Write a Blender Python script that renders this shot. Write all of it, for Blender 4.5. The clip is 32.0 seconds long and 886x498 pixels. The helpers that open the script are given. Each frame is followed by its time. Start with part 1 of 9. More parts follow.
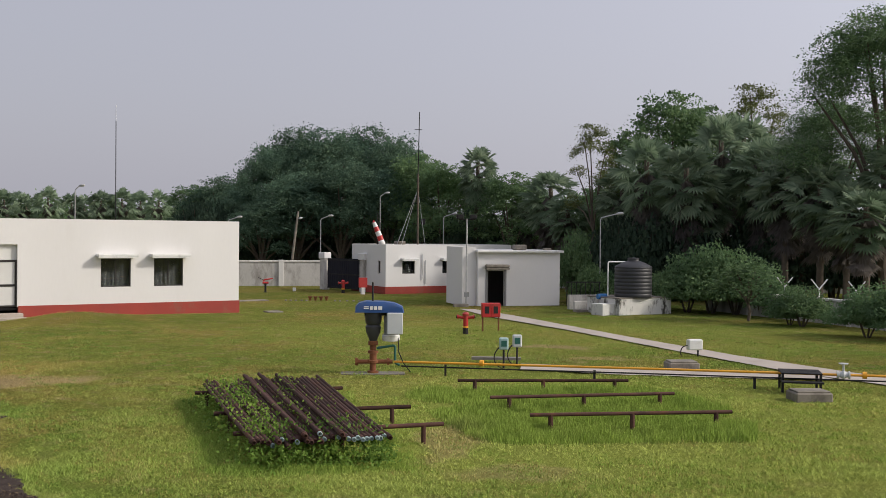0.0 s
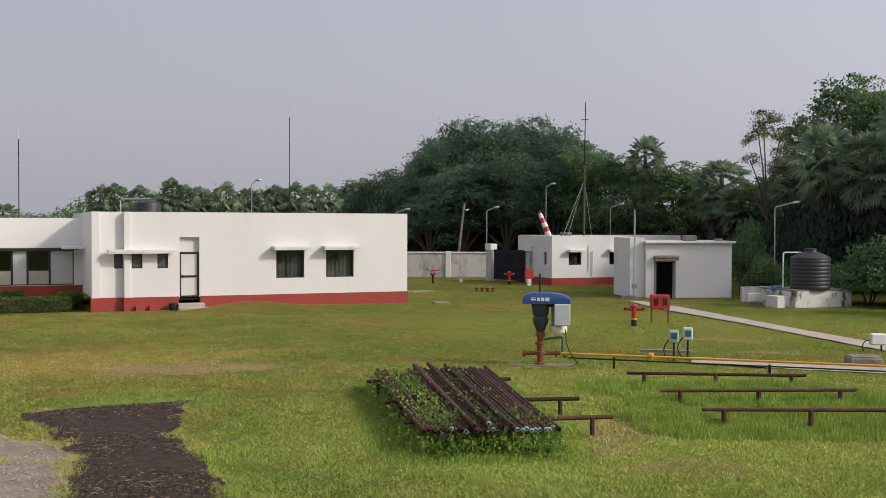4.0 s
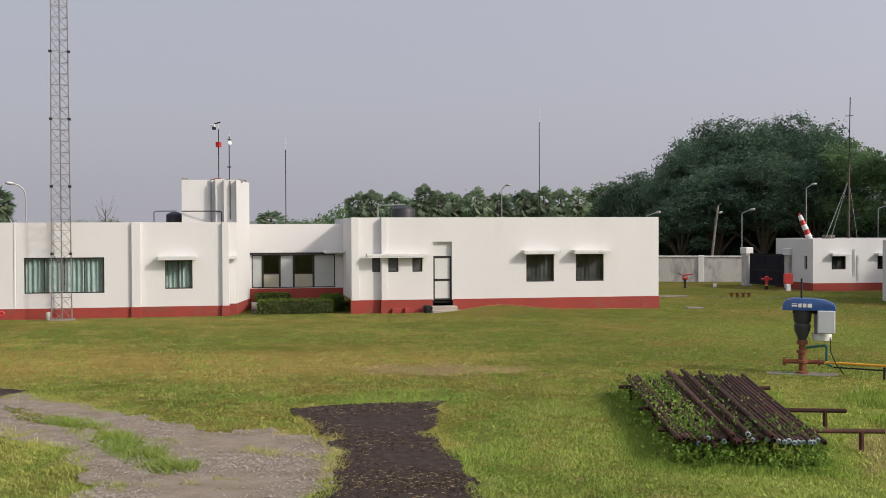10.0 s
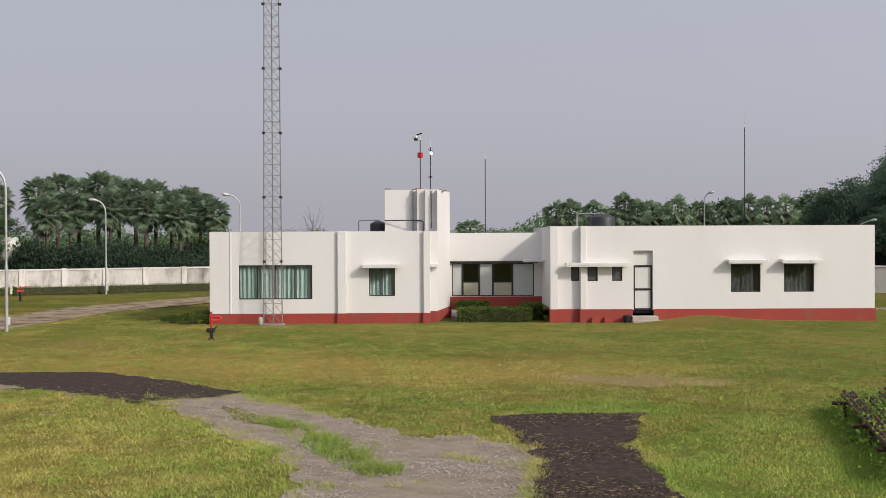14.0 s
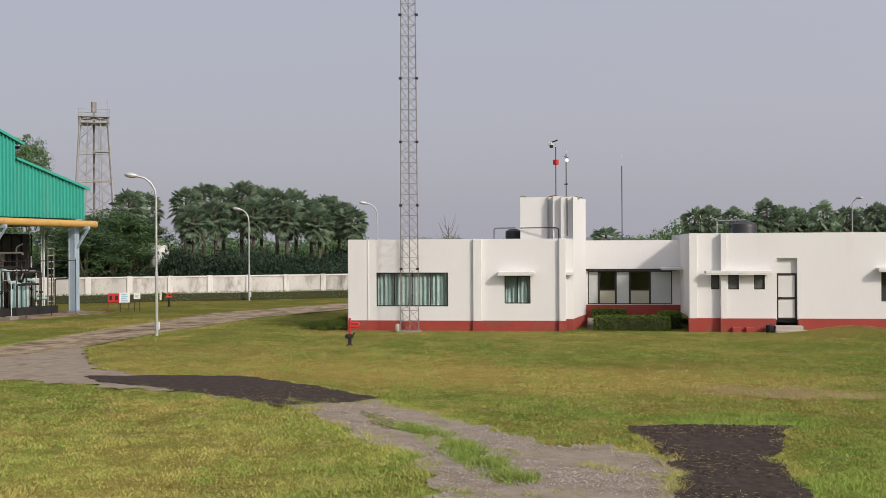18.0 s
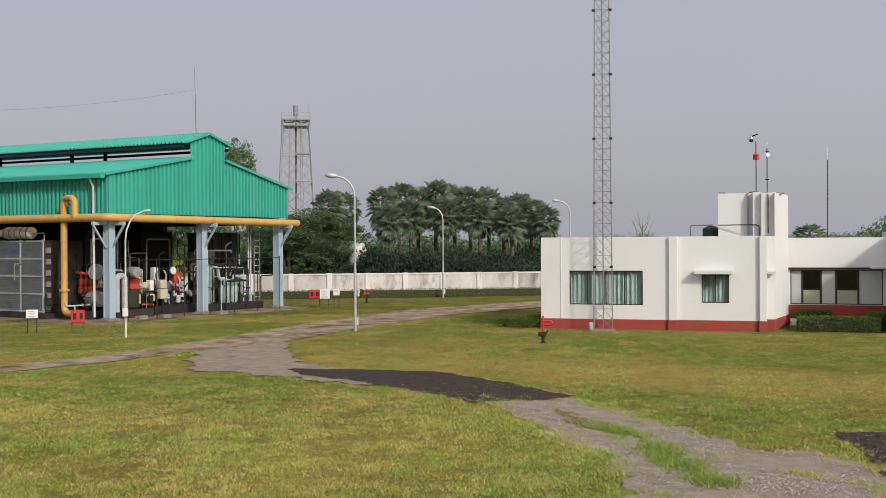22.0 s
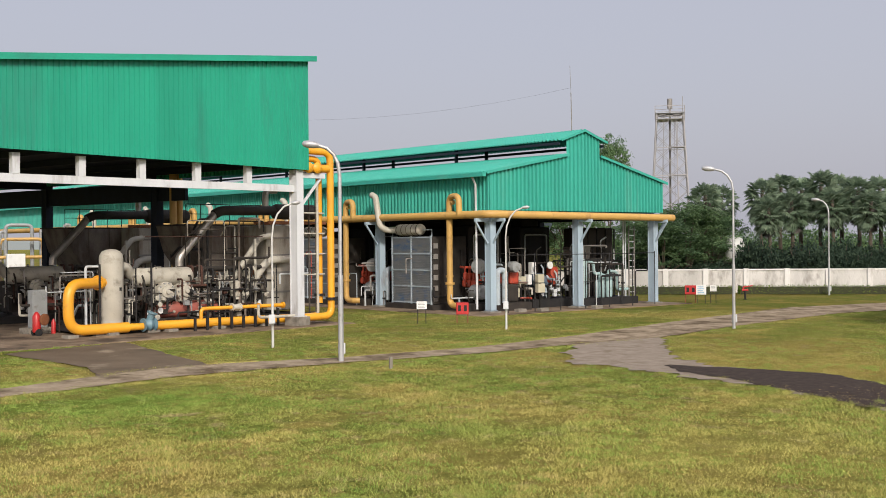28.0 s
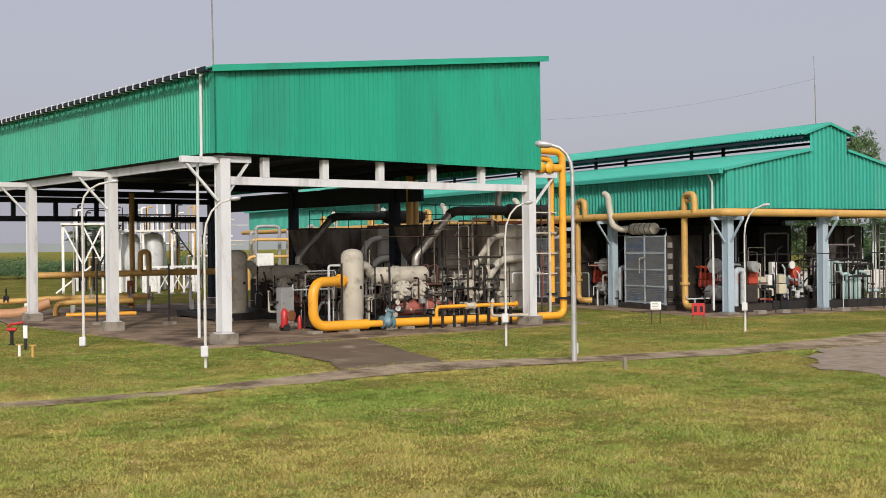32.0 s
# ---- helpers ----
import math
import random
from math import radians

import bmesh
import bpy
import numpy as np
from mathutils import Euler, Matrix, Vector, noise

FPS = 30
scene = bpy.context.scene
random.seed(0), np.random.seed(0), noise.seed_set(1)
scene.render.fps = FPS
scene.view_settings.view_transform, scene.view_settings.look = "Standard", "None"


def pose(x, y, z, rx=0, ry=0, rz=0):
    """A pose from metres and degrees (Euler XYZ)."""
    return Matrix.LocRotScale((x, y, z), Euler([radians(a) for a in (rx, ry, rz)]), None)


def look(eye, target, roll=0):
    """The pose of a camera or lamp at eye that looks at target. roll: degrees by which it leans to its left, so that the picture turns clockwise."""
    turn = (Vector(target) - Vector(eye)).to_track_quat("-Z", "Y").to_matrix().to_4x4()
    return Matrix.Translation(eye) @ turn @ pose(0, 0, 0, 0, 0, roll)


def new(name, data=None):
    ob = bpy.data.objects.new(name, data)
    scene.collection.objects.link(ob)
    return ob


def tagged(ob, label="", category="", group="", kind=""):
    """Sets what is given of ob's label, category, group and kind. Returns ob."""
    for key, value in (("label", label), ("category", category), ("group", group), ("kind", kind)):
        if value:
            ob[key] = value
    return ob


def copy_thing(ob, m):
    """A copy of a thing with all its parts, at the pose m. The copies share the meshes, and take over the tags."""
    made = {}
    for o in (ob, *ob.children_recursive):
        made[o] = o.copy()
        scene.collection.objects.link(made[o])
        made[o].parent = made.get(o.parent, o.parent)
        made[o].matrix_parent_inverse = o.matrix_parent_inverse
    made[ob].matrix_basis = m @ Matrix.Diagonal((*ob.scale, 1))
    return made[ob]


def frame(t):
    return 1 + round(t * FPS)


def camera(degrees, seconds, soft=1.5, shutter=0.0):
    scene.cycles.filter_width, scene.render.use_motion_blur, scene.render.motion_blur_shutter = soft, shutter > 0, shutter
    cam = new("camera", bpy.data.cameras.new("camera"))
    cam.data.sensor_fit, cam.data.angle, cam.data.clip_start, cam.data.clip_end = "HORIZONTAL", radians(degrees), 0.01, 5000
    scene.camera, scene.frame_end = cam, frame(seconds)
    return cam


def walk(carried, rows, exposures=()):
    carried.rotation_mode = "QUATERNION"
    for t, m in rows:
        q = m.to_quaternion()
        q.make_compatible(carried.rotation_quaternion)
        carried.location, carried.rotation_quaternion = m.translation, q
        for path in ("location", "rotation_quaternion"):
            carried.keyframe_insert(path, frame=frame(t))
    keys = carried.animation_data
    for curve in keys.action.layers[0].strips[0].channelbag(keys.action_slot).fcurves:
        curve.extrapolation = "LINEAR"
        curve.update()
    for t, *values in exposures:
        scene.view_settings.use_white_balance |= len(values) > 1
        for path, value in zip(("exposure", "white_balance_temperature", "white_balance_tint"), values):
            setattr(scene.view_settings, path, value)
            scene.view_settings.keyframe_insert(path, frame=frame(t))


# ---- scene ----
# the camera turns on the spot, held out a little from the turning point
cam = camera(44.25, 32.0, soft=0.8)
EYE, ARM = 3.9, 0.3
# seconds, yaw, pitch, roll in degrees
ROWS = [
    (0, 0.00, -0.74, -0.49), (0.5, 1.07, -0.83, -0.54), (1, 2.25, -0.92, -0.53),
    (1.5, 3.73, -0.98, -0.33), (2, 4.97, -1.03, -0.21), (2.5, 5.79, -1.09, -0.20),
    (3, 6.65, -1.15, -0.27), (3.5, 7.67, -1.20, -0.22), (5.5, 11.56, -1.38, -0.12),
    (6, 12.65, -1.41, -0.15), (6.5, 13.99, -1.42, -0.12), (7, 14.98, -1.41, -0.12),
    (7.5, 15.93, -1.36, -0.10), (8, 16.64, -1.39, -0.13), (8.5, 17.84, -1.40, -0.17),
    (9, 19.42, -1.35, -0.17), (9.5, 20.59, -1.22, -0.03), (10, 21.67, -1.03, 0.21),
    (10.5, 22.51, -0.99, 0.20), (11, 23.59, -0.96, 0.21), (11.5, 24.84, -0.90, 0.26),
    (12, 25.75, -0.75, 0.27), (12.5, 27.04, -0.70, 0.29), (13, 28.83, -0.67, 0.32),
    (13.5, 30.54, -0.56, 0.29), (14, 32.04, -0.53, 0.24), (14.5, 32.86, -0.39, 0.21),
    (16.5, 36.41, -0.29, 0.20), (17, 37.12, -0.20, 0.20), (17.5, 38.28, -0.14, 0.29),
    (18, 39.11, -0.10, 0.29), (18.5, 40.12, -0.06, 0.30), (19, 41.91, -0.02, 0.51),
    (19.5, 43.22, -0.04, 0.50), (20, 44.41, -0.09, 0.45), (20.5, 45.81, -0.14, 0.42),
    (21, 46.84, -0.18, 0.36), (21.5, 47.92, -0.16, 0.27), (22, 49.17, -0.16, 0.32),
    (22.5, 51.12, -0.20, 0.32), (23, 52.98, -0.20, 0.43), (23.5, 54.56, -0.13, 0.43),
    (24, 55.65, -0.14, 0.40), (24.5, 56.61, -0.18, 0.54), (25, 57.96, -0.22, 0.68),
    (25.5, 59.55, -0.24, 0.75), (27.5, 66.80, -0.28, 0.56), (28, 68.60, -0.28, 0.50),
    (28.5, 70.41, -0.21, 0.53), (29, 71.94, -0.03, 0.55), (29.5, 73.57, -0.00, 0.52),
    (30, 74.92, -0.05, 0.44), (30.5, 76.09, -0.09, 0.39), (31, 77.42, -0.12, 0.34),
    (31.5, 79.14, -0.16, 0.38), (32, 80.70, -0.19, 0.62),
]
walk(cam, [(t, pose(-ARM * math.sin(radians(yaw)), ARM * math.cos(radians(yaw)), EYE, 90 + pitch, roll, yaw)) for t, yaw, pitch, roll in ROWS],
     [(0, 0.0), (13, 0.0), (25, -0.03), (27, 0.1), (29, 0.2), (30.5, 0.18), (32, 0.08)])

# ---- world, sun ----
SUN_EL, SUN_DIR = 31.0, Vector((0.9925, -0.122, 0.6)).normalized()
world = bpy.data.worlds.new("hazy_sky")
scene.world = world
world.use_nodes = True
wn, wl = world.node_tree.nodes, world.node_tree.links
sky = wn.new("ShaderNodeTexSky")
sky.sky_type, sky.sun_disc = "NISHITA", False
sky.sun_elevation, sky.sun_rotation = radians(SUN_EL), radians(97.0)
sky.air_density, sky.dust_density, sky.ozone_density, sky.altitude = 1.0, 6.0, 1.0, 20
haze = wn.new("ShaderNodeMix")
haze.data_type = "RGBA"
haze.inputs["Factor"].default_value = 0.7
haze.inputs["B"].default_value = (5.25, 5.2, 5.95, 1)
wl.new(sky.outputs["Color"], haze.inputs["A"])
bg = wn["Background"]
bg.inputs["Strength"].default_value = 0.1
# forward scatter of the haze: brighter towards the sun
ray, dot, lift, glow = wn.new("ShaderNodeTexCoord"), wn.new("ShaderNodeVectorMath"), wn.new("ShaderNodeMath"), wn.new("ShaderNodeMath")
cube, shine = wn.new("ShaderNodeMath"), wn.new("ShaderNodeVectorMath")
dot.operation, lift.operation, cube.operation, glow.operation, shine.operation = "DOT_PRODUCT", "MULTIPLY_ADD", "POWER", "MULTIPLY_ADD", "SCALE"
wl.new(ray.outputs["Generated"], dot.inputs[0])
dot.inputs[1].default_value = SUN_DIR
wl.new(dot.outputs["Value"], lift.inputs[0])
lift.inputs[1].default_value = lift.inputs[2].default_value = 0.5
wl.new(lift.outputs[0], cube.inputs[0])
cube.inputs[1].default_value = 3.0
wl.new(cube.outputs[0], glow.inputs[0])
glow.inputs[1].default_value, glow.inputs[2].default_value = 1.2, 1.03
wl.new(haze.outputs["Result"], shine.inputs[0])
cap = wn.new("ShaderNodeMath")
cap.operation = "MINIMUM"
cap.inputs[1].default_value = 1.75
wl.new(glow.outputs[0], cap.inputs[0])
wl.new(cap.outputs[0], shine.inputs["Scale"])
wl.new(shine.outputs[0], bg.inputs["Color"])
lamp = bpy.data.lights.new("sun", "SUN")
lamp.energy, lamp.angle, lamp.color = 2.55, radians(5.0), (1.0, 0.94, 0.845)
new("sun", lamp).matrix_world = look(SUN_DIR * 200, (0, 0, 0))
scene.view_settings.exposure = 0.0

# ---- mesh kit ----
class Mesh:
    """Collects vertices and faces; part() turns it into one mesh object."""

    def __init__(self):
        self.v, self.f = [], []

    def add(self, vs, fs):
        k = len(self.v)
        self.v += [tuple(p) for p in vs]
        self.f += [tuple(i + k for i in f) for f in fs]
        return self

    def box(self, x0, x1, y0, y1, z0, z1, m=None, bevel=0.0):
        c = bevel
        if c <= 0:
            vs = [(x, y, z) for z in (z0, z1) for x, y in ((x0, y0), (x1, y0), (x1, y1), (x0, y1))]
            fs = [(3, 2, 1, 0), (4, 5, 6, 7), (0, 1, 5, 4), (1, 2, 6, 5), (2, 3, 7, 6), (3, 0, 4, 7)]
        else:
            ring = lambda d, z: [(x0 + d, y0 + d, z), (x1 - d, y0 + d, z), (x1 - d, y1 - d, z), (x0 + d, y1 - d, z)]
            oct_ = lambda z: [(x0 + c, y0, z), (x1 - c, y0, z), (x1, y0 + c, z), (x1, y1 - c, z), (x1 - c, y1, z), (x0 + c, y1, z), (x0, y1 - c, z), (x0, y0 + c, z)]
            vs = ring(c, z0) + oct_(z0 + c) + oct_(z1 - c) + ring(c, z1)
            fs = [(3, 2, 1, 0), (20, 21, 22, 23)]
            for i in range(8):
                j = (i + 1) % 8
                fs.append((4 + i, 4 + j, 12 + j, 12 + i))
            for i in range(4):
                a, b = 4 + 2 * i, 5 + 2 * i
                j = (i + 1) % 4
                fs += [(i, j, b, a), (j, 4 + (2 * i + 2) % 8, b)]
                a, b = 12 + 2 * i, 13 + 2 * i
                fs += [(20 + i, a, b, 20 + j), (20 + j, b, 12 + (2 * i + 2) % 8)]
        if m is not None:
            vs = [m @ Vector(p) for p in vs]
        return self.add(vs, fs)

    def beam(self, p, q, w, h=None):
        """A square bar from p to q."""
        p, q, h = Vector(p), Vector(q), h or w
        d = (q - p).normalized()
        s = d.cross((0, 0, 1))
        s = s.normalized() if s.length > 1e-4 else Vector((1, 0, 0))
        u = s.cross(d)
        vs = [o + s * a * w / 2 + u * b * h / 2 for o in (p, q) for a, b in ((-1, -1), (1, -1), (1, 1), (-1, 1))]
        return self.add(vs, [(0, 1, 2, 3), (7, 6, 5, 4), (0, 4, 5, 1), (1, 5, 6, 2), (2, 6, 7, 3), (3, 7, 4, 0)])

    def tube(self, pts, r, n=10, bend=0.0, caps=True, r2=None):
        """A round pipe along a line; bend: the radius of its elbows."""
        pts = [Vector(p) for p in pts]
        if bend > 0 and len(pts) > 2:
            out = [pts[0]]
            for a, b, c in zip(pts, pts[1:], pts[2:]):
                k = min(bend, (a - b).length * 0.49, (c - b).length * 0.49)
                p, q = b + (a - b).normalized() * k, b + (c - b).normalized() * k
                for i in range(6):
                    t = i / 5
                    out.append(p * (1 - t) ** 2 + b * 2 * t * (1 - t) + q * t * t)
            pts = out + [pts[-1]]
        k, rows = len(self.v), len(pts)
        d = (pts[1] - pts[0]).normalized()
        s = d.orthogonal().normalized()
        for i, p in enumerate(pts):
            e = (pts[min(i + 1, rows - 1)] - pts[max(i - 1, 0)])
            e = e.normalized() if e.length > 1e-9 else d
            s = (s - e * s.dot(e))
            s = s.normalized() if s.length > 1e-6 else e.orthogonal().normalized()
            u = e.cross(s)
            rr = r if r2 is None else r + (r2 - r) * i / (rows - 1)
            self.v += [tuple(p + (s * math.cos(a) + u * math.sin(a)) * rr) for a in (2 * math.pi * j / n for j in range(n))]
        for i in range(rows - 1):
            for j in range(n):
                a, b = k + i * n + j, k + i * n + (j + 1) % n
                self.f.append((a, b, b + n, a + n))
        if caps:
            self.f.append(tuple(range(k + n - 1, k - 1, -1)))
            self.f.append(tuple(range(k + (rows - 1) * n, k + rows * n)))
        return self

    def lathe(self, profile, n=20, at=(0, 0, 0), axis=(0, 0, 1)):
        """Turns (radius, height) pairs round an axis."""
        o, w = Vector(at), Vector(axis).normalized()
        s = w.orthogonal().normalized()
        u, k = w.cross(s), len(self.v)
        for r, h in profile:
            self.v += [tuple(o + w * h + (s * math.cos(a) + u * math.sin(a)) * max(r, 1e-4)) for a in (2 * math.pi * j / n for j in range(n))]
        for i in range(len(profile) - 1):
            for j in range(n):
                a, b = k + i * n + j, k + i * n + (j + 1) % n
                self.f.append((a, b, b + n, a + n))
        self.f.append(tuple(range(k + n - 1, k - 1, -1)))
        self.f.append(tuple(range(k + (len(profile) - 1) * n, k + len(profile) * n)))
        return self

    def prism(self, poly, z0, z1):
        n = len(poly)
        vs = [(x, y, z0) for x, y in poly] + [(x, y, z1) for x, y in poly]
        return self.add(vs, [tuple(range(n - 1, -1, -1)), tuple(range(n, 2 * n))] + [(i, (i + 1) % n, n + (i + 1) % n, n + i) for i in range(n)])

    def slab(self, poly, thick):
        """A flat polygon in space with a thickness along its normal."""
        p = [Vector(q) for q in poly]
        nn = (p[1] - p[0]).cross(p[2] - p[0]).normalized() * thick
        n = len(p)
        return self.add(p + [q + nn for q in p], [tuple(range(n - 1, -1, -1)), tuple(range(n, 2 * n))] + [(i, (i + 1) % n, n + (i + 1) % n, n + i) for i in range(n)])

    def wall(self, s0, s1, z0, z1, y0, y1, holes=()):
        """An upright wall along x with openings (s0, s1, z0, z1) that go through it."""
        xs = sorted({s0, s1, *[h[0] for h in holes], *[h[1] for h in holes]})
        zs = sorted({z0, z1, *[h[2] for h in holes], *[h[3] for h in holes]})
        full = lambda i, j: 0 <= i < len(xs) - 1 and 0 <= j < len(zs) - 1 and not any(h[0] < (xs[i] + xs[i + 1]) / 2 < h[1] and h[2] < (zs[j] + zs[j + 1]) / 2 < h[3] for h in holes)
        at = {}

        def corner(i, j, y):
            if (i, j, y) not in at:
                at[i, j, y] = len(self.v)
                self.v.append((xs[i], y, zs[j]))
            return at[i, j, y]

        for i in range(len(xs) - 1):
            for j in range(len(zs) - 1):
                if not full(i, j):
                    continue
                q = ((i, j), (i + 1, j), (i + 1, j + 1), (i, j + 1))
                self.f.append(tuple(corner(*c, y0) for c in q))
                self.f.append(tuple(corner(*c, y1) for c in reversed(q)))
                for k, (di, dj) in enumerate(((0, -1), (1, 0), (0, 1), (-1, 0))):
                    if not full(i + di, j + dj):
                        e, g = q[k], q[(k + 1) % 4]
                        self.f.append((corner(*e, y0), corner(*e, y1), corner(*g, y1), corner(*g, y0)))
        return self

    def sheet(self, p, q, zp, zq, pitch=0.25, depth=0.04, out=(0, 0)):
        """Upright ribbed sheet from p to q; zp, zq: bottom and top at each end."""
        p, q = Vector((*p, 0)), Vector((*q, 0))
        d = q - p
        length = d.length
        d.normalize()
        o = Vector((*out, 0)).normalized() if any(out) else Vector((d.y, -d.x, 0))
        n = max(1, round(length / pitch))
        k, xs = len(self.v), []
        for i in range(n):
            for fr, dp in ((0.0, 0), (0.55, 0), (0.65, 1), (0.9, 1)):
                xs.append(((i + fr) / n, dp))
        xs.append((1.0, 0))
        for t, dp in xs:
            b = p + d * t * length + o * dp * depth
            zb, zt = zp[0] + (zq[0] - zp[0]) * t, zp[1] + (zq[1] - zp[1]) * t
            self.v += [(b.x, b.y, zb), (b.x, b.y, zt)]
        for i in range(len(xs) - 1):
            a = k + 2 * i
            self.f.append((a, a + 2, a + 3, a + 1))
        return self


def smooth(ob, angle=40):
    me = ob.data
    me.polygons.foreach_set("use_smooth", [True] * len(me.polygons))
    me.set_sharp_from_angle(angle=radians(angle))
    return ob


def part(name, mesh, material, parent=None, label="", round_=False, at=None):
    """Links a Mesh as one object, under a thing or a part."""
    me = bpy.data.meshes.new(name)
    me.from_pydata(mesh.v, [], mesh.f)
    if material:
        me.materials.append(material)
    me.update()
    ob = new(name, me)
    if parent:
        ob.parent = parent
    if at is not None:
        ob.matrix_basis = at
    if round_:
        smooth(ob)
    return tagged(ob, label)


def share(ob, m, parent=None):
    """Another object on the same mesh."""
    o = new(ob.name.split(".")[0], ob.data)
    o.parent = parent or ob.parent
    o.matrix_basis = m
    return o


def thing(name, at, label, category, group="", kind=""):
    ob = new(name)
    ob.empty_display_size = 0.3
    ob.matrix_basis = at
    return tagged(ob, label, category, group, kind)


# ---- materials ----
def mat(name, a, b=None, scale=2.0, rough=0.7, metal=0.0, bump=0.0, fine=40.0, stain=None, stain_scale=0.6, stain_at=(0.55, 0.75), vary=0.0, streak=1.0, spec=0.5):
    """Two colours mixed by coarse and fine noise, with stains, relief and per-object variation."""
    m = bpy.data.materials.new(name)
    m.use_nodes = True
    n, l = m.node_tree.nodes, m.node_tree.links
    bs = n["Principled BSDF"]
    b = b or tuple(c * 0.85 for c in a)
    geo = n.new("ShaderNodeNewGeometry")
    mp = n.new("ShaderNodeMapping")
    mp.inputs["Scale"].default_value = (1, 1, 1 / streak)
    l.new(geo.outputs["Position"], mp.inputs["Vector"])
    n1, n2 = n.new("ShaderNodeTexNoise"), n.new("ShaderNodeTexNoise")
    n1.inputs["Scale"].default_value, n1.inputs["Detail"].default_value = scale, 6
    n2.inputs["Scale"].default_value, n2.inputs["Detail"].default_value = fine, 3
    for q in (n1, n2):
        l.new(mp.outputs["Vector"], q.inputs["Vector"])
    mixf = n.new("ShaderNodeMath")
    mixf.operation = "MULTIPLY_ADD"
    l.new(n2.outputs["Fac"], mixf.inputs[0])
    mixf.inputs[1].default_value = 0.5
    l.new(n1.outputs["Fac"], mixf.inputs[2])
    ramp = n.new("ShaderNodeMapRange")
    ramp.inputs["From Min"].default_value, ramp.inputs["From Max"].default_value = 0.5, 1.0
    l.new(mixf.outputs[0], ramp.inputs["Value"])
    mix = n.new("ShaderNodeMix")
    mix.data_type = "RGBA"
    mix.inputs["A"].default_value, mix.inputs["B"].default_value = (*a, 1), (*b, 1)
    l.new(ramp.outputs["Result"], mix.inputs["Factor"])
    col = mix.outputs["Result"]
    if stain:
        n3 = n.new("ShaderNodeTexNoise")
        n3.inputs["Scale"].default_value, n3.inputs["Detail"].default_value, n3.inputs["Roughness"].default_value = stain_scale, 8, 0.65
        l.new(mp.outputs["Vector"], n3.inputs["Vector"])
        r3 = n.new("ShaderNodeMapRange")
        r3.inputs["From Min"].default_value, r3.inputs["From Max"].default_value = stain_at
        l.new(n3.outputs["Fac"], r3.inputs["Value"])
        m3 = n.new("ShaderNodeMix")
        m3.data_type = "RGBA"
        m3.inputs["B"].default_value = (*stain, 1)
        l.new(r3.outputs["Result"], m3.inputs["Factor"])
        l.new(col, m3.inputs["A"])
        col = m3.outputs["Result"]
    if vary:
        oi = n.new("ShaderNodeObjectInfo")
        hs = n.new("ShaderNodeHueSaturation")
        mr = n.new("ShaderNodeMapRange")
        mr.inputs["To Min"].default_value, mr.inputs["To Max"].default_value = 1 - vary, 1 + vary
        l.new(oi.outputs["Random"], mr.inputs["Value"])
        l.new(mr.outputs["Result"], hs.inputs["Value"])
        l.new(col, hs.inputs["Color"])
        col = hs.outputs["Color"]
    l.new(col, bs.inputs["Base Color"])
    bs.inputs["Roughness"].default_value, bs.inputs["Metallic"].default_value = rough, metal
    bs.inputs["Specular IOR Level"].default_value = spec
    if bump:
        bp = n.new("ShaderNodeBump")
        bp.inputs["Strength"].default_value, bp.inputs["Distance"].default_value = bump, 0.02
        l.new(mixf.outputs[0], bp.inputs["Height"])
        l.new(bp.outputs["Normal"], bs.inputs["Normal"])
    return m


WHITE = mat("white_wall_paint", (0.68, 0.67, 0.66), (0.65, 0.64, 0.63), 0.5, 0.85, bump=0.08, fine=12, stain=(0.60, 0.58, 0.55), stain_scale=0.5, stain_at=(0.6, 0.95), streak=3.5)
RED_PLINTH = mat("red_plinth_paint", (0.33, 0.045, 0.03), (0.25, 0.04, 0.03), 1.2, 0.8, bump=0.1, stain=(0.2, 0.09, 0.06), stain_scale=1.0)
GREEN_SHEET = mat("green_sheet_deep", (0.012, 0.31, 0.195), (0.01, 0.26, 0.165), 0.8, 0.45, bump=0.05, stain=(0.02, 0.21, 0.145), stain_scale=0.5, streak=6, vary=0.05)
TEAL_SHEET = mat("green_sheet_faded", (0.04, 0.36, 0.28), (0.035, 0.30, 0.235), 0.8, 0.5, bump=0.05, stain=(0.09, 0.32, 0.26), stain_scale=0.5, streak=6, vary=0.05)
STEEL_WHITE = mat("white_steel_paint", (0.62, 0.63, 0.64), (0.52, 0.53, 0.55), 1.5, 0.5, bump=0.08, stain=(0.33, 0.31, 0.29), stain_scale=1.5, streak=4)
STEEL_BLUE = mat("pale_blue_steel_paint", (0.36, 0.45, 0.52), (0.30, 0.38, 0.45), 1.5, 0.5, bump=0.08, stain=(0.2, 0.2, 0.2), stain_scale=1.5, streak=4)
# dark steel, used as well for shade painted under the shed roofs
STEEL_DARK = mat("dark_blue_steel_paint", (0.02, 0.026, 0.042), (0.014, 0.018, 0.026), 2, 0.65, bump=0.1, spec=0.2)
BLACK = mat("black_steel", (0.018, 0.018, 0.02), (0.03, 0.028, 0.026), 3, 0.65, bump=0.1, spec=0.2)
YELLOW = mat("yellow_pipe_paint", (0.80, 0.38, 0.02), (0.66, 0.30, 0.025), 1.2, 0.42, bump=0.06, stain=(0.33, 0.16, 0.05), stain_scale=1.3, stain_at=(0.6, 0.85))
BUFF = mat("faded_buff_yellow_paint", (0.55, 0.33, 0.09), (0.46, 0.27, 0.08), 1.0, 0.5, bump=0.06, stain=(0.28, 0.15, 0.06), stain_scale=1.1)
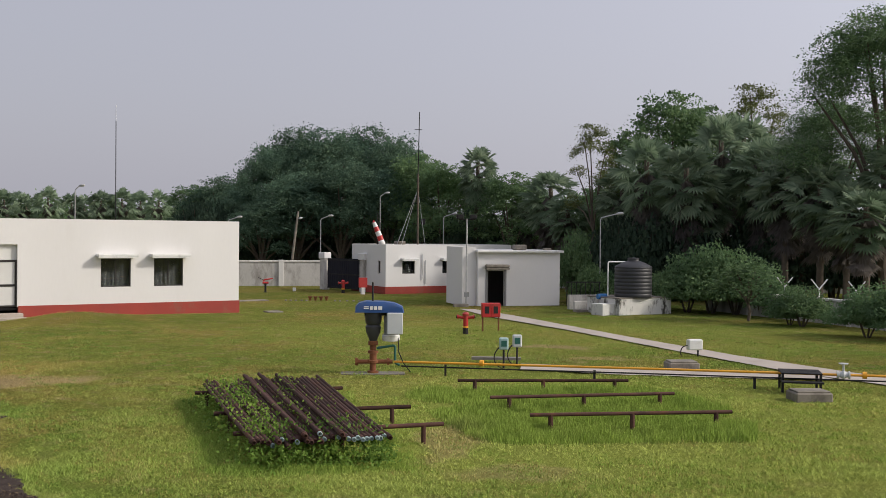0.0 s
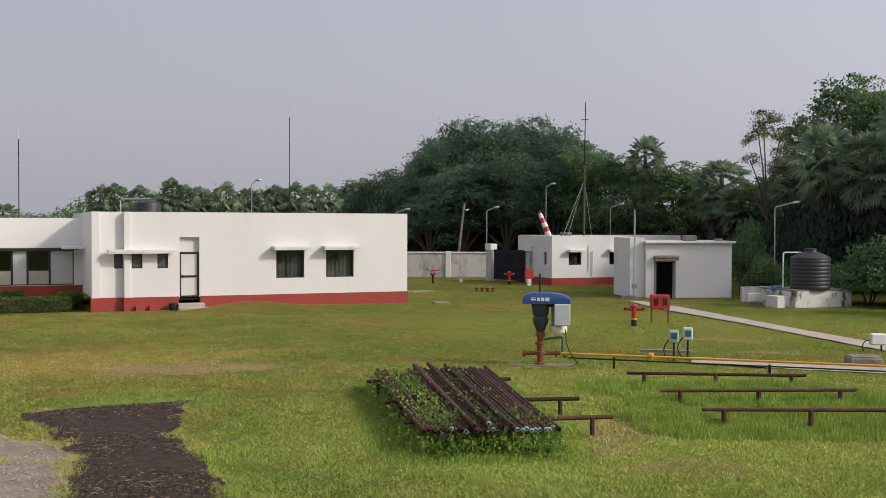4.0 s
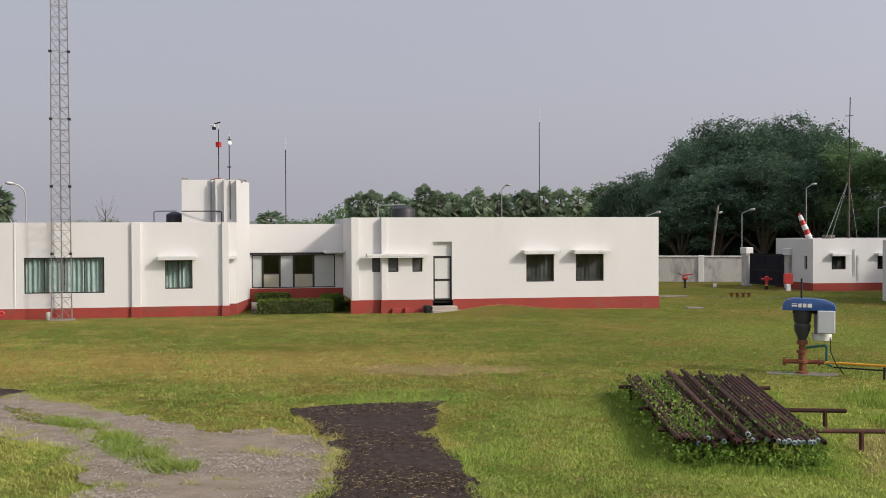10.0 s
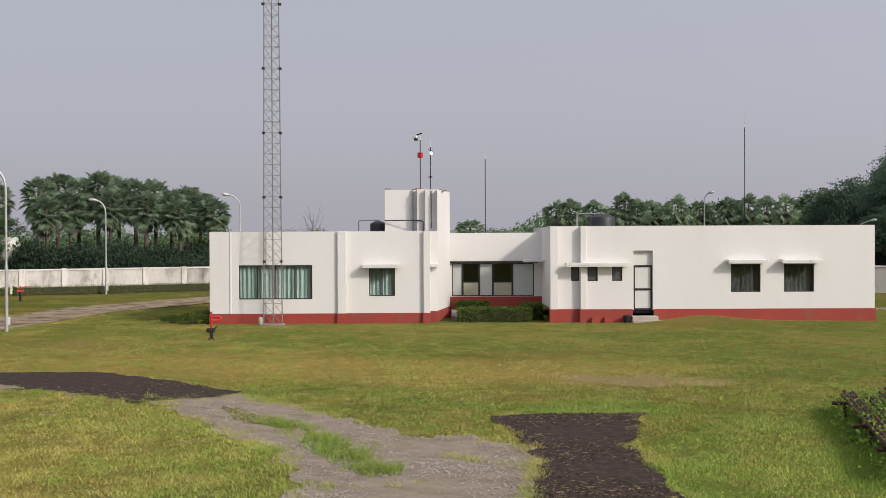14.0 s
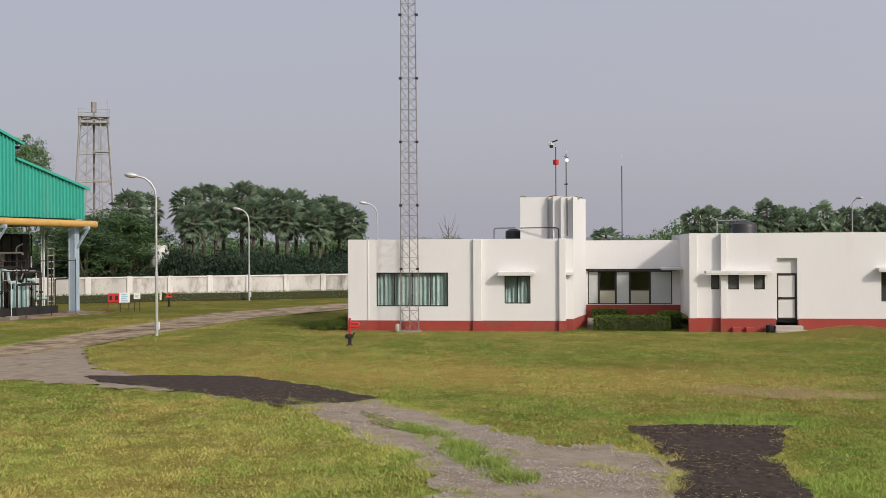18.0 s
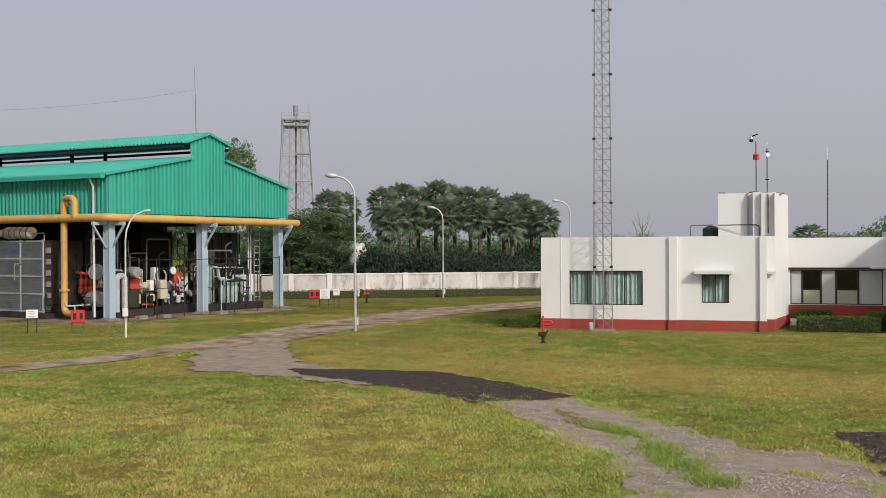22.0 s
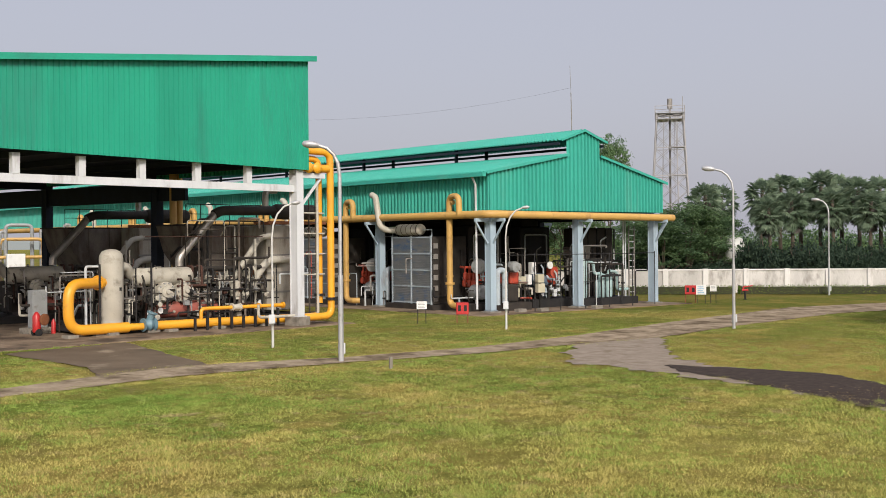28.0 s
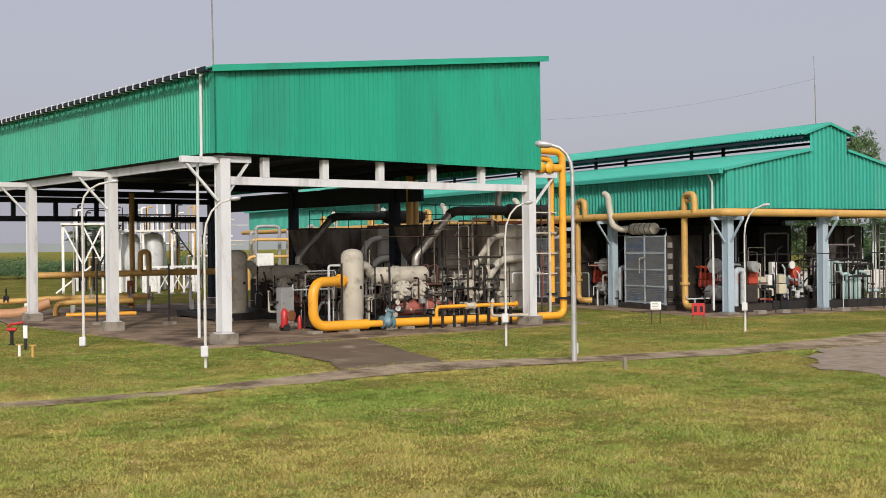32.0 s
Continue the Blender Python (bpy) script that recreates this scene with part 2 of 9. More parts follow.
CONCRETE = mat("concrete", (0.29, 0.26, 0.215), (0.18, 0.16, 0.13), 1.2, 0.9, bump=0.25, stain=(0.12, 0.105, 0.085), stain_scale=1.6, stain_at=(0.45, 0.65))
PAVING = mat("pale_concrete_path", (0.42, 0.37, 0.32), (0.34, 0.30, 0.26), 0.8, 0.9, bump=0.25, stain=(0.26, 0.22, 0.18), stain_scale=0.4)

# ---- ground and ways ----
DRIFTS = ((33, 33, 10, 3.6, 1, 0.75), (46, 36, 8, 3.5, 1, 0.6), (60, 20, 6, 3, 1, 0.5), (88, 21, 6, 3, 1, 0.45), (22, 31, 2.8, 1.1, 3, 0.9),
          (25, 25.4, 3.4, 1.3, 2, 0.6), (19.3, 20, 1.2, 3.6, 2, 0.5), (85, 28.4, 5.2, 1.5, 2, 0.6), (79, 27, 3, 1.3, 2, 0.5), (9, 21, 3.5, 6, 2, 0.3), (-13, 24, 13, 10, 5, 0.75), (3, 19, 7, 3, 5, 0.5), (-6, 43, 14, 9, 5, 0.45), (50, 22, 7, 4, 5, 0.25),
          (-6.1, 39, 1.7, 0.9, 3, 0.8), (-8.2, 35.6, 1.3, 0.6, 3, 0.7), (-0.6, 21, 0.7, 2.4, 3, 0.6), (-4.5, 18, 1.6, 0.8, 3, 0.4), (83, 26.5, 0.8, 0.4, 3, 0.7))


def noise_ground(name, cols, rough=0.95, bump=0.5, vary=0.0):
    """Lawn: green, lush, straw and bare tints in patches of three sizes."""
    m = bpy.data.materials.new(name)
    m.use_nodes = True
    n, l = m.node_tree.nodes, m.node_tree.links
    bs = n["Principled BSDF"]
    geo = n.new("ShaderNodeNewGeometry")
    facs = []
    for sc, det, lo, hi in ((0.13, 6, 0.47, 0.60), (0.38, 7, 0.5, 0.62), (1.5, 7, 0.53, 0.66), (17.0, 5, 0.44, 0.62)):
        t, r = n.new("ShaderNodeTexNoise"), n.new("ShaderNodeMapRange")
        t.inputs["Scale"].default_value, t.inputs["Detail"].default_value, t.inputs["Roughness"].default_value = sc, det, 0.6
        l.new(geo.outputs["Position"], t.inputs["Vector"])
        r.inputs["From Min"].default_value, r.inputs["From Max"].default_value = lo, hi
        l.new(t.outputs["Fac"], r.inputs["Value"])
        facs.append(r.outputs["Result"])
    col = None
    for c, f, k in zip(cols[1:], facs, (0.85, 0.75, 0.7, 0.8)):
        mx, mu = n.new("ShaderNodeMix"), n.new("ShaderNodeMath")
        mx.data_type, mu.operation = "RGBA", "MULTIPLY"
        mu.inputs[1].default_value = k
        l.new(f, mu.inputs[0])
        l.new(mu.outputs[0], mx.inputs["Factor"])
        mx.inputs["B"].default_value = (*c, 1)
        if col is None:
            mx.inputs["A"].default_value = (*cols[0], 1)
        else:
            l.new(col, mx.inputs["A"])
        col = mx.outputs["Result"]
    l.new(col, bs.inputs["Base Color"])
    # drier, straw-coloured towards the road and the sheds
    sx, sr, sm = n.new("ShaderNodeSeparateXYZ"), n.new("ShaderNodeMapRange"), n.new("ShaderNodeMix")
    l.new(geo.outputs["Position"], sx.inputs["Vector"])
    l.new(sx.outputs["X"], sr.inputs["Value"])
    sr.inputs["From Min"].default_value, sr.inputs["From Max"].default_value, sr.inputs["To Min"].default_value, sr.inputs["To Max"].default_value = -26.0, 4.0, 0.8, 0.0
    sm.data_type = "RGBA"
    dm = n.new("ShaderNodeMath")
    dm.operation = "MULTIPLY"
    l.new(sr.outputs["Result"], dm.inputs[0])
    l.new(facs[1], dm.inputs[1])
    l.new(dm.outputs[0], sm.inputs["Factor"])
    l.new(col, sm.inputs["A"])
    sm.inputs["B"].default_value = (*cols[1], 1)
    col = sm.outputs["Result"]
    # drifts of dry, bare and lush grass: bearing, distance, half width, half depth, which tint, how much
    wob, wsc, wad = n.new("ShaderNodeTexNoise"), n.new("ShaderNodeVectorMath"), n.new("ShaderNodeVectorMath")
    wob.inputs["Scale"].default_value, wob.inputs["Detail"].default_value = 0.5, 5
    wsc.operation, wsc.inputs["Scale"].default_value = "SCALE", 4.0
    l.new(geo.outputs["Position"], wob.inputs["Vector"])
    l.new(wob.outputs["Color"], wsc.inputs[0])
    l.new(geo.outputs["Position"], wad.inputs[0])
    l.new(wsc.outputs[0], wad.inputs[1])
    for be, di, wi, de, which, k in DRIFTS:
        mp, le, mr, mx = n.new("ShaderNodeMapping"), n.new("ShaderNodeVectorMath"), n.new("ShaderNodeMapRange"), n.new("ShaderNodeMix")
        mp.vector_type, le.operation, mx.data_type, mr.interpolation_type = "TEXTURE", "LENGTH", "RGBA", "SMOOTHSTEP"
        mp.inputs["Location"].default_value = (2.0 - math.sin(radians(be)) * di, 2.0 + math.cos(radians(be)) * di, 2.0)
        mp.inputs["Rotation"].default_value = (0, 0, radians(be))
        mp.inputs["Scale"].default_value = (wi, de, 50)
        l.new(wad.outputs[0], mp.inputs["Vector"])
        l.new(mp.outputs["Vector"], le.inputs[0])
        l.new(le.outputs["Value"], mr.inputs["Value"])
        mr.inputs["From Min"].default_value, mr.inputs["From Max"].default_value = 1.15, 0.45
        mr.inputs["To Min"].default_value, mr.inputs["To Max"].default_value = 0.0, k
        l.new(mr.outputs["Result"], mx.inputs["Factor"])
        l.new(col, mx.inputs["A"])
        mx.inputs["B"].default_value = (*cols[min(which, len(cols) - 1)], 1)
        col = mx.outputs["Result"]
    if vary:
        hs, mr = n.new("ShaderNodeHueSaturation"), n.new("ShaderNodeMapRange")
        mr.inputs["To Min"].default_value, mr.inputs["To Max"].default_value = 1 - vary, 1 + vary
        l.new(geo.outputs["Random Per Island"], mr.inputs["Value"])
        l.new(mr.outputs["Result"], hs.inputs["Value"])
        l.new(col, hs.inputs["Color"])
        col = hs.outputs["Color"]
        bs.inputs["Subsurface Weight"].default_value = 0.0
    l.new(col, bs.inputs["Base Color"])
    bs.inputs["Roughness"].default_value = rough
    bs.inputs["Specular IOR Level"].default_value = 0.0
    bp = n.new("ShaderNodeBump")
    bp.inputs["Strength"].default_value, bp.inputs["Distance"].default_value = bump, 0.09
    l.new(facs[3], bp.inputs["Height"])
    l.new(bp.outputs["Normal"], bs.inputs["Normal"])
    return m


LAWN = noise_ground("lawn", ((0.195, 0.22, 0.046), (0.33, 0.25, 0.075), (0.13, 0.22, 0.036), (0.36, 0.275, 0.145), (0.10, 0.118, 0.03), (0.27, 0.31, 0.07)), bump=0.9)
BLADE = noise_ground("grass_blades", ((0.32, 0.375, 0.09), (0.52, 0.41, 0.14), (0.21, 0.365, 0.07), (0.47, 0.36, 0.18), (0.20, 0.23, 0.06), (0.44, 0.50, 0.125)), 0.8, 0.0, 0.32)
LUSH = noise_ground("lush_grass_blades", ((0.22, 0.32, 0.065), (0.30, 0.35, 0.085), (0.17, 0.28, 0.05), (0.30, 0.34, 0.10), (0.14, 0.19, 0.05), (0.30, 0.40, 0.08)), 0.8, 0.0, 0.28)
GRAVEL = mat("gravel_dirt", (0.31, 0.26, 0.21), (0.21, 0.17, 0.13), 2.2, 1.0, bump=0.6, fine=26, stain=(0.16, 0.125, 0.085), stain_scale=0.8, stain_at=(0.54, 0.72), spec=0.0)
TAR = mat("dark_tar_and_soil", (0.034, 0.026, 0.023), (0.066, 0.05, 0.041), 5, 1.0, bump=0.9, fine=30, stain=(0.09, 0.07, 0.045), stain_scale=7, stain_at=(0.6, 0.7), spec=0.1)
ROADMAT = mat("worn_concrete_road", (0.38, 0.305, 0.22), (0.22, 0.17, 0.115), 1.4, 0.95, bump=0.3, fine=14, stain=(0.12, 0.09, 0.06), stain_scale=0.6, stain_at=(0.46, 0.62), spec=0.0)
WETFLOOR = mat("oil_dark_concrete", (0.31, 0.235, 0.165), (0.18, 0.13, 0.09), 0.6, 0.85, bump=0.2, stain=(0.075, 0.055, 0.04), stain_scale=0.45, stain_at=(0.44, 0.62), spec=0.12)

def bank(x, y):
    """Height of the low earth bank before the east wing of the office."""
    a = radians(32.2)
    u, v = (x + 36.2) * math.cos(a) + (y - 37.4) * math.sin(a), -(x + 36.2) * math.sin(a) + (y - 37.4) * math.cos(a)
    return 0.34 * np.exp(-((u - 22.6) / 2.0) ** 2 - ((v + 1.3) / 1.1) ** 2) + 0.12 * np.exp(-((u - 26) / 4.0) ** 2 - ((v + 1.2) / 1.2) ** 2)


g = Mesh()
N, X0, X1, Y0, Y1 = 200, -130.0, 70.0, -60.0, 140.0
for j in range(N + 1):
    for i in range(N + 1):
        x, y = X0 + (X1 - X0) * i / N, Y0 + (Y1 - Y0) * j / N
        g.v.append((x, y, -0.02 + 0.02 * noise.noise((x * 0.2, y * 0.2, 0)) + float(bank(x, y))))
for j in range(N):
    for i in range(N):
        a = j * (N + 1) + i
        g.f.append((a, a + 1, a + N + 2, a + N + 1))
FAR = 4000
for p in ((X0, Y0), (X1, Y0), (X1, Y1), (X0, Y1)):
    g.v.append((*p, -0.02))
    g.v.append((math.copysign(FAR, p[0]), math.copysign(FAR, p[1]), -0.02))
k = (N + 1) ** 2
for i in range(4):
    a, b = k + 2 * i, k + 2 * ((i + 1) % 4)
    g.f.append((a, a + 1, b + 1, b))
ground = tagged(part("ground", g, LAWN, round_=True), "mown lawn, green with straw-yellow patches", "lawn", kind="structure")


def ragged(poly, step=0.16, amp=0.18, seed=0):
    """The outline of a patch of ground, with a broken edge."""
    out, n = [], len(poly)
    for i in range(n):
        p, q = Vector((*poly[i], 0)), Vector((*poly[(i + 1) % n], 0))
        d = q - p
        k = max(1, int(d.length / step))
        nx = Vector((d.y, -d.x, 0)).normalized()
        for j in range(k):
            c = p + d * j / k
            c += nx * amp * (noise.noise((c.x * 1.1, c.y * 1.1, seed)) + 0.6 * noise.noise((c.x * 4, c.y * 4, seed + 9)) + 0.5 * noise.noise((c.x * 11, c.y * 11, seed + 4)))
            out.append((c.x, c.y))
    return out


BARE = []  # outlines where no grass grows


def patch(name, poly, z, material, label, category, amp=0.18):
    edge = ragged(poly, amp=amp, seed=len(BARE) * 3.7)
    BARE.append(edge)
    bm = bmesh.new()
    f = bm.faces.new([bm.verts.new((x, y, z)) for x, y in edge])
    if f.normal.z < 0:
        f.normal_flip()
    bmesh.ops.triangulate(bm, faces=[f])
    me = bpy.data.meshes.new(name)
    bm.to_mesh(me)
    bm.free()
    me.materials.append(material)
    for p in me.polygons:
        if p.normal.z < 0:
            p.flip()
    return tagged(new(name, me), label, category, kind="structure")


patch("road", [(-24, -16), (-29.5, -6.7), (-30.8, -2.6), (-33.3, 0.6), (-34.9, 2.9), (-36.3, 5.6), (-36.5, 10.2), (-37.8, 16), (-40.3, 21.2), (-42.8, 25.3), (-46, 30.6), (-52, 42), (-53.6, 55), (-53, 70), (-48.5, 70), (-48.1, 49.6), (-46.7, 41), (-42.1, 31.2), (-38.4, 24.6), (-36.9, 19), (-35.8, 15.8), (-34.8, 9.8), (-33.5, 4.7), (-31.7, 1.5), (-29.7, -2.8), (-28.4, -6.4), (-22.8, -16)], 0.018, ROADMAT, "narrow worn concrete road with mud stains", "road", 0.12)
patch("track", [(-38, 20.5), (-38.6, 24.6), (-35.5, 22.8), (-31.2, 20.6), (-28.2, 20.4), (-26, 20), (-20.5, 20.6), (-19.1, 20.8), (-16.1, 19.6), (-13.2, 18.6), (-11.7, 18.2), (-11.2, 19), (-10.4, 18.6), (-9, 17.8), (-8.1, 16.7), (-7.2, 14.8), (-6.6, 11), (-10.2, 11), (-11.4, 13.9), (-13, 15.2), (-16.4, 17), (-19.8, 18.6), (-24, 18.7), (-28.6, 17.9), (-31.8, 16.9), (-35.2, 18.6)], 0.012, GRAVEL, "gravel and packed dirt track", "track", 0.45)
patch("tar_patch", [(-29.6, 19.2), (-27.6, 20.9), (-25.7, 22.1), (-22.8, 21.8), (-19.3, 21.1), (-19.3, 20), (-20.2, 18.4), (-23.1, 18.8), (-25.6, 18.8), (-28, 18.6)], 0.026, TAR, "dark tar-covered patch of ground strewn with straw", "patch")
patch("tar_patch", [(-11.9, 20.9), (-10.6, 22.3), (-9.2, 23.1), (-8.6, 21), (-8, 19.5), (-6.7, 17.4), (-5.6, 15.6), (-4.4, 12), (-7.0, 12), (-7.7, 14.7), (-8.5, 16.6), (-9.5, 18.3)], 0.026, TAR, "dark tar-covered patch of ground strewn with straw", "patch")
patch("grass_strip", [(-18.2, 19.15), (-17.5, 19.05), (-14.7, 17.9), (-14.4, 17.3), (-16.7, 17.9)], 0.022, LAWN, "strip of grass between the wheel tracks", "grass")
patch("grass_strip", [(-14.5, 17.7), (-12.6, 16.7), (-10.6, 15.3), (-10.8, 14.8), (-13.4, 16.4)], 0.022, LAWN, "strip of grass between the wheel tracks", "grass")
BARE.pop(), BARE.pop()
patch("apron", [(-43.2, -0.4), (-46.2, 4.2), (-40.5, 5.2), (-36.2, 6), (-33.6, 2.4), (-37.3, 2.2)], 0.01, mat("wet_dark_apron", (0.17, 0.125, 0.085), (0.095, 0.068, 0.045), 0.7, 0.7, bump=0.15, stain=(0.30, 0.24, 0.17), stain_scale=0.5, stain_at=(0.58, 0.7), spec=0.2), "stained wet concrete apron before the shed", "pavement", 0.1)
patch("footpath", [(0.9, 57.6), (1.7, 57.4), (3.5, 53.2), (7.1, 42.9), (9.7, 36.1), (11.6, 32.4), (15, 26), (13.9, 26), (10.2, 31.6), (8, 37.4), (5.1, 45.5), (2.3, 52.2)], 0.02, PAVING, "pale concrete footpath across the lawn", "footpath", 0.03)
patch("footpath", [(2.4, 33.3), (10.5, 31.4), (10.9, 30), (5.2, 30.9), (2.3, 31.9)], 0.016, PAVING, "pale concrete footpath beside the pipeline", "footpath", 0.05)

# ---- office building: x along the front, y away from it ----
GLASS = bpy.data.materials.new("tinted_glass")
GLASS.use_nodes = True
gb = GLASS.node_tree.nodes["Principled BSDF"]
gb.inputs["Base Color"].default_value, gb.inputs["Roughness"].default_value, gb.inputs["Transmission Weight"].default_value, gb.inputs["IOR"].default_value = (0.72, 0.75, 0.75, 1), 0.04, 1.0, 1.45
FRAME = mat("brown_black_aluminium", (0.025, 0.022, 0.02), (0.035, 0.03, 0.028), 3, 0.4, metal=0.3)
# dark grey of the room linings; the rooms' lack of light is in it
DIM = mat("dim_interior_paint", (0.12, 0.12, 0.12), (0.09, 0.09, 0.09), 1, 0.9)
# sheet added behind plain panes to give the glass its dark tone
PANE_BACKING = mat("dull_grey_netting", (0.075, 0.078, 0.08), (0.05, 0.052, 0.055), 2, 0.9, stain=(0.035, 0.035, 0.035), stain_scale=1.5)
CURTAIN = mat("grey_green_curtain", (0.42, 0.52, 0.50), (0.30, 0.40, 0.385), 3, 0.9)
MESHMAT = mat("grey_insect_screen", (0.10, 0.10, 0.10), (0.07, 0.07, 0.07), 8, 0.8)
DOORWHITE = mat("white_door_panel", (0.62, 0.62, 0.60), (0.55, 0.55, 0.53), 1, 0.5)
ROOFMAT = mat("weathered_roof", (0.33, 0.32, 0.30), (0.22, 0.21, 0.2), 0.5, 0.9, bump=0.3, stain=(0.12, 0.12, 0.11))
AWNING = mat("awning_concrete_white", (0.70, 0.70, 0.68), (0.60, 0.60, 0.58), 1, 0.85, stain=(0.42, 0.41, 0.4), stain_scale=1.2)


def window(parent, x0, x1, z0, z1, y=0.0, sashes=2, pane_mat=None, curtain=None, name="window"):
    """Frame, mullions and panes set back in the wall's opening."""
    f = Mesh()
    t, d = 0.05, 0.06
    y += 0.08
    f.box(x0, x1, y, y + d, z0, z0 + t).box(x0, x1, y, y + d, z1 - t, z1)
    f.box(x0, x0 + t, y, y + d, z0 + t, z1 - t).box(x1 - t, x1, y, y + d, z0 + t, z1 - t)
    w = part(name, f, FRAME, parent, "dark aluminium sliding window with tinted panes" if name == "window" else "")
    step = (x1 - x0) / sashes
    for i in range(1, sashes):
        part("mullion", Mesh().box(x0 + i * step - 0.025, x0 + i * step + 0.025, y + 0.005, y + d - 0.005, z0 + t, z1 - t), FRAME, w)
    for i in range(sashes):
        p = part("pane", Mesh().box(x0 + i * step + 0.026, x0 + (i + 1) * step - 0.026, y + 0.02, y + 0.032, z0 + t, z1 - t), pane_mat or GLASS, w)
        p.visible_shadow = False
    if curtain:
        c = Mesh()
        n = int((x1 - x0) / 0.03)
        for i in range(n + 1):
            x = x0 + 0.03 + (x1 - x0 - 0.06) * i / n
            yy = y + 0.16 + (0.035 * math.sin(i * 0.9) + 0.02 * math.sin(i * 0.31)) * (1.0 if curtain is CURTAIN else 0.12)
            c.v += [(x, yy, z0 - 0.1), (x, yy, z1 + 0.05)]
        c.f = [(2 * i, 2 * i + 2, 2 * i + 3, 2 * i + 1) for i in range(n)]
        part("curtain", c, curtain, w, "drawn grey-green curtain in soft folds" if curtain is CURTAIN else "added dark sheet toning the glass", True)
    return w


def awning(parent, x0, x1, z, y=0.0, deep=0.5):
    return part("awning", Mesh().box(x0, x1, y - deep, y + 0.01, z, z + 0.13, bevel=0.015).box(x0, x1, y - deep, y - deep + 0.07, z - 0.05, z), AWNING, parent, "thin concrete window hood")


office = thing("office_building", pose(-36.2, 37.4, 0, 0, 0, 32.2), "long single-storey white office with red plinth and flat roof", "building")
H1, H2, P1, P2 = 4.27, 4.47, 0.46, 0.6
part("wall", Mesh().wall(0, 5.95, P1, H1, 0, 0.25, [(1.35, 4.76, 1.12, 2.71)]), WHITE, office)
part("wall", Mesh().wall(6.34, 9.93, P1, H1, 0.12, 0.37, [(7.39, 8.6, 1.25, 2.54)]), WHITE, office)
part("wall", Mesh().box(0, 0.25, 0.25, 9.5, P1, H1), WHITE, office)
part("wall", Mesh().box(0.25, 9.0, 9.25, 9.5, P1, H1), WHITE, office)
for q in ((-0.03, 5.95, -0.03, 0.25), (6.34, 9.93, 0.09, 0.37), (-0.03, 0.25, 0.25, 9.53)):
    part("plinth", Mesh().box(*q, -0.1, P1), RED_PLINTH, office, "dark red painted plinth")
for x0, x1, y0 in ((0.93, 1.0, -0.03), (5.95, 6.34, -0.14), (9.93, 10.24, -0.04)):
    part("pilaster", Mesh().box(x0, x1, y0, 0.1 if x0 < 1 else 0.4, P1, H1, bevel=0.01), WHITE, office)
    if x0 > 1:
        part("plinth", Mesh().box(x0 - 0.02, x1 + 0.02, y0 - 0.03, 0.3, -0.1, P1), RED_PLINTH, office)
# stepped stair block and tower
for q in ((10.24, 10.58, 0.75, 3), (10.9, 11.2, 4.4, 10), (10.0, 10.24, 0.4, 0.8)):
    part("wall", Mesh().box(*q, 0.5, H1), WHITE, office)
for q in ((10.24, 10.58, 0.72, 3), (10.9, 11.23, 4.42, 10)):
    part("plinth", Mesh().box(*q, -0.1, 0.5), RED_PLINTH, office)
T = Mesh().box(8.05, 9.62, 2.0, 5, H1 - 0.3, 6.28).box(10.0, 10.57, 1.3, 5, H1 - 0.3, 6.26).box(9.62, 10.0, 1.55, 2.4, 3.0, 6.3)
part("wall", Mesh().prism([(10.58, 0.95), (11.2, 4.4), (10.58, 4.4)], 0.5, 6.25), WHITE, office)
part("plinth", Mesh().prism([(10.58, 0.92), (11.23, 4.43), (10.58, 4.43)], -0.1, 0.5), RED_PLINTH, office)
part("water_tower", T, WHITE, office, "white stair tower with vertical fins")
part("tower_cap", Mesh().box(8.2, 10.9, 2.1, 4.9, 6.2, 6.24), ROOFMAT, office)
for x, y in ((8.15, 2.1), (8.25, 2.2), (10.75, 3.0), (10.95, 4.0)):
    part("parapet_block", Mesh().box(x - 0.09, x + 0.09, y - 0.09, y + 0.09, 6.19, 6.36, bevel=0.02), CONCRETE, office)
part("roof", Mesh().box(0.25, 9.9, 0.4, 9.3, H1 - 0.35, H1 - 0.15).box(9.9, 10.55, 1.0, 9.3, H1 - 0.35, H1 - 0.15), ROOFMAT, office)
window(office, 1.35, 4.76, 1.12, 2.71, 0, 4, curtain=CURTAIN)
window(office, 7.39, 8.6, 1.25, 2.54, 0.12, 2, curtain=CURTAIN)
awning(office, 7.1, 8.82, 2.62, 0.12)
awning(office, 10.2, 10.62, 2.62, 0.76, 0.25)
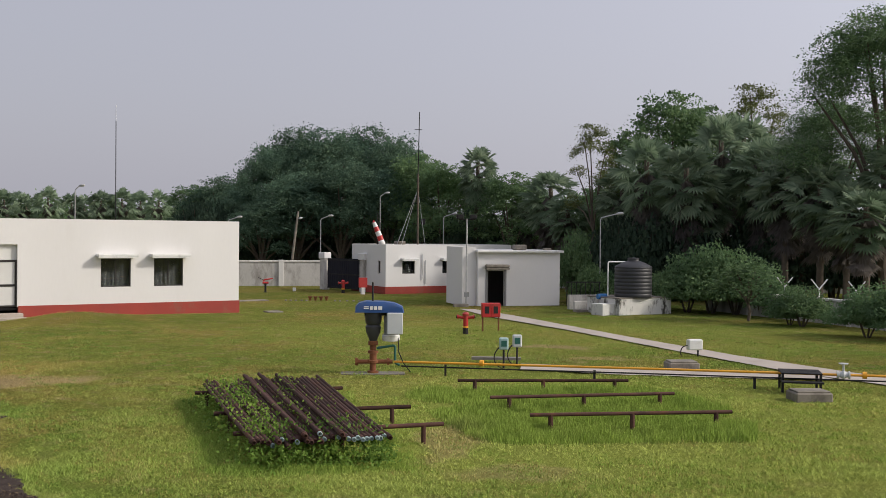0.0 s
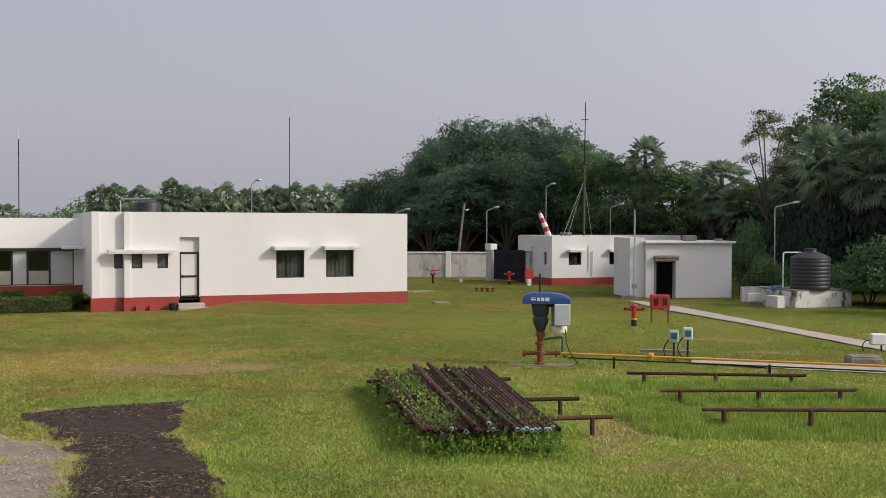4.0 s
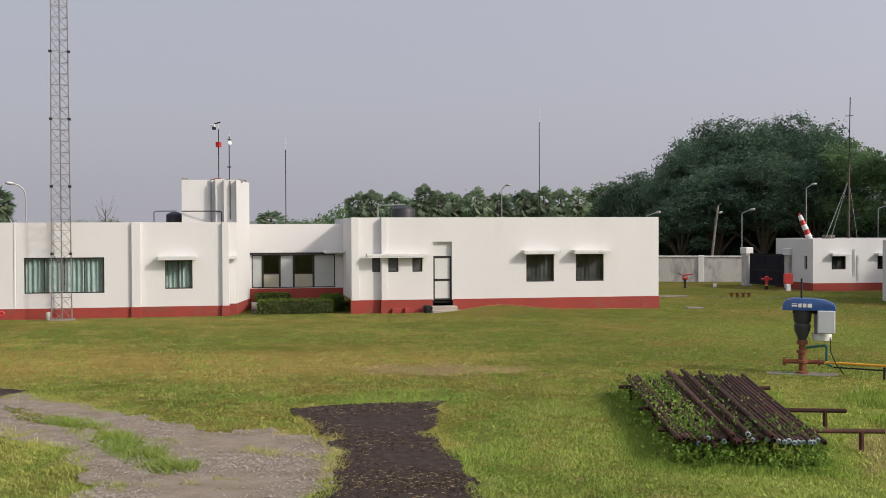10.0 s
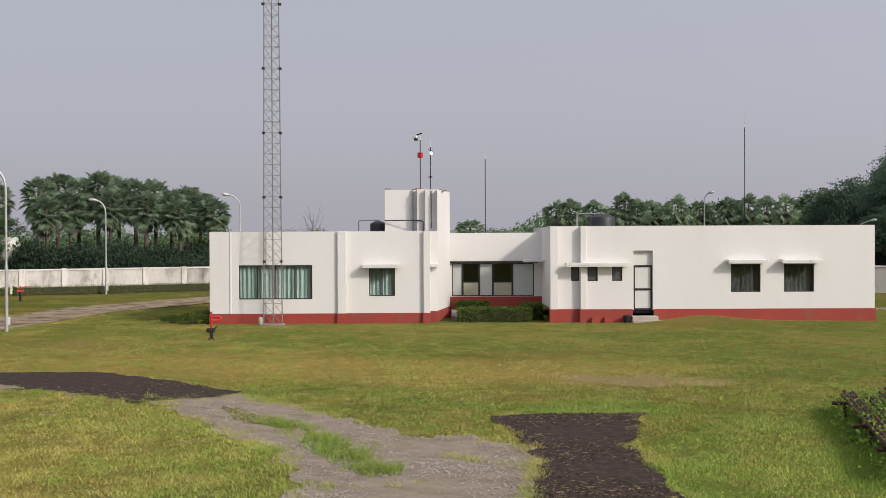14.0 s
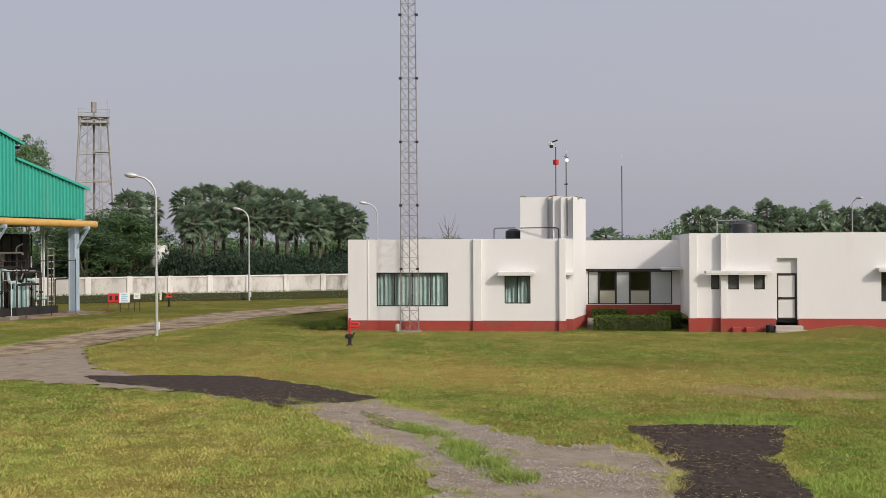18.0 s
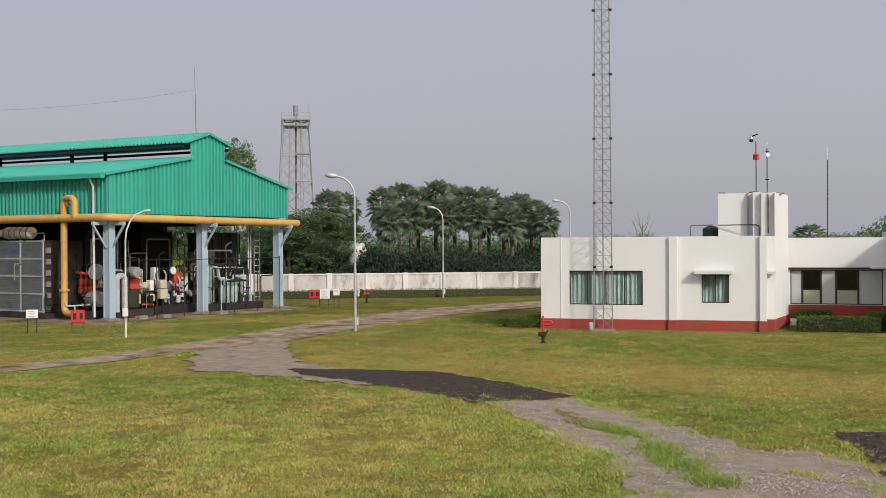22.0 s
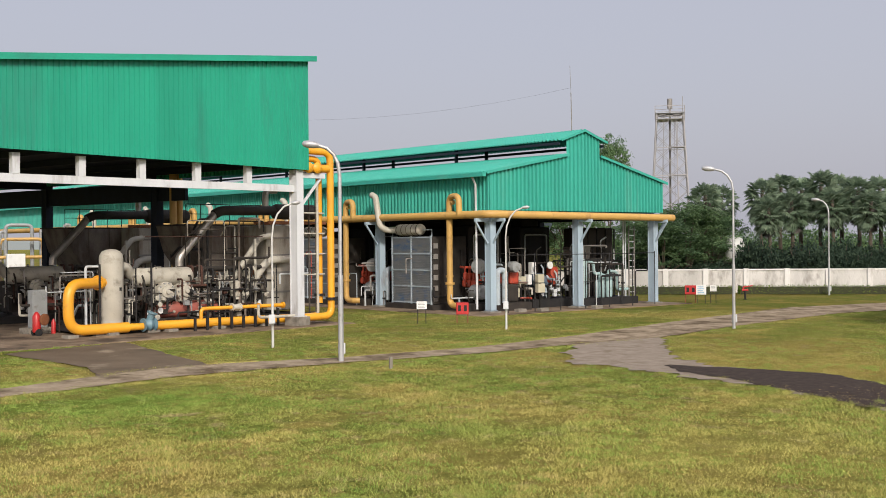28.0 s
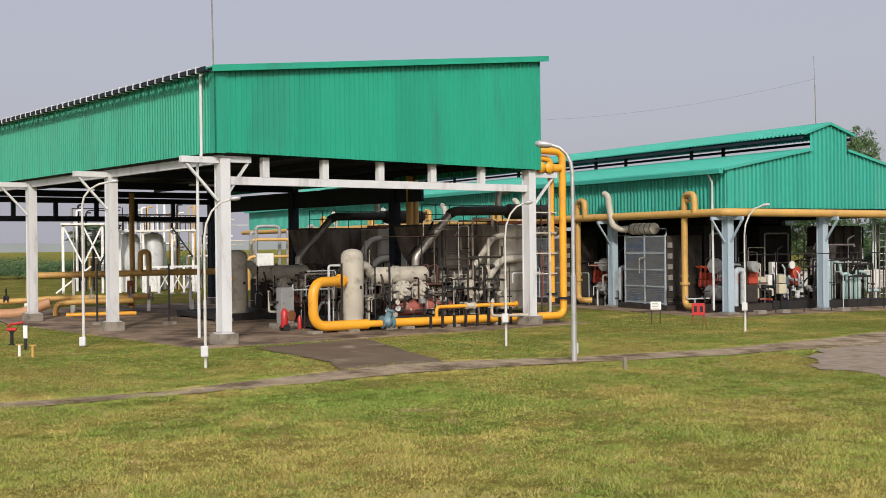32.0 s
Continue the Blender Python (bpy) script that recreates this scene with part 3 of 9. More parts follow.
# recessed middle with the glazed veranda
R = Mesh().wall(11.2, 15.9, 0.95, 4.2, 5.0, 5.25, [(11.3, 15.5, 0.97, 2.65)])
part("wall", R, WHITE, office)
part("plinth", Mesh().box(11.2, 15.9, 4.97, 5.25, -0.1, 0.95), RED_PLINTH, office, "dark red painted plinth")
for x0, x1, dark in ((11.3, 11.85, 0), (11.85, 12.7, 1), (12.7, 13.4, 0), (13.4, 14.4, 1), (14.4, 15.5, 0)):
    w = part("window", Mesh().wall(x0, x1, 0.97, 2.65, 5.06, 5.14, [(x0 + 0.05, x1 - 0.05, 1.02, 2.6)]), FRAME, office, "dark-framed veranda window")
    if dark:
        part("pane", Mesh().box(x0 + 0.05, x1 - 0.05, 5.09, 5.1, 1.72, 2.6), GLASS, w).visible_shadow = False
        part("rail", Mesh().box(x0 + 0.05, x1 - 0.05, 5.07, 5.13, 1.66, 1.72), FRAME, w)
        part("panel", Mesh().box(x0 + 0.05, x1 - 0.05, 5.085, 5.11, 1.02, 1.66), mat("cream_panel", (0.42, 0.40, 0.30), (0.36, 0.34, 0.26), 2, 0.6), w)
    else:
        part("panel", Mesh().box(x0 + 0.05, x1 - 0.05, 5.085, 5.11, 1.02, 2.6), mat("pale_frosted_panel", (0.48, 0.50, 0.48), (0.42, 0.44, 0.42), 2, 0.5), w)
part("veranda_beam", Mesh().box(11.2, 15.7, 4.85, 4.99, 2.66, 2.76), FRAME, office)
part("canopy", Mesh().box(14.9, 15.9, 3.6, 5.0, 2.72, 2.84, bevel=0.02), AWNING, office)
part("roof", Mesh().box(10.8, 16.1, 5.2, 10, 3.95, 4.1), ROOFMAT, office)
# east wing
holes2 = [(17.56, 18.04, 1.91, 2.6), (18.7, 19.18, 1.91, 2.6), (19.7, 20.6, 0.55, 3.32), (24.23, 25.61, 1.37, 2.68), (26.7, 28.11, 1.37, 2.68)]
part("wall", Mesh().wall(17.49, 30.93, P2, H2, 0, 0.25, holes2), WHITE, office)
part("wall", Mesh().wall(16.18, 17.22, P2, H2, 0.18, 0.4, [(16.82, 17.2, 1.91, 2.6)]), WHITE, office)
for q in ((30.68, 30.93, 0.25, 10), (15.9, 16.1, 0.4, 10), (15.9, 30.68, 9.75, 10)):
    part("wall", Mesh().box(*q, P2, H2), WHITE, office)
for x0, x1, y0 in ((15.82, 16.18, -0.06), (17.22, 17.49, -0.12)):
    part("pilaster", Mesh().box(x0, x1, y0, 0.42, P2, H2, bevel=0.01), WHITE, office)
PL = Mesh().box(15.8, 16.2, -0.09, 0.4, -0.1, P2).box(16.2, 17.2, 0.15, 0.4, -0.1, P2).box(17.2, 17.5, -0.15, 0.3, -0.1, P2)
PL.box(17.5, 19.66, -0.03, 0.22, -0.1, P2).box(20.64, 30.96, -0.03, 0.22, -0.1, P2).box(30.7, 30.96, 0.22, 10.03, -0.1, P2)
part("plinth", PL, RED_PLINTH, office, "dark red painted plinth")
part("roof", Mesh().box(15.95, 30.8, 0.2, 9.8, H2 - 0.4, H2 - 0.2), ROOFMAT, office)
for h in (holes2[0], holes2[1]):
    window(office, *h, 0, 1, pane_mat=MESHMAT)
window(office, 16.82, 17.2, 1.91, 2.6, 0.18, 1, pane_mat=MESHMAT)
for h in holes2[3:]:
    window(office, *h, 0, 2, curtain=PANE_BACKING)
    awning(office, h[0] - 0.22, h[1] + 0.22, 2.76)
awning(office, 16.5, 19.42, 2.64, 0.0, 0.45)
part("fanlight_panel", Mesh().box(19.7, 20.6, 0.2, 0.24, 2.64, 3.32), AWNING, office)
dr = part("door", Mesh().wall(19.7, 20.6, 0.55, 2.63, 0.14, 0.2, [(19.79, 20.51, 0.63, 1.46), (19.79, 20.51, 1.56, 2.54)]), FRAME, office, "white panelled door in a black frame")
part("panel", Mesh().box(19.79, 20.51, 0.16, 0.18, 0.63, 1.46), DOORWHITE, dr)
part("panel", Mesh().box(19.79, 20.51, 0.16, 0.18, 1.56, 2.54), DOORWHITE, dr)
part("handle", Mesh().tube([(19.85, 0.13, 1.45), (19.85, 0.09, 1.5), (19.85, 0.13, 1.58)], 0.012, 6), BLACK, dr)
part("doorstep", Mesh().box(19.55, 20.75, -0.55, 0.0, -0.05, 0.3, bevel=0.02).box(19.5, 20.85, -0.9, -0.55, -0.05, 0.14, bevel=0.02), PAVING, office, "two pale concrete doorsteps")
# linings and floors behind the openings, coloured dark for the unlit rooms
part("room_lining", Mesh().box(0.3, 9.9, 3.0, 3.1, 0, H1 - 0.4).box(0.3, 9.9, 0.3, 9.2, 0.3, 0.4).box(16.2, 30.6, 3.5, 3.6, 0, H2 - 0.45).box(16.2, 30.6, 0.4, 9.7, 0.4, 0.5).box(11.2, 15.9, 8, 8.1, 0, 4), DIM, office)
# pipes and parapet fittings
part("water_pipe", Mesh().tube([(8.06, 1.9, 4.8), (9.75, 1.5, 4.8), (9.9, 1.4, 4.75), (9.9, 1.4, H1)], 0.025, 6, 0.1), BLACK, office)
part("drain_pipe", Mesh().tube([(9.4, 1.92, 6.28), (9.4, 1.92, H1)], 0.05, 6), mat("grey_pvc", (0.35, 0.36, 0.37), None, 2, 0.5), office)
part("drain_pipe", Mesh().tube([(10.3, 1.27, 6.2), (10.3, 1.27, 4.4)], 0.03, 6), CONCRETE, office)

# ---- shed frames ----
def frame_of(ox, oy, front, side):
    """Axes: x along the open front, y into the shed."""
    a, b = radians(front), radians(side)
    return Matrix(((-math.sin(a), -math.cos(b), 0, ox), (math.cos(a), -math.sin(b), 0, oy), (0, 0, 1, 0), (0, 0, 0, 1)))


F1, F2 = frame_of(-45.1, -1.6, 25, 32), frame_of(-55.8, 24.7, 16, 22)


def skew(mesh, f):
    """Moves a mesh from a shed's axes to the world's, about the shed's corner."""
    m = f.to_3x3()
    mesh.v = [tuple(m @ Vector(p)) for p in mesh.v]
    return mesh


shed_1 = thing("compressor_shed", Matrix.Translation(F1.translation), "open-sided shed clad in deep green ribbed sheets on white columns", "shed")
shed_2 = thing("compressor_shed", Matrix.Translation(F2.translation), "open-sided gabled shed with faded green ribbed sheets and ridge vent", "shed")


def p1(name, mesh, material, label="", parent=None, rnd=False):
    return part(name, skew(mesh, F1), material, parent or shed_1, label, rnd)


def p2(name, mesh, material, label="", parent=None, rnd=False):
    return part(name, skew(mesh, F2), material, parent or shed_2, label, rnd)


def column(mesh, x, y, z0, z1, w=0.42, d=0.5):
    """A flanged steel column."""
    mesh.box(x - w / 2, x + w / 2, y - d / 2, y - d / 2 + 0.05, z0, z1).box(x - w / 2, x + w / 2, y + d / 2 - 0.05, y + d / 2, z0, z1)
    mesh.box(x - w / 2 + 0.03, x + w / 2 - 0.03, y - d / 2 + 0.05, y + d / 2 - 0.05, z0, z1)
    for k in range(4):
        mesh.box(x - w / 2 - 0.06, x + w / 2 + 0.06, y - d / 2 - 0.06, y + d / 2 + 0.06, z0, z0 + 0.04)
    return mesh


def clad(put, name, p, q, zp, zq, material, out, width=1.2, pitch=0.3, depth=0.115):
    """A row of ribbed sheets, each its own piece."""
    p, q = Vector(p), Vector(q)
    n = max(1, round((q - p).length / width))
    for i in range(n):
        a, b = i / n, (i + 1) / n
        mix = lambda t: (zp[0] + (zq[0] - zp[0]) * t, zp[1] + (zq[1] - zp[1]) * t)
        put(name, Mesh().sheet(p.lerp(q, a), p.lerp(q, b), mix(a), mix(b), pitch, depth, out), material)


def roof_z(a):
    return 11.05 + (a + 0.5) * (12.86 - 11.05) / 16.65


# shed 1: monopitch
clad(p1, "cladding_sheet", (-0.5, -0.45), (16.15, -0.45), (7.72, roof_z(-0.5)), (7.5, roof_z(16.15)), GREEN_SHEET, (0, -1), 1.2, 0.24, 0.05)
clad(p1, "cladding_sheet", (-0.45, 31.2), (-0.45, -0.45), (7.7, 11.0), (7.72, 11.0), GREEN_SHEET, (-1, 0), 1.2, 0.24, 0.06)
clad(p1, "cladding_sheet", (16.15, -0.45), (16.15, 31.2), (7.5, 12.8), (7.5, 12.8), GREEN_SHEET, (1, 0), 2.0)
p1("corner_flashing", Mesh().box(-0.56, -0.1, -0.53, -0.47, 7.68, 11.0).box(-0.56, -0.5, -0.53, -0.1, 7.68, 11.0), GREEN_SHEET)
p1("roof", Mesh().slab([(-0.75, -0.7, roof_z(-0.75)), (16.4, -0.7, roof_z(16.4)), (16.4, 31.2, roof_z(16.4)), (-0.75, 31.2, roof_z(-0.75))], 0.06), GREEN_SHEET, "green sheet roof")
p1("fascia_trim", Mesh().slab([(-0.78, -0.74, roof_z(-0.78) - 0.16), (16.42, -0.74, roof_z(16.42) - 0.16), (16.42, -0.74, roof_z(16.42) + 0.1), (-0.78, -0.74, roof_z(-0.78) + 0.1)], 0.04), GREEN_SHEET)
gut = Mesh().box(-1.05, -0.78, -0.7, 31.2, 10.88, 10.92).box(-1.05, -1.02, -0.7, 31.2, 10.92, 11.05)
p1("gutter", gut, STEEL_DARK)
bracket = p1("gutter_bracket", Mesh().box(-1.08, -0.76, 0.0, 0.06, 10.84, 11.1), STEEL_WHITE)
for i in range(1, 45):
    share(bracket, Matrix.Translation(F1.to_3x3() @ Vector((0, i * 0.7, 0))))
for a, bb in ((0, 0), (15.8, 0), (0, 10.4), (0, 20.5), (0, 30.7), (15.8, 10.4), (15.8, 20.5), (15.8, 30.7)):
    edge = a == 0 or bb == 0
    # inner columns near-black: the shade under the roof is put in their colour
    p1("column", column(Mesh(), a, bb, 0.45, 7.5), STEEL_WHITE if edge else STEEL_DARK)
    p1("column_footing", Mesh().box(a - 0.42, a + 0.42, bb - 0.42, bb + 0.42, -0.1, 0.45, bevel=0.03), CONCRETE, "stained concrete footing")
    p1("base_plate", Mesh().box(a - 0.3, a + 0.3, bb - 0.33, bb + 0.33, 0.45, 0.48), STEEL_WHITE)
    if edge:
        # outrigger bracket with struts
        if bb == 0 and a == 0:
            p1("bracket", Mesh().box(-0.05, 1.2, -0.12, 0.12, 7.35, 7.6).box(-0.12, 0.12, -0.1, 0.1, 7.3, 7.6).beam((0.1, 0, 5.9), (1.1, 0, 7.35), 0.1), STEEL_WHITE)
        p1("bracket", Mesh().box(a - 1.75, a - 0.2, bb - 0.12, bb + 0.12, 7.3, 7.55).beam((a - 0.2, bb, 5.8), (a - 1.55, bb, 7.3), 0.1), STEEL_WHITE) if a == 0 else p1("bracket", Mesh().box(a + 0.2, a + 1.7, bb - 0.12, bb + 0.12, 7.15, 7.4).beam((a + 0.2, bb, 5.7), (a + 1.5, bb, 7.15), 0.1), STEEL_WHITE)
p1("tie_beam", Mesh().box(0.2, 15.6, -0.1, 0.1, 6.45, 6.78), STEEL_WHITE, "white steel tie beam")
for i in range(6):
    x = 1.86 + i * 2.77
    if x < 15.5:
        p1("stub_post", Mesh().box(x - 0.15, x + 0.15, -0.12, 0.12, 6.78, 7.6), STEEL_WHITE)
p1("eave_beam", Mesh().box(-0.1, 0.1, 0, 31.2, 7.3, 7.65), STEEL_WHITE)
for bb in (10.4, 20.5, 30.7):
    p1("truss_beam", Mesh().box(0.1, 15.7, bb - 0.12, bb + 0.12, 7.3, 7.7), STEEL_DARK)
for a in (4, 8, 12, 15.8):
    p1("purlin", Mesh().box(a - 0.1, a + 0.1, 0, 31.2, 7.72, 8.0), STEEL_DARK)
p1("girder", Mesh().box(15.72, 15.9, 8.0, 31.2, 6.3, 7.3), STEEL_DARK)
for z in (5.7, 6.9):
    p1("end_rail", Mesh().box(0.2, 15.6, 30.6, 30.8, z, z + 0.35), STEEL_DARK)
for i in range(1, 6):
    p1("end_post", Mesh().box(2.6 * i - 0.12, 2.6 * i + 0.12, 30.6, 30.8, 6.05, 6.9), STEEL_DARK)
# flat near-black deck added below the roof, standing for its shaded underside
p1("purlin_deck", Mesh().box(-0.3, 16.0, -0.3, 31.1, 8.02, 8.06), STEEL_DARK, "added deck, roof shade in its near-black colour")
p1("tube_light", Mesh().box(3.0, 4.4, 4.0, 4.1, 6.9, 7.0), STEEL_WHITE)
p1("tube_light", Mesh().box(3.2, 4.6, 9.0, 9.1, 6.9, 7.0), STEEL_WHITE)
p1("tube_light", Mesh().box(10.0, 11.4, 6.0, 6.1, 6.9, 7.0), STEEL_WHITE)
p1("downpipe", Mesh().tube([(-0.62, 0.5, 10.9), (-0.62, 0.5, 7.6), (-0.9, 0.3, 7.3), (-0.9, 0.3, 0.3)], 0.06, 8, 0.2), STEEL_WHITE)
floor1 = [(-1.6, -1.2), (18.5, -1.0), (18.5, 33), (-1.6, 33)]
tagged(part("floor", skew(Mesh().prism(floor1, -0.3, 0.03), F1), WETFLOOR, at=Matrix.Translation(F1.translation)), "stained concrete floor of the open shed", "floor", kind="structure")
BARE.append([tuple((F1 @ Vector((*q, 0)))[:2]) for q in floor1])

# shed 2: gable with raised ridge vent
E0, E1, S1, S2, AP = 7.85, 7.6, 9.05, 10.05, 10.55
clad(p2, "cladding_sheet", (0, 0), (5.9, 0), (5.75, E0), (5.75, S1), TEAL_SHEET, (0, -1))
clad(p2, "cladding_sheet", (5.9, 0), (7.2, 0), (5.75, S2), (5.75, AP), TEAL_SHEET, (0, -1))
clad(p2, "cladding_sheet", (7.2, 0), (8.55, 0), (5.75, AP), (5.75, S2), TEAL_SHEET, (0, -1))
clad(p2, "cladding_sheet", (8.55, 0), (14.2, 0), (5.75, S1), (5.75, E1), TEAL_SHEET, (0, -1))
clad(p2, "cladding_sheet", (0, 70), (0, 0), (5.75, E0), (5.75, E0), TEAL_SHEET, (-1, 0))
clad(p2, "cladding_sheet", (14.2, 0), (14.2, 70), (5.75, E1), (5.75, E1), TEAL_SHEET, (1, 0), 2.0)
p2("corner_flashing", Mesh().box(-0.06, 0.35, -0.07, -0.03, 5.72, E0).box(-0.07, -0.03, -0.07, 0.35, 5.72, E0), TEAL_SHEET)


def ribbed_roof(x0, z0, x1, z1, y0, y1):
    """Sloping ribbed roof sheets between two eaves lines."""
    m = Mesh()
    m.sheet((y0, 0), (y1, 0), (0, 1), (0, 1), 0.3, 0.09, (0, 1))
    nx = Vector((z0 - z1, 0, x1 - x0)).normalized()
    if nx.z < 0:
        nx = -nx
    m.v = [(x0 + (x1 - x0) * z + nx.x * d, y, z0 + (z1 - z0) * z + nx.z * d) for y, d, z in m.v]
    return m


p2("roof", ribbed_roof(-0.35, E0 - 0.02, 5.9, S1 + 0.03, -0.15, 70), TEAL_SHEET, "ribbed green roof slope")
p2("roof", ribbed_roof(14.5, E1 - 0.02, 8.55, S1 + 0.03, -0.15, 70), TEAL_SHEET)
p2("ridge_roof", ribbed_roof(5.3, S2 - 0.15, 7.2, AP + 0.02, -0.15, 70), TEAL_SHEET, "raised ridge roof over the vent")
p2("ridge_roof", ribbed_roof(9.1, S2 - 0.15, 7.2, AP + 0.02, -0.15, 70), TEAL_SHEET)
for a, zz in ((5.35, S2 - 0.25), (9.0, S2 - 0.25)):
    p2("ridge_edge", Mesh().box(a - 0.05, a + 0.05, 0.02, 70, zz - 0.15, zz), STEEL_DARK)
for i in range(7):
    for a in (5.95, 8.5):
        p2("vent_post", Mesh().box(a - 0.08, a + 0.08, 9.3 + i * 9.5, 9.46 + i * 9.5, S1 - 0.1, S2), STEEL_DARK)
p2("gutter", Mesh().box(-0.62, -0.36, -0.1, 70, E0 - 0.24, E0 - 0.02), TEAL_SHEET)
p2("verge_trim", Mesh().slab([(-0.4, -0.2, E0 - 0.1), (5.9, -0.2, S1 - 0.05), (5.9, -0.2, S1 + 0.1), (-0.4, -0.2, E0 + 0.06)], 0.04).slab([(8.55, -0.2, S1 - 0.05), (14.55, -0.2, E1 - 0.1), (14.55, -0.2, E1 + 0.06), (8.55, -0.2, S1 + 0.1)], 0.04).slab([(5.3, -0.2, S2 - 0.2), (7.2, -0.2, AP - 0.06), (7.2, -0.2, AP + 0.1), (5.3, -0.2, S2 - 0.06)], 0.04).slab([(7.2, -0.2, AP - 0.06), (9.1, -0.2, S2 - 0.2), (9.1, -0.2, S2 - 0.06), (7.2, -0.2, AP + 0.1)], 0.04), TEAL_SHEET)
for a, bb in [(x, y) for y in (0, 9.5, 19, 28.5, 38, 47.5, 57) for x in (0, 6.75, 13.35)]:
    if a == 6.75 and bb > 0:
        continue
    # columns deeper in the shed carry its shade as darker steel
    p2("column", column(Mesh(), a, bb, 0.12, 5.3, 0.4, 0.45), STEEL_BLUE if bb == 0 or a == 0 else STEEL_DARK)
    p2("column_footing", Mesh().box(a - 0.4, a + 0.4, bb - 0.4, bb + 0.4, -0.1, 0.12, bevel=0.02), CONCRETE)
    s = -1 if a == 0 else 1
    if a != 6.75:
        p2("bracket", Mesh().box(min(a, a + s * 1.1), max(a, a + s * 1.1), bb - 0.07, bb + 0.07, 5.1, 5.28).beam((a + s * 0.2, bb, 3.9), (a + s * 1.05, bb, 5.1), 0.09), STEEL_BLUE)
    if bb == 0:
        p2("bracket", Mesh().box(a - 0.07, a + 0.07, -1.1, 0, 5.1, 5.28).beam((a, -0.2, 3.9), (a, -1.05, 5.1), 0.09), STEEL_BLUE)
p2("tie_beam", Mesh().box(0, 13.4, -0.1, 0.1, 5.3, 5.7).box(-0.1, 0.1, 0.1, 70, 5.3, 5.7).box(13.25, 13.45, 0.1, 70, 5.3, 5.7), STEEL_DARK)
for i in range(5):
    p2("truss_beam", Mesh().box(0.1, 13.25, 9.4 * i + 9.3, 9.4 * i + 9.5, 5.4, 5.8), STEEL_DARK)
# added deck closing the roof space; the shade there is its colour
p2("ceiling_deck", Mesh().box(0.1, 14.1, 0.1, 69.9, 7.45, 7.5), STEEL_DARK, "added deck, roof shade in its near-black colour")
p2("header_pipe", Mesh().tube([(-0.75, 70, 5.5), (-0.75, -0.75, 5.5), (14.3, -0.75, 5.4)], 0.22, 14, 0.5), BUFF, "yellow header pipe along the eaves", None, True)
p2("downpipe", Mesh().tube([(-0.5, 0.9, 7.7), (-0.3, 0.8, 7.2), (-0.25, 0.8, 0.2)], 0.06, 8), STEEL_WHITE)
floor2 = [(-2.2, -1.6), (15, -1.6), (15, 71), (-2.2, 71)]
tagged(part("floor", skew(Mesh().prism(floor2, -0.3, 0.025), F2), WETFLOOR, at=Matrix.Translation(F2.translation)), "stained concrete floor of the gabled shed", "floor", kind="structure")
BARE.append([tuple((F2 @ Vector((*q, 0)))[:2]) for q in floor2])

# ---- perimeter wall, gatehouse, pump room ----
OLDWALL = mat("old_limewashed_wall", (0.56, 0.54, 0.51), (0.42, 0.405, 0.38), 0.9, 0.9, bump=0.3, fine=14, stain=(0.19, 0.17, 0.15), stain_scale=1.3, stain_at=(0.47, 0.72), streak=2.2, vary=0.16)
PIER = mat("limewashed_pier", (0.68, 0.66, 0.63), (0.58, 0.56, 0.53), 0.9, 0.9, bump=0.2, fine=14, stain=(0.3, 0.27, 0.23), stain_scale=1.2, stain_at=(0.55, 0.8), streak=2.5)


def perimeter(name, p, q, high, step, posts=True):
    p, q = Vector((*p, 0)), Vector((*q, 0))
    d = q - p
    n = max(1, round(d.length / step))
    ang = math.degrees(math.atan2(d.y, d.x))
    w = thing(name, pose(*p, 0, 0, ang), "old limewashed boundary wall with dark mould stains", "wall", kind="structure")
    L = d.length
    for i in range(n):
        a, b = L * i / n, L * (i + 1) / n
        part("panel", Mesh().box(a + 0.2, b - 0.2, -0.08, 0.08, -0.2, high - 0.12), OLDWALL, w)
    part("coping", Mesh().box(0, L, -0.14, 0.14, high - 0.12, high, bevel=0.02), PIER, w)
    for i in range(n + 1):
        part("pier", Mesh().box(L * i / n - 0.2, L * i / n + 0.2, -0.19, 0.17, -0.2, high + 0.03, bevel=0.02), PIER, w)
    return w


perimeter("wall_west", (-81, 31), (-57, 72.5), 1.78, 3.0)
perimeter("wall_north", (-57.2, 72.5), (-8.6, 82.4), 1.9, 3.6)
perimeter("wall_north", (3.5, 83.5), (60, 70), 1.6, 3.6)

perimeter("wall_east", (14.3, 58.3), (22.0, 39.3), 1.15, 3.4)
for x, y in ((17.4, 50.6), (18.3, 48.4), (16.5, 52.8)):
    yb = thing("barbed_wire_bracket", pose(x, y, 1.12, 0, 0, -68), "grey steel Y-shaped bracket on the boundary wall", "bracket", "wall brackets")
    part("stem", Mesh().beam((0, 0, 0), (0, 0, 0.45), 0.05), STEEL_WHITE, yb)
    for s in (-1, 1):
        part("arm", Mesh().beam((0, 0, 0.42), (0.1 * s, 0.38 * s, 0.88), 0.045), STEEL_WHITE, yb)

gate = thing("gate", pose(-8.1, 77.2, 0, 0, 0, -44), "dark steel double gate between white posts", "gate")
part("gate_frame", Mesh().box(0, 3.6, -0.04, 0.04, 0.1, 0.2).box(0, 3.6, -0.04, 0.04, 1.05, 1.13).box(0, 3.6, -0.04, 0.04, 2.05, 2.13), BLACK, gate)
bar = part("board", Mesh().box(0, 0.2, -0.02, 0.02, 0.12, 2.2), mat("navy_black_gate_paint", (0.012, 0.013, 0.022), (0.018, 0.018, 0.026), 2, 0.7, spec=0.2), gate)
for i in range(1, 16):
    share(bar, Matrix.Translation((i * 0.226, 0, 0)))
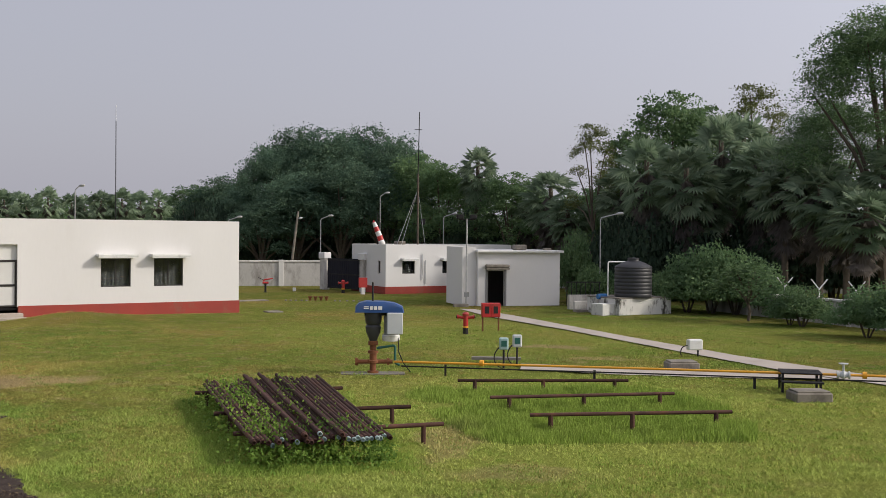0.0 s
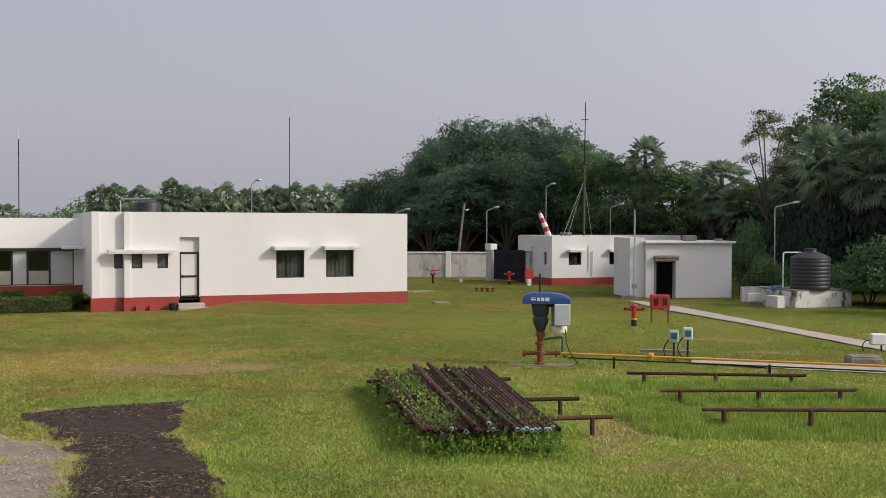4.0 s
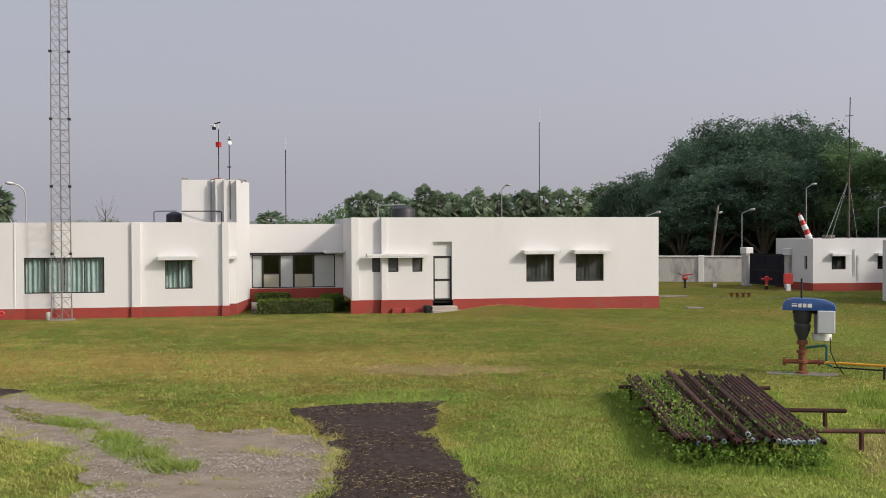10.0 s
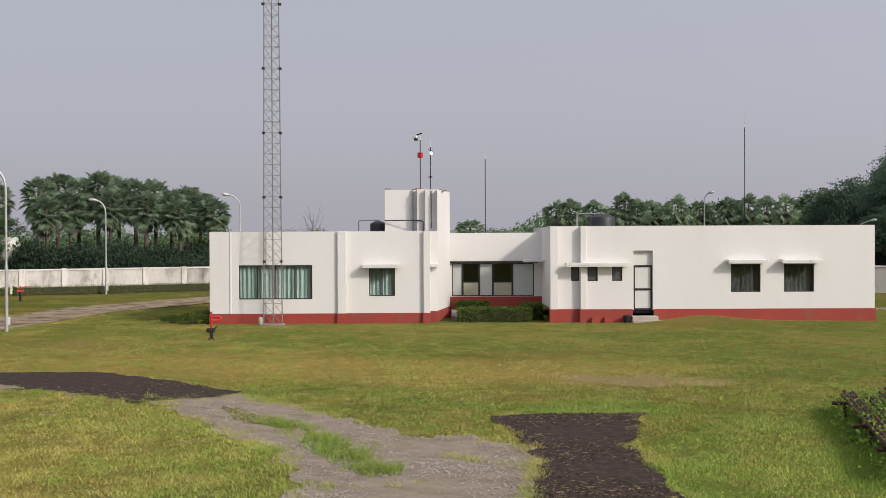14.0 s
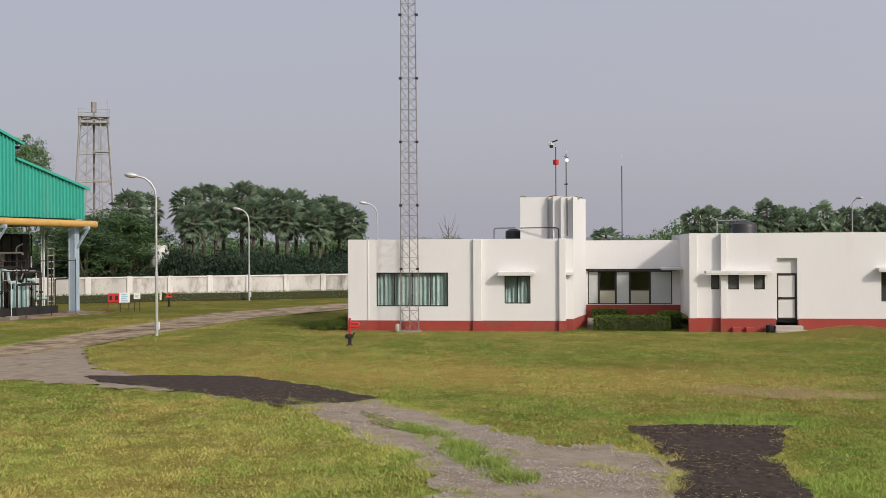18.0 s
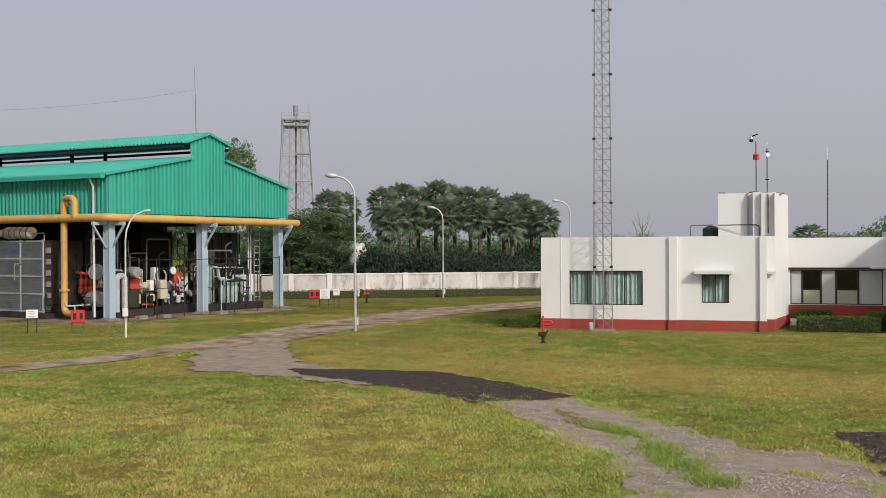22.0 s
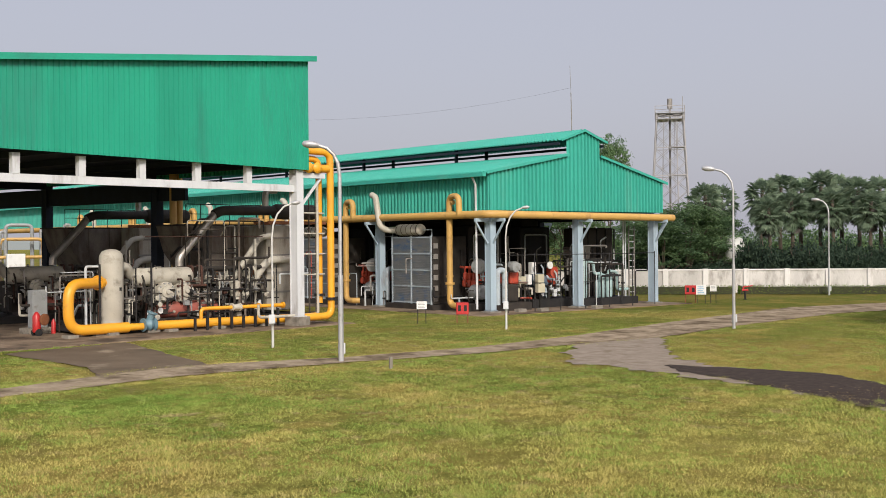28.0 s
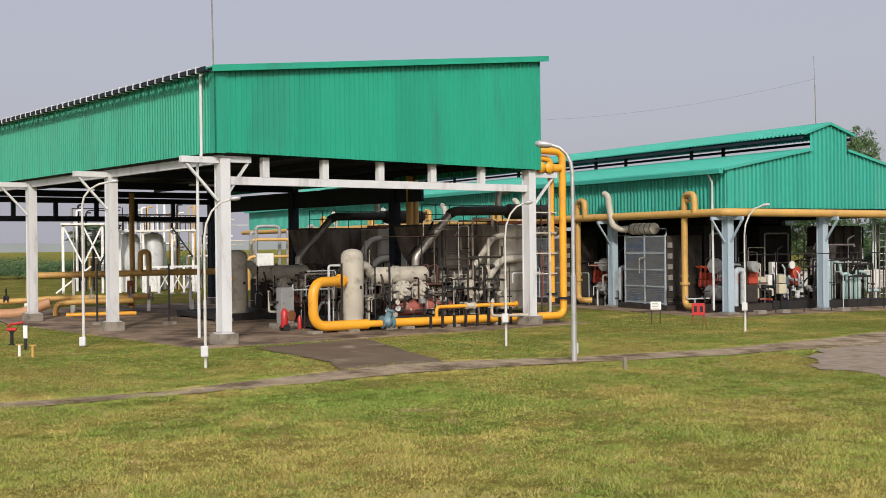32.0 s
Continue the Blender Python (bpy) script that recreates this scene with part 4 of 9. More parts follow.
for x in (-0.35, 3.85):
    part("post", Mesh().box(x - 0.25, x + 0.25, -0.25, 0.25, -0.1, 2.15, bevel=0.02), OLDWALL, gate)
    part("post_cap", Mesh().box(x - 0.32, x + 0.32, -0.32, 0.32, 2.15, 2.6, bevel=0.03), WHITE, gate)

marker = thing("marker_post", pose(-5.2, 71.4, 0, 0, 0, 20), "red and white painted marker post beside the gate", "post")
part("lower_band", Mesh().box(-0.13, 0.13, -0.1, 0.1, -0.05, 0.42, bevel=0.02), WHITE, marker)
part("upper_band", Mesh().box(-0.28, 0.28, -0.08, 0.08, 0.42, 1.07, bevel=0.02), mat("marker_red", (0.45, 0.035, 0.03), (0.36, 0.03, 0.03), 3, 0.5), marker)

gatehouse = thing("gatehouse", pose(-3.75, 71.9, 0, 0, 0, 31), "small white gatehouse with red plinth and barred windows", "building")
W = Mesh().wall(0, 10, 0.45, 3.24, 0, 0.22, [(1.25, 2.2, 1.3, 2.15), (4.35, 5.35, 1.3, 2.15)])
SW = Mesh().wall(0.22, 5, 0.45, 3.24, -0.22, 0, [(0.75, 1.15, 1.3, 2.15)])
SW.v = [(-y, x, z) for x, y, z in SW.v]
part("wall", SW, WHITE, gatehouse)
for q in ((9.78, 10, 0.22, 5), (0.22, 9.78, 4.78, 5)):
    part("wall", Mesh().box(*q, 0.45, 3.24), WHITE, gatehouse)
part("wall", W, WHITE, gatehouse)
part("plinth", Mesh().box(-0.03, 10.03, -0.03, 5.03, -0.1, 0.45), RED_PLINTH, gatehouse, "dark red painted plinth")
part("roof", Mesh().box(0.2, 9.8, 0.2, 4.8, 2.95, 3.1), ROOFMAT, gatehouse)
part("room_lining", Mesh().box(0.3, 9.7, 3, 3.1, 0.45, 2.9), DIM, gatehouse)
for a, b in ((1.25, 2.2), (4.35, 5.35)):
    w = window(gatehouse, a, b, 1.3, 2.15, 0, 3, curtain=PANE_BACKING)
    awning(gatehouse, a - 0.15, b + 0.15, 2.2, 0, 0.4)
part("window", Mesh().box(0.1, 0.14, 0.78, 1.12, 1.33, 2.12), FRAME, gatehouse)
part("pipe", Mesh().tube([(2.75, -0.06, 2.6), (2.75, -0.06, 0.9)], 0.03, 6), STEEL_WHITE, gatehouse)
part("pipe", Mesh().tube([(3.0, -0.06, 2.2), (3.0, -0.06, 0.6)], 0.03, 6), STEEL_WHITE, gatehouse)
part("mast_block", Mesh().box(2.0, 2.6, 2.0, 2.6, 3.1, 3.45, bevel=0.03), CONCRETE, gatehouse)

pump = thing("pump_room", pose(1.93, 60.16, 0, 0, 0, 15), "plain white pump room with a flat overhanging roof and open doorway", "building")
part("wall", Mesh().wall(0, 4.8, 0, 2.95, 0, 0.2, [(0.55, 1.55, 0, 1.95)]), WHITE, pump)
for q in ((0, 0.2, 0.2, 4.5), (4.6, 4.8, 0.2, 4.5), (0.2, 4.6, 4.3, 4.5)):
    part("wall", Mesh().box(*q, 0, 2.95), WHITE, pump)
part("roof_slab", Mesh().box(-0.1, 4.95, -0.25, 4.6, 2.95, 3.08, bevel=0.02), AWNING, pump)
part("annex_wall", Mesh().box(-0.8, -0.02, 0.3, 3.6, 0, 3.25), WHITE, pump, "white side block")
part("door_frame", Mesh().wall(0.45, 1.65, 0, 2.1, -0.03, 0.03, [(0.57, 1.53, 0, 1.97)]), mat("grey_frame", (0.2, 0.2, 0.2), None, 2, 0.7), pump)
part("door_hood", Mesh().box(0.4, 1.75, -0.35, 0.0, 2.12, 2.3, bevel=0.05).box(0.42, 1.73, -0.33, 0.0, 2.02, 2.12), CONCRETE, pump, "stained roller shutter hood")
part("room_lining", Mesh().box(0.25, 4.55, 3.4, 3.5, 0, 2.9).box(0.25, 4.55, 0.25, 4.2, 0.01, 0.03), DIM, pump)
part("roof_box", Mesh().box(2.5, 3.2, 1.0, 1.6, 3.08, 3.38, bevel=0.05), CONCRETE, pump)
part("roof_box", Mesh().box(4.3, 4.75, 1.2, 1.5, 3.08, 3.2, bevel=0.03), CONCRETE, pump)

tank_base = thing("tank_plinth", pose(8.75, 54.2, 0, 0, 0, 30), "low whitewashed plinth of masonry, mould-stained", "plinth")
MOULD = mat("mouldy_whitewash", (0.66, 0.65, 0.62), (0.54, 0.53, 0.50), 1.2, 0.9, bump=0.3, stain=(0.07, 0.065, 0.055), stain_scale=1.7, stain_at=(0.52, 0.62), streak=2.0)
part("masonry", Mesh().box(0, 3.4, 0, 2.6, -0.1, 0.8, bevel=0.02), MOULD, tank_base)
part("coping", Mesh().box(-0.03, 3.43, -0.03, 2.63, 0.8, 0.85, bevel=0.01), CONCRETE, tank_base)
part("step_block", Mesh().box(-0.8, -0.02, 0.3, 1.2, -0.1, 0.55, bevel=0.02), MOULD, tank_base)
PLASTIC = mat("black_tank_plastic", (0.018, 0.019, 0.022), (0.03, 0.03, 0.034), 2, 0.5)
prof = [(0.02, 0.0), (0.93, 0.0)]
for i in range(8):
    z = 0.06 + i * 0.18
    prof += [(0.94, z), (0.945, z + 0.1), (0.93, z + 0.12), (0.93, z + 0.14)]
prof += [(0.95, 1.5), (0.9, 1.56), (0.55, 1.74), (0.3, 1.82), (0.28, 1.9), (0.02, 1.92)]
wt = thing("water_tank", pose(9.66, 55.5, 0.85), "large ribbed black plastic water tank", "tank")
part("tank_body", Mesh().lathe(prof, 28), PLASTIC, wt, "", True)
part("tank_lid", Mesh().lathe([(0.3, 1.9), (0.3, 1.96), (0.02, 1.99)], 16), PLASTIC, wt, "", True)

# ---- lamp posts ----
GALV = mat("galvanised_steel", (0.50, 0.50, 0.50), (0.40, 0.40, 0.41), 3, 0.5, metal=0.5, stain=(0.28, 0.24, 0.2), stain_scale=2)
PALEPOST = mat("pale_painted_post", (0.58, 0.57, 0.54), (0.5, 0.49, 0.46), 2, 0.6, stain=(0.34, 0.28, 0.22), stain_scale=2)


def street_lamp(x, y, high, reach, ang, r=0.07, box=True, label="tall galvanised street lamp with a curved arm", mt=None, box_z=0.25, head=1.0, straight=False):
    ob = thing("street_lamp", pose(x, y, 0, 0, 0, ang), label, "street lamp", "street lamps of the site")
    k = high - 0.95 if high > 6 else high - 1.3
    pts = [(0, 0, -0.1), (0, 0, k)] + [(reach * (1 - math.cos(t * 1.3)) * 1.25, 0, k + (high - k) * math.sin(t * 1.5)) for t in (0.25, 0.5, 0.75, 1.0)]
    if straight:
        pts = [(0, 0, -0.1), (0, 0, high - 0.35), (0.06, 0, high - 0.22), (reach, 0, high)]
    part("pole", Mesh().tube([pts[0], (0, 0, high * 0.4)], r, 10).tube([(0, 0, high * 0.4)] + pts[1:], r * 0.72, 10), mt or GALV, ob, "", True)
    e = Vector(pts[-1])
    part("lamp_head", Mesh().lathe([(0.04 * head, 0), (0.08 * head, 0.05 * head), (0.12 * head, 0.2 * head), (0.13 * head, 0.4 * head), (0.09 * head, 0.55 * head), (0.02 * head, 0.6 * head)], 12, e - Vector((0.05, 0, 0.0)), (1, 0, 0.12)), GALV, ob, "", True)
    if box:
        part("junction_box", Mesh().box(-0.14, 0.1, -0.24, -0.05, box_z, box_z + 0.35, bevel=0.02), STEEL_WHITE, ob)
    return ob


street_lamp(-41.03, 30.07, 7.15, 0.9, 233)
street_lamp(-35.31, 10.16, 7.2, 0.75, 253, 0.09)
street_lamp(-62.9, 54.35, 6.8, 0.7, 225)
street_lamp(-55.5, 60.5, 7.2, 0.9, 235)
for x, y, a in ((-41.49, 9.23, 75), (-45.41, 20.86, 66)):
    street_lamp(x, y, 5.5, 0.85, a, 0.05, True, "slim pale lamp post with a bent arm", PALEPOST, 0.9, 0.62)
street_lamp(-36.78, -1.9, 5.5, 0.95, 90, 0.05, True, "slim pale lamp post with a bent arm", PALEPOST, 0.35, 0.62)
street_lamp(-45.68, -7.14, 6.6, 1.2, 90, 0.06, True, "slim pale lamp post with a bent arm", PALEPOST, 0.05, 0.62)

# ---- lattice mast ----
MASTSTEEL = mat("dull_mast_steel", (0.30, 0.285, 0.275), (0.20, 0.18, 0.17), 3, 0.6, metal=0.3, stain=(0.16, 0.10, 0.08), stain_scale=2)
mast = thing("lattice_mast", pose(-33.23, 38.4, 0, 0, 0, 40), "slender guyed lattice radio mast, bare galvanised steel", "mast")
SEG, HW = 2.93, 0.42
leg_at = lambda z: [(-HW + 0.006 * z, -0.2, z), (HW - 0.006 * z, -0.2, z), (0.0, 0.42, z)]
for sgm in range(7):
    z0, z1 = sgm * SEG, (sgm + 1) * SEG
    for i in range(3):
        part("leg", Mesh().tube([leg_at(z0)[i], leg_at(z1)[i]], 0.028, 6), MASTSTEEL, mast)
    for q in range(6):
        za, zb = z0 + q * SEG / 6, z0 + (q + 1) * SEG / 6
        for i in range(3):
            j = (i + 1) % 3
            part("lacing_bar", Mesh().beam(leg_at(za)[i], leg_at(zb)[j], 0.017), MASTSTEEL, mast)
            part("lacing_bar", Mesh().beam(leg_at(zb)[i], leg_at(zb)[j], 0.017), MASTSTEEL, mast)
    for q in ((-HW - 0.03, -HW + 0.11), (HW - 0.11, HW + 0.03)):
        part("splice", Mesh().box(*q, -0.25, -0.15, z1 - 0.08, z1 + 0.02), BLACK, mast)
part("footing", Mesh().box(-0.55, 0.55, -0.4, 0.6, -0.2, 0.03, bevel=0.02), CONCRETE, mast)

# ---- trees, shrubs, hedges ----
def leaf_mat(name, a, b, c, rough=0.55):
    """Leaves: two greens by leaf, a third by patch; a little light comes through."""
    m = bpy.data.materials.new(name)
    m.use_nodes = True
    n, l = m.node_tree.nodes, m.node_tree.links
    bs = n["Principled BSDF"]
    geo, oi = n.new("ShaderNodeNewGeometry"), n.new("ShaderNodeObjectInfo")
    m1, m2, t = n.new("ShaderNodeMix"), n.new("ShaderNodeMix"), n.new("ShaderNodeTexNoise")
    m1.data_type = m2.data_type = "RGBA"
    m1.inputs["A"].default_value, m1.inputs["B"].default_value, m2.inputs["B"].default_value = (*a, 1), (*b, 1), (*c, 1)
    l.new(geo.outputs["Random Per Island"], m1.inputs["Factor"])
    t.inputs["Scale"].default_value = 0.35
    l.new(geo.outputs["Position"], t.inputs["Vector"])
    r = n.new("ShaderNodeMapRange")
    r.inputs["From Min"].default_value, r.inputs["From Max"].default_value = 0.45, 0.7
    l.new(t.outputs["Fac"], r.inputs["Value"])
    l.new(r.outputs["Result"], m2.inputs["Factor"])
    l.new(m1.outputs["Result"], m2.inputs["A"])
    hs, mr = n.new("ShaderNodeHueSaturation"), n.new("ShaderNodeMapRange")
    mr.inputs["To Min"].default_value, mr.inputs["To Max"].default_value = 0.8, 1.2
    l.new(oi.outputs["Random"], mr.inputs["Value"])
    l.new(mr.outputs["Result"], hs.inputs["Value"])
    l.new(m2.outputs["Result"], hs.inputs["Color"])
    l.new(hs.outputs["Color"], bs.inputs["Base Color"])
    bs.inputs["Roughness"].default_value = rough
    bs.inputs["Specular IOR Level"].default_value = 0.12
    tl, ms = n.new("ShaderNodeBsdfTranslucent"), n.new("ShaderNodeMixShader")
    l.new(hs.outputs["Color"], tl.inputs["Color"])
    ms.inputs["Fac"].default_value = 0.42
    l.new(bs.outputs["BSDF"], ms.inputs[1])
    l.new(tl.outputs["BSDF"], ms.inputs[2])
    l.new(ms.outputs["Shader"], n["Material Output"].inputs["Surface"])
    return m


LEAF_DARK = leaf_mat("dark_foliage", (0.085, 0.15, 0.10), (0.145, 0.215, 0.135), (0.08, 0.14, 0.10), 0.75)
LEAF_MID = leaf_mat("green_foliage", (0.11, 0.19, 0.085), (0.17, 0.25, 0.11), (0.095, 0.165, 0.08))
LEAF_LIGHT = leaf_mat("yellow_green_foliage", (0.15, 0.18, 0.06), (0.20, 0.22, 0.08), (0.10, 0.14, 0.05))
LEAF_HEDGE = leaf_mat("clipped_hedge_leaves", (0.08, 0.14, 0.025), (0.16, 0.22, 0.04), (0.06, 0.10, 0.022))
FROND = leaf_mat("palm_fronds", (0.135, 0.20, 0.125), (0.30, 0.37, 0.25), (0.13, 0.19, 0.115))
DEADFROND = leaf_mat("dead_palm_fronds", (0.17, 0.15, 0.145), (0.09, 0.082, 0.078), (0.17, 0.15, 0.135))
BARK = mat("bark", (0.12, 0.095, 0.07), (0.075, 0.06, 0.045), 4, 0.9, bump=0.5)
rng = np.random.default_rng(7)


def raw_mesh(name, verts, size, material):
    """A mesh of loose triangles or quads from an array of corners."""
    n = len(verts)
    me = bpy.data.meshes.new(name)
    me.vertices.add(n)
    me.vertices.foreach_set("co", np.ascontiguousarray(verts, np.float32).ravel())
    me.loops.add(n)
    me.loops.foreach_set("vertex_index", np.arange(n, dtype=np.int32))
    me.polygons.add(n // size)
    me.polygons.foreach_set("loop_start", np.arange(0, n, size, dtype=np.int32))
    me.update(calc_edges=True)
    me.materials.append(material)
    return me


def leaves(centres, size, droop=0.3, slim=0.55, level=0.0):
    """Four-cornered leaf clumps at the given places, turned at random; level: how flat they lie."""
    n = len(centres)
    d = rng.normal(size=(n, 3))
    d[:, 2] = d[:, 2] * (1 - level) - droop
    d /= np.linalg.norm(d, axis=1)[:, None]
    q = rng.normal(size=(n, 3))
    s = np.cross(d, q)
    s[:, 2] *= 1 - level
    s /= np.linalg.norm(s, axis=1)[:, None]
    k = size * rng.uniform(0.6, 1.35, (n, 1))
    bend = np.cross(d, s) * k * rng.uniform(-0.25, 0.25, (n, 1))
    out = np.stack([centres - d * k * 0.5, centres + s * k * slim * 0.5 + bend, centres + d * k * 0.5, centres - s * k * slim * 0.5 + bend], 1)
    return out.reshape(-1, 3)


def crown_points(blobs, count, shell=0.55):
    """Points in the outer part of a set of blobs, fewer underneath."""
    blobs = np.array(blobs, float)
    w = blobs[:, 3] ** 2
    idx = rng.choice(len(blobs), count, p=w / w.sum())
    v = rng.normal(size=(count, 3))
    v /= np.linalg.norm(v, axis=1)[:, None]
    v[:, 2] = np.where(v[:, 2] < -0.35, -0.35 * rng.random(count), v[:, 2])
    r = blobs[idx, 3] * (shell + (1 - shell) * rng.random(count) ** 0.6) * (1 + 0.22 * np.sin(v[:, 0] * 7 + idx) * np.cos(v[:, 1] * 6 + idx * 2))
    p = blobs[idx, :3] + v * r[:, None] * np.array([1, 1, 0.78])
    return p


def sprays(blobs, count, each, wide, thick=0.32):
    """Flat sprays of leaves set over the outside of the blobs, with dark gaps between."""
    c = crown_points(blobs, count, 0.72)
    c = c + rng.normal(0, 0.12, c.shape) * wide
    big = wide * rng.uniform(0.5, 1.5, (count, 1))
    tilt = rng.normal(0, 0.28, (count, 2))
    off = rng.normal(size=(count, each, 3)) * 0.5
    off[:, :, 2] = off[:, :, 2] * thick - 0.35 * (off[:, :, 0] ** 2 + off[:, :, 1] ** 2) + off[:, :, 0] * tilt[:, :1] + off[:, :, 1] * tilt[:, 1:]
    return (c[:, None, :] + off * big[:, None, :]).reshape(-1, 3)


def make_tree(label, height, spread, n_blobs, n_leaves, leaf, material, low=0.35, trunk=0.28, seed=1, flat=0.6, limbs_show=6, spray=0.75, each=44, fat=1.0):
    r = random.Random(seed)
    t = thing("tree", Matrix(), label, "tree")
    blobs, tr = [], Mesh()
    fork = height * low
    tr.tube([(0, 0, -0.2), (0.05 * spread, 0, fork * 0.5), (0, 0.04 * spread, fork)], trunk, 8, r2=trunk * 0.75)
    lim = []
    for i in range(n_blobs):
        a = i * 2.399 + r.uniform(-0.3, 0.3)
        k = math.sqrt((i + 0.4) / n_blobs)
        rad = fat * spread * (0.26 + 0.16 * r.random()) * (1.05 - 0.25 * k)
        top = height - rad * 0.7 - (height - fork) * flat * k ** 2.2 * r.uniform(0.6, 1.1)
        c = (math.cos(a) * k * spread * 0.78, math.sin(a) * k * spread * 0.78, max(top, fork * 0.8))
        blobs.append((*c, rad))
        if i < n_blobs and i % max(1, n_blobs // limbs_show) == 0:
            mid = (c[0] * 0.45, c[1] * 0.45, fork + (c[2] - fork) * 0.55)
            lim.append(Mesh().tube([(0, 0, fork * 0.92), mid, c], trunk * 0.5, 6, r2=0.04))
    part("trunk", tr, BARK, t, "", True)
    for m in lim:
        part("limb", m, BARK, t, "", True)
    ob = new("crown", raw_mesh("crown", leaves(sprays(blobs, n_leaves // each, each, spray), leaf, 0.12, 0.6, 0.55), 4, material))
    ob.parent = t
    return t


def make_shrub(label, height, spread, n_leaves, leaf, material, seed=1, name="shrub", low=0.5):
    r = random.Random(seed)
    t = thing(name, Matrix(), label, "shrub")
    blobs = []
    for i in range(9):
        a, k = i * 2.4, math.sqrt(i / 9)
        rad = spread * r.uniform(0.4, 0.6)
        blobs.append((math.cos(a) * k * spread * 0.6, math.sin(a) * k * spread * 0.6, max(rad * low, (height - rad * 0.8) * r.uniform(0.6, 1.0) * (1 - 0.6 * k)), rad))
    st = Mesh()
    for i in range(5):
        a = i * 1.3
        st.tube([(0.05 * math.cos(a), 0.05 * math.sin(a), -0.1), (spread * 0.4 * math.cos(a), spread * 0.4 * math.sin(a), height * 0.6)], 0.04, 5, r2=0.015)
    part("stem", st, BARK, t)
    ob = new("crown", raw_mesh("crown", leaves(crown_points(blobs, n_leaves, 0.4), leaf), 4, material))
    ob.parent = t
    return t


def make_palm(label, trunk_h, seed, n_live=46, n_dead=30, reach=1.0, skirt=1.3):
    """Fan palm: bare trunk, ball of fan leaves, skirt of hanging dead ones."""
    r = np.random.default_rng(seed)
    t = thing("palm_tree", Matrix(), label, "palm tree")
    part("trunk", Mesh().tube([(0, 0, -0.2), (0.1, 0.05, trunk_h * 0.5), (0, 0, trunk_h)], 0.17, 9, r2=0.13), BARK, t, "", True)

    def fans(n, dead):
        tris = []
        for i in range(n):
            a = i * 2.399963 + r.uniform(-0.2, 0.2)
            el = math.asin(min(0.99, 1.0 - 1.72 * (i + 0.5) / n)) if not dead else -r.uniform(0.95, 1.48)
            d = np.array([math.cos(a) * math.cos(el), math.sin(a) * math.cos(el), math.sin(el)])
            stem = r.uniform(0.75, 1.15) * reach * (0.62 if dead else 1.0)
            base = np.array([0, 0, trunk_h - (0.1 + (r.uniform(0, skirt) if dead else 1.9 * reach * (i / n) ** 1.3))])
            hub = base + d * stem + np.array([0, 0, -0.1 * stem if not dead else 0])
            side = np.cross(d, [0, 0, 1.0])
            side /= np.linalg.norm(side) + 1e-6
            ax = d + np.array([0, 0, -0.15 - 0.75 * (i / n) ** 2 if not dead else -0.5])
            ax /= np.linalg.norm(ax)
            up = np.cross(side, ax)
            roll = r.uniform(-0.95, 0.95)
            sv = side * math.cos(roll) + up * math.sin(roll)
            tris.append([base + side * 0.035, hub, base - side * 0.035])
            size = r.uniform(0.72, 1.0) * reach
            m, half = (17, 2.0) if not dead else (11, 0.75)
            for j in range(m):
                b = (j - (m - 1) / 2) / ((m - 1) / 2) * half
                f = ax * math.cos(b) + sv * math.sin(b)
                across = sv * math.cos(b) - ax * math.sin(b)
                w = (0.075 if not dead else 0.06) * size
                ln = size * (1 - 0.14 * abs(b)) * r.uniform(0.82, 1.1)
                mid = hub + f * ln * 0.58
                tip = hub + f * ln + np.array([0, 0, -(0.2 if not dead else 0.1) * ln * r.uniform(0.3, 1.5)])
                tris.append([hub, mid + across * w, tip])
                tris.append([hub, tip, mid - across * w])
        return np.array(tris).reshape(-1, 3)

    for nm, cnt, dead, m in (("crown", n_live, False, FROND), ("dead_fronds", n_dead, True, DEADFROND)):
        if cnt:
            ob = new(nm, raw_mesh(nm, fans(cnt, dead), 3, m))
            ob.parent = t
    return t


def plant(proto, spots, own_height, own_spread, group):
    """Sets a tree and its copies at (bearing, distance, height, spread)."""
    r = random.Random(len(spots) * 13 + int(own_height * 10))
    tagged(proto, group=group)
    for c in proto.children:
        if c.name.startswith("crown"):
            co = np.empty(len(c.data.vertices) * 3, np.float32)
            c.data.vertices.foreach_get("co", co)
            own_height = float(np.percentile(co[2::3], 99.7))
    for i, (bearing, dist, high, wide) in enumerate(spots):
        a = radians(bearing)
        m = pose(-math.sin(a) * dist, math.cos(a) * dist, 0, 0, 0, r.uniform(0, 360)) @ Matrix.Diagonal((wide / own_spread, wide / own_spread, high / own_height, 1))
        if i == 0:
            home = m
        else:
            copy_thing(proto, m)
    proto.matrix_basis = home


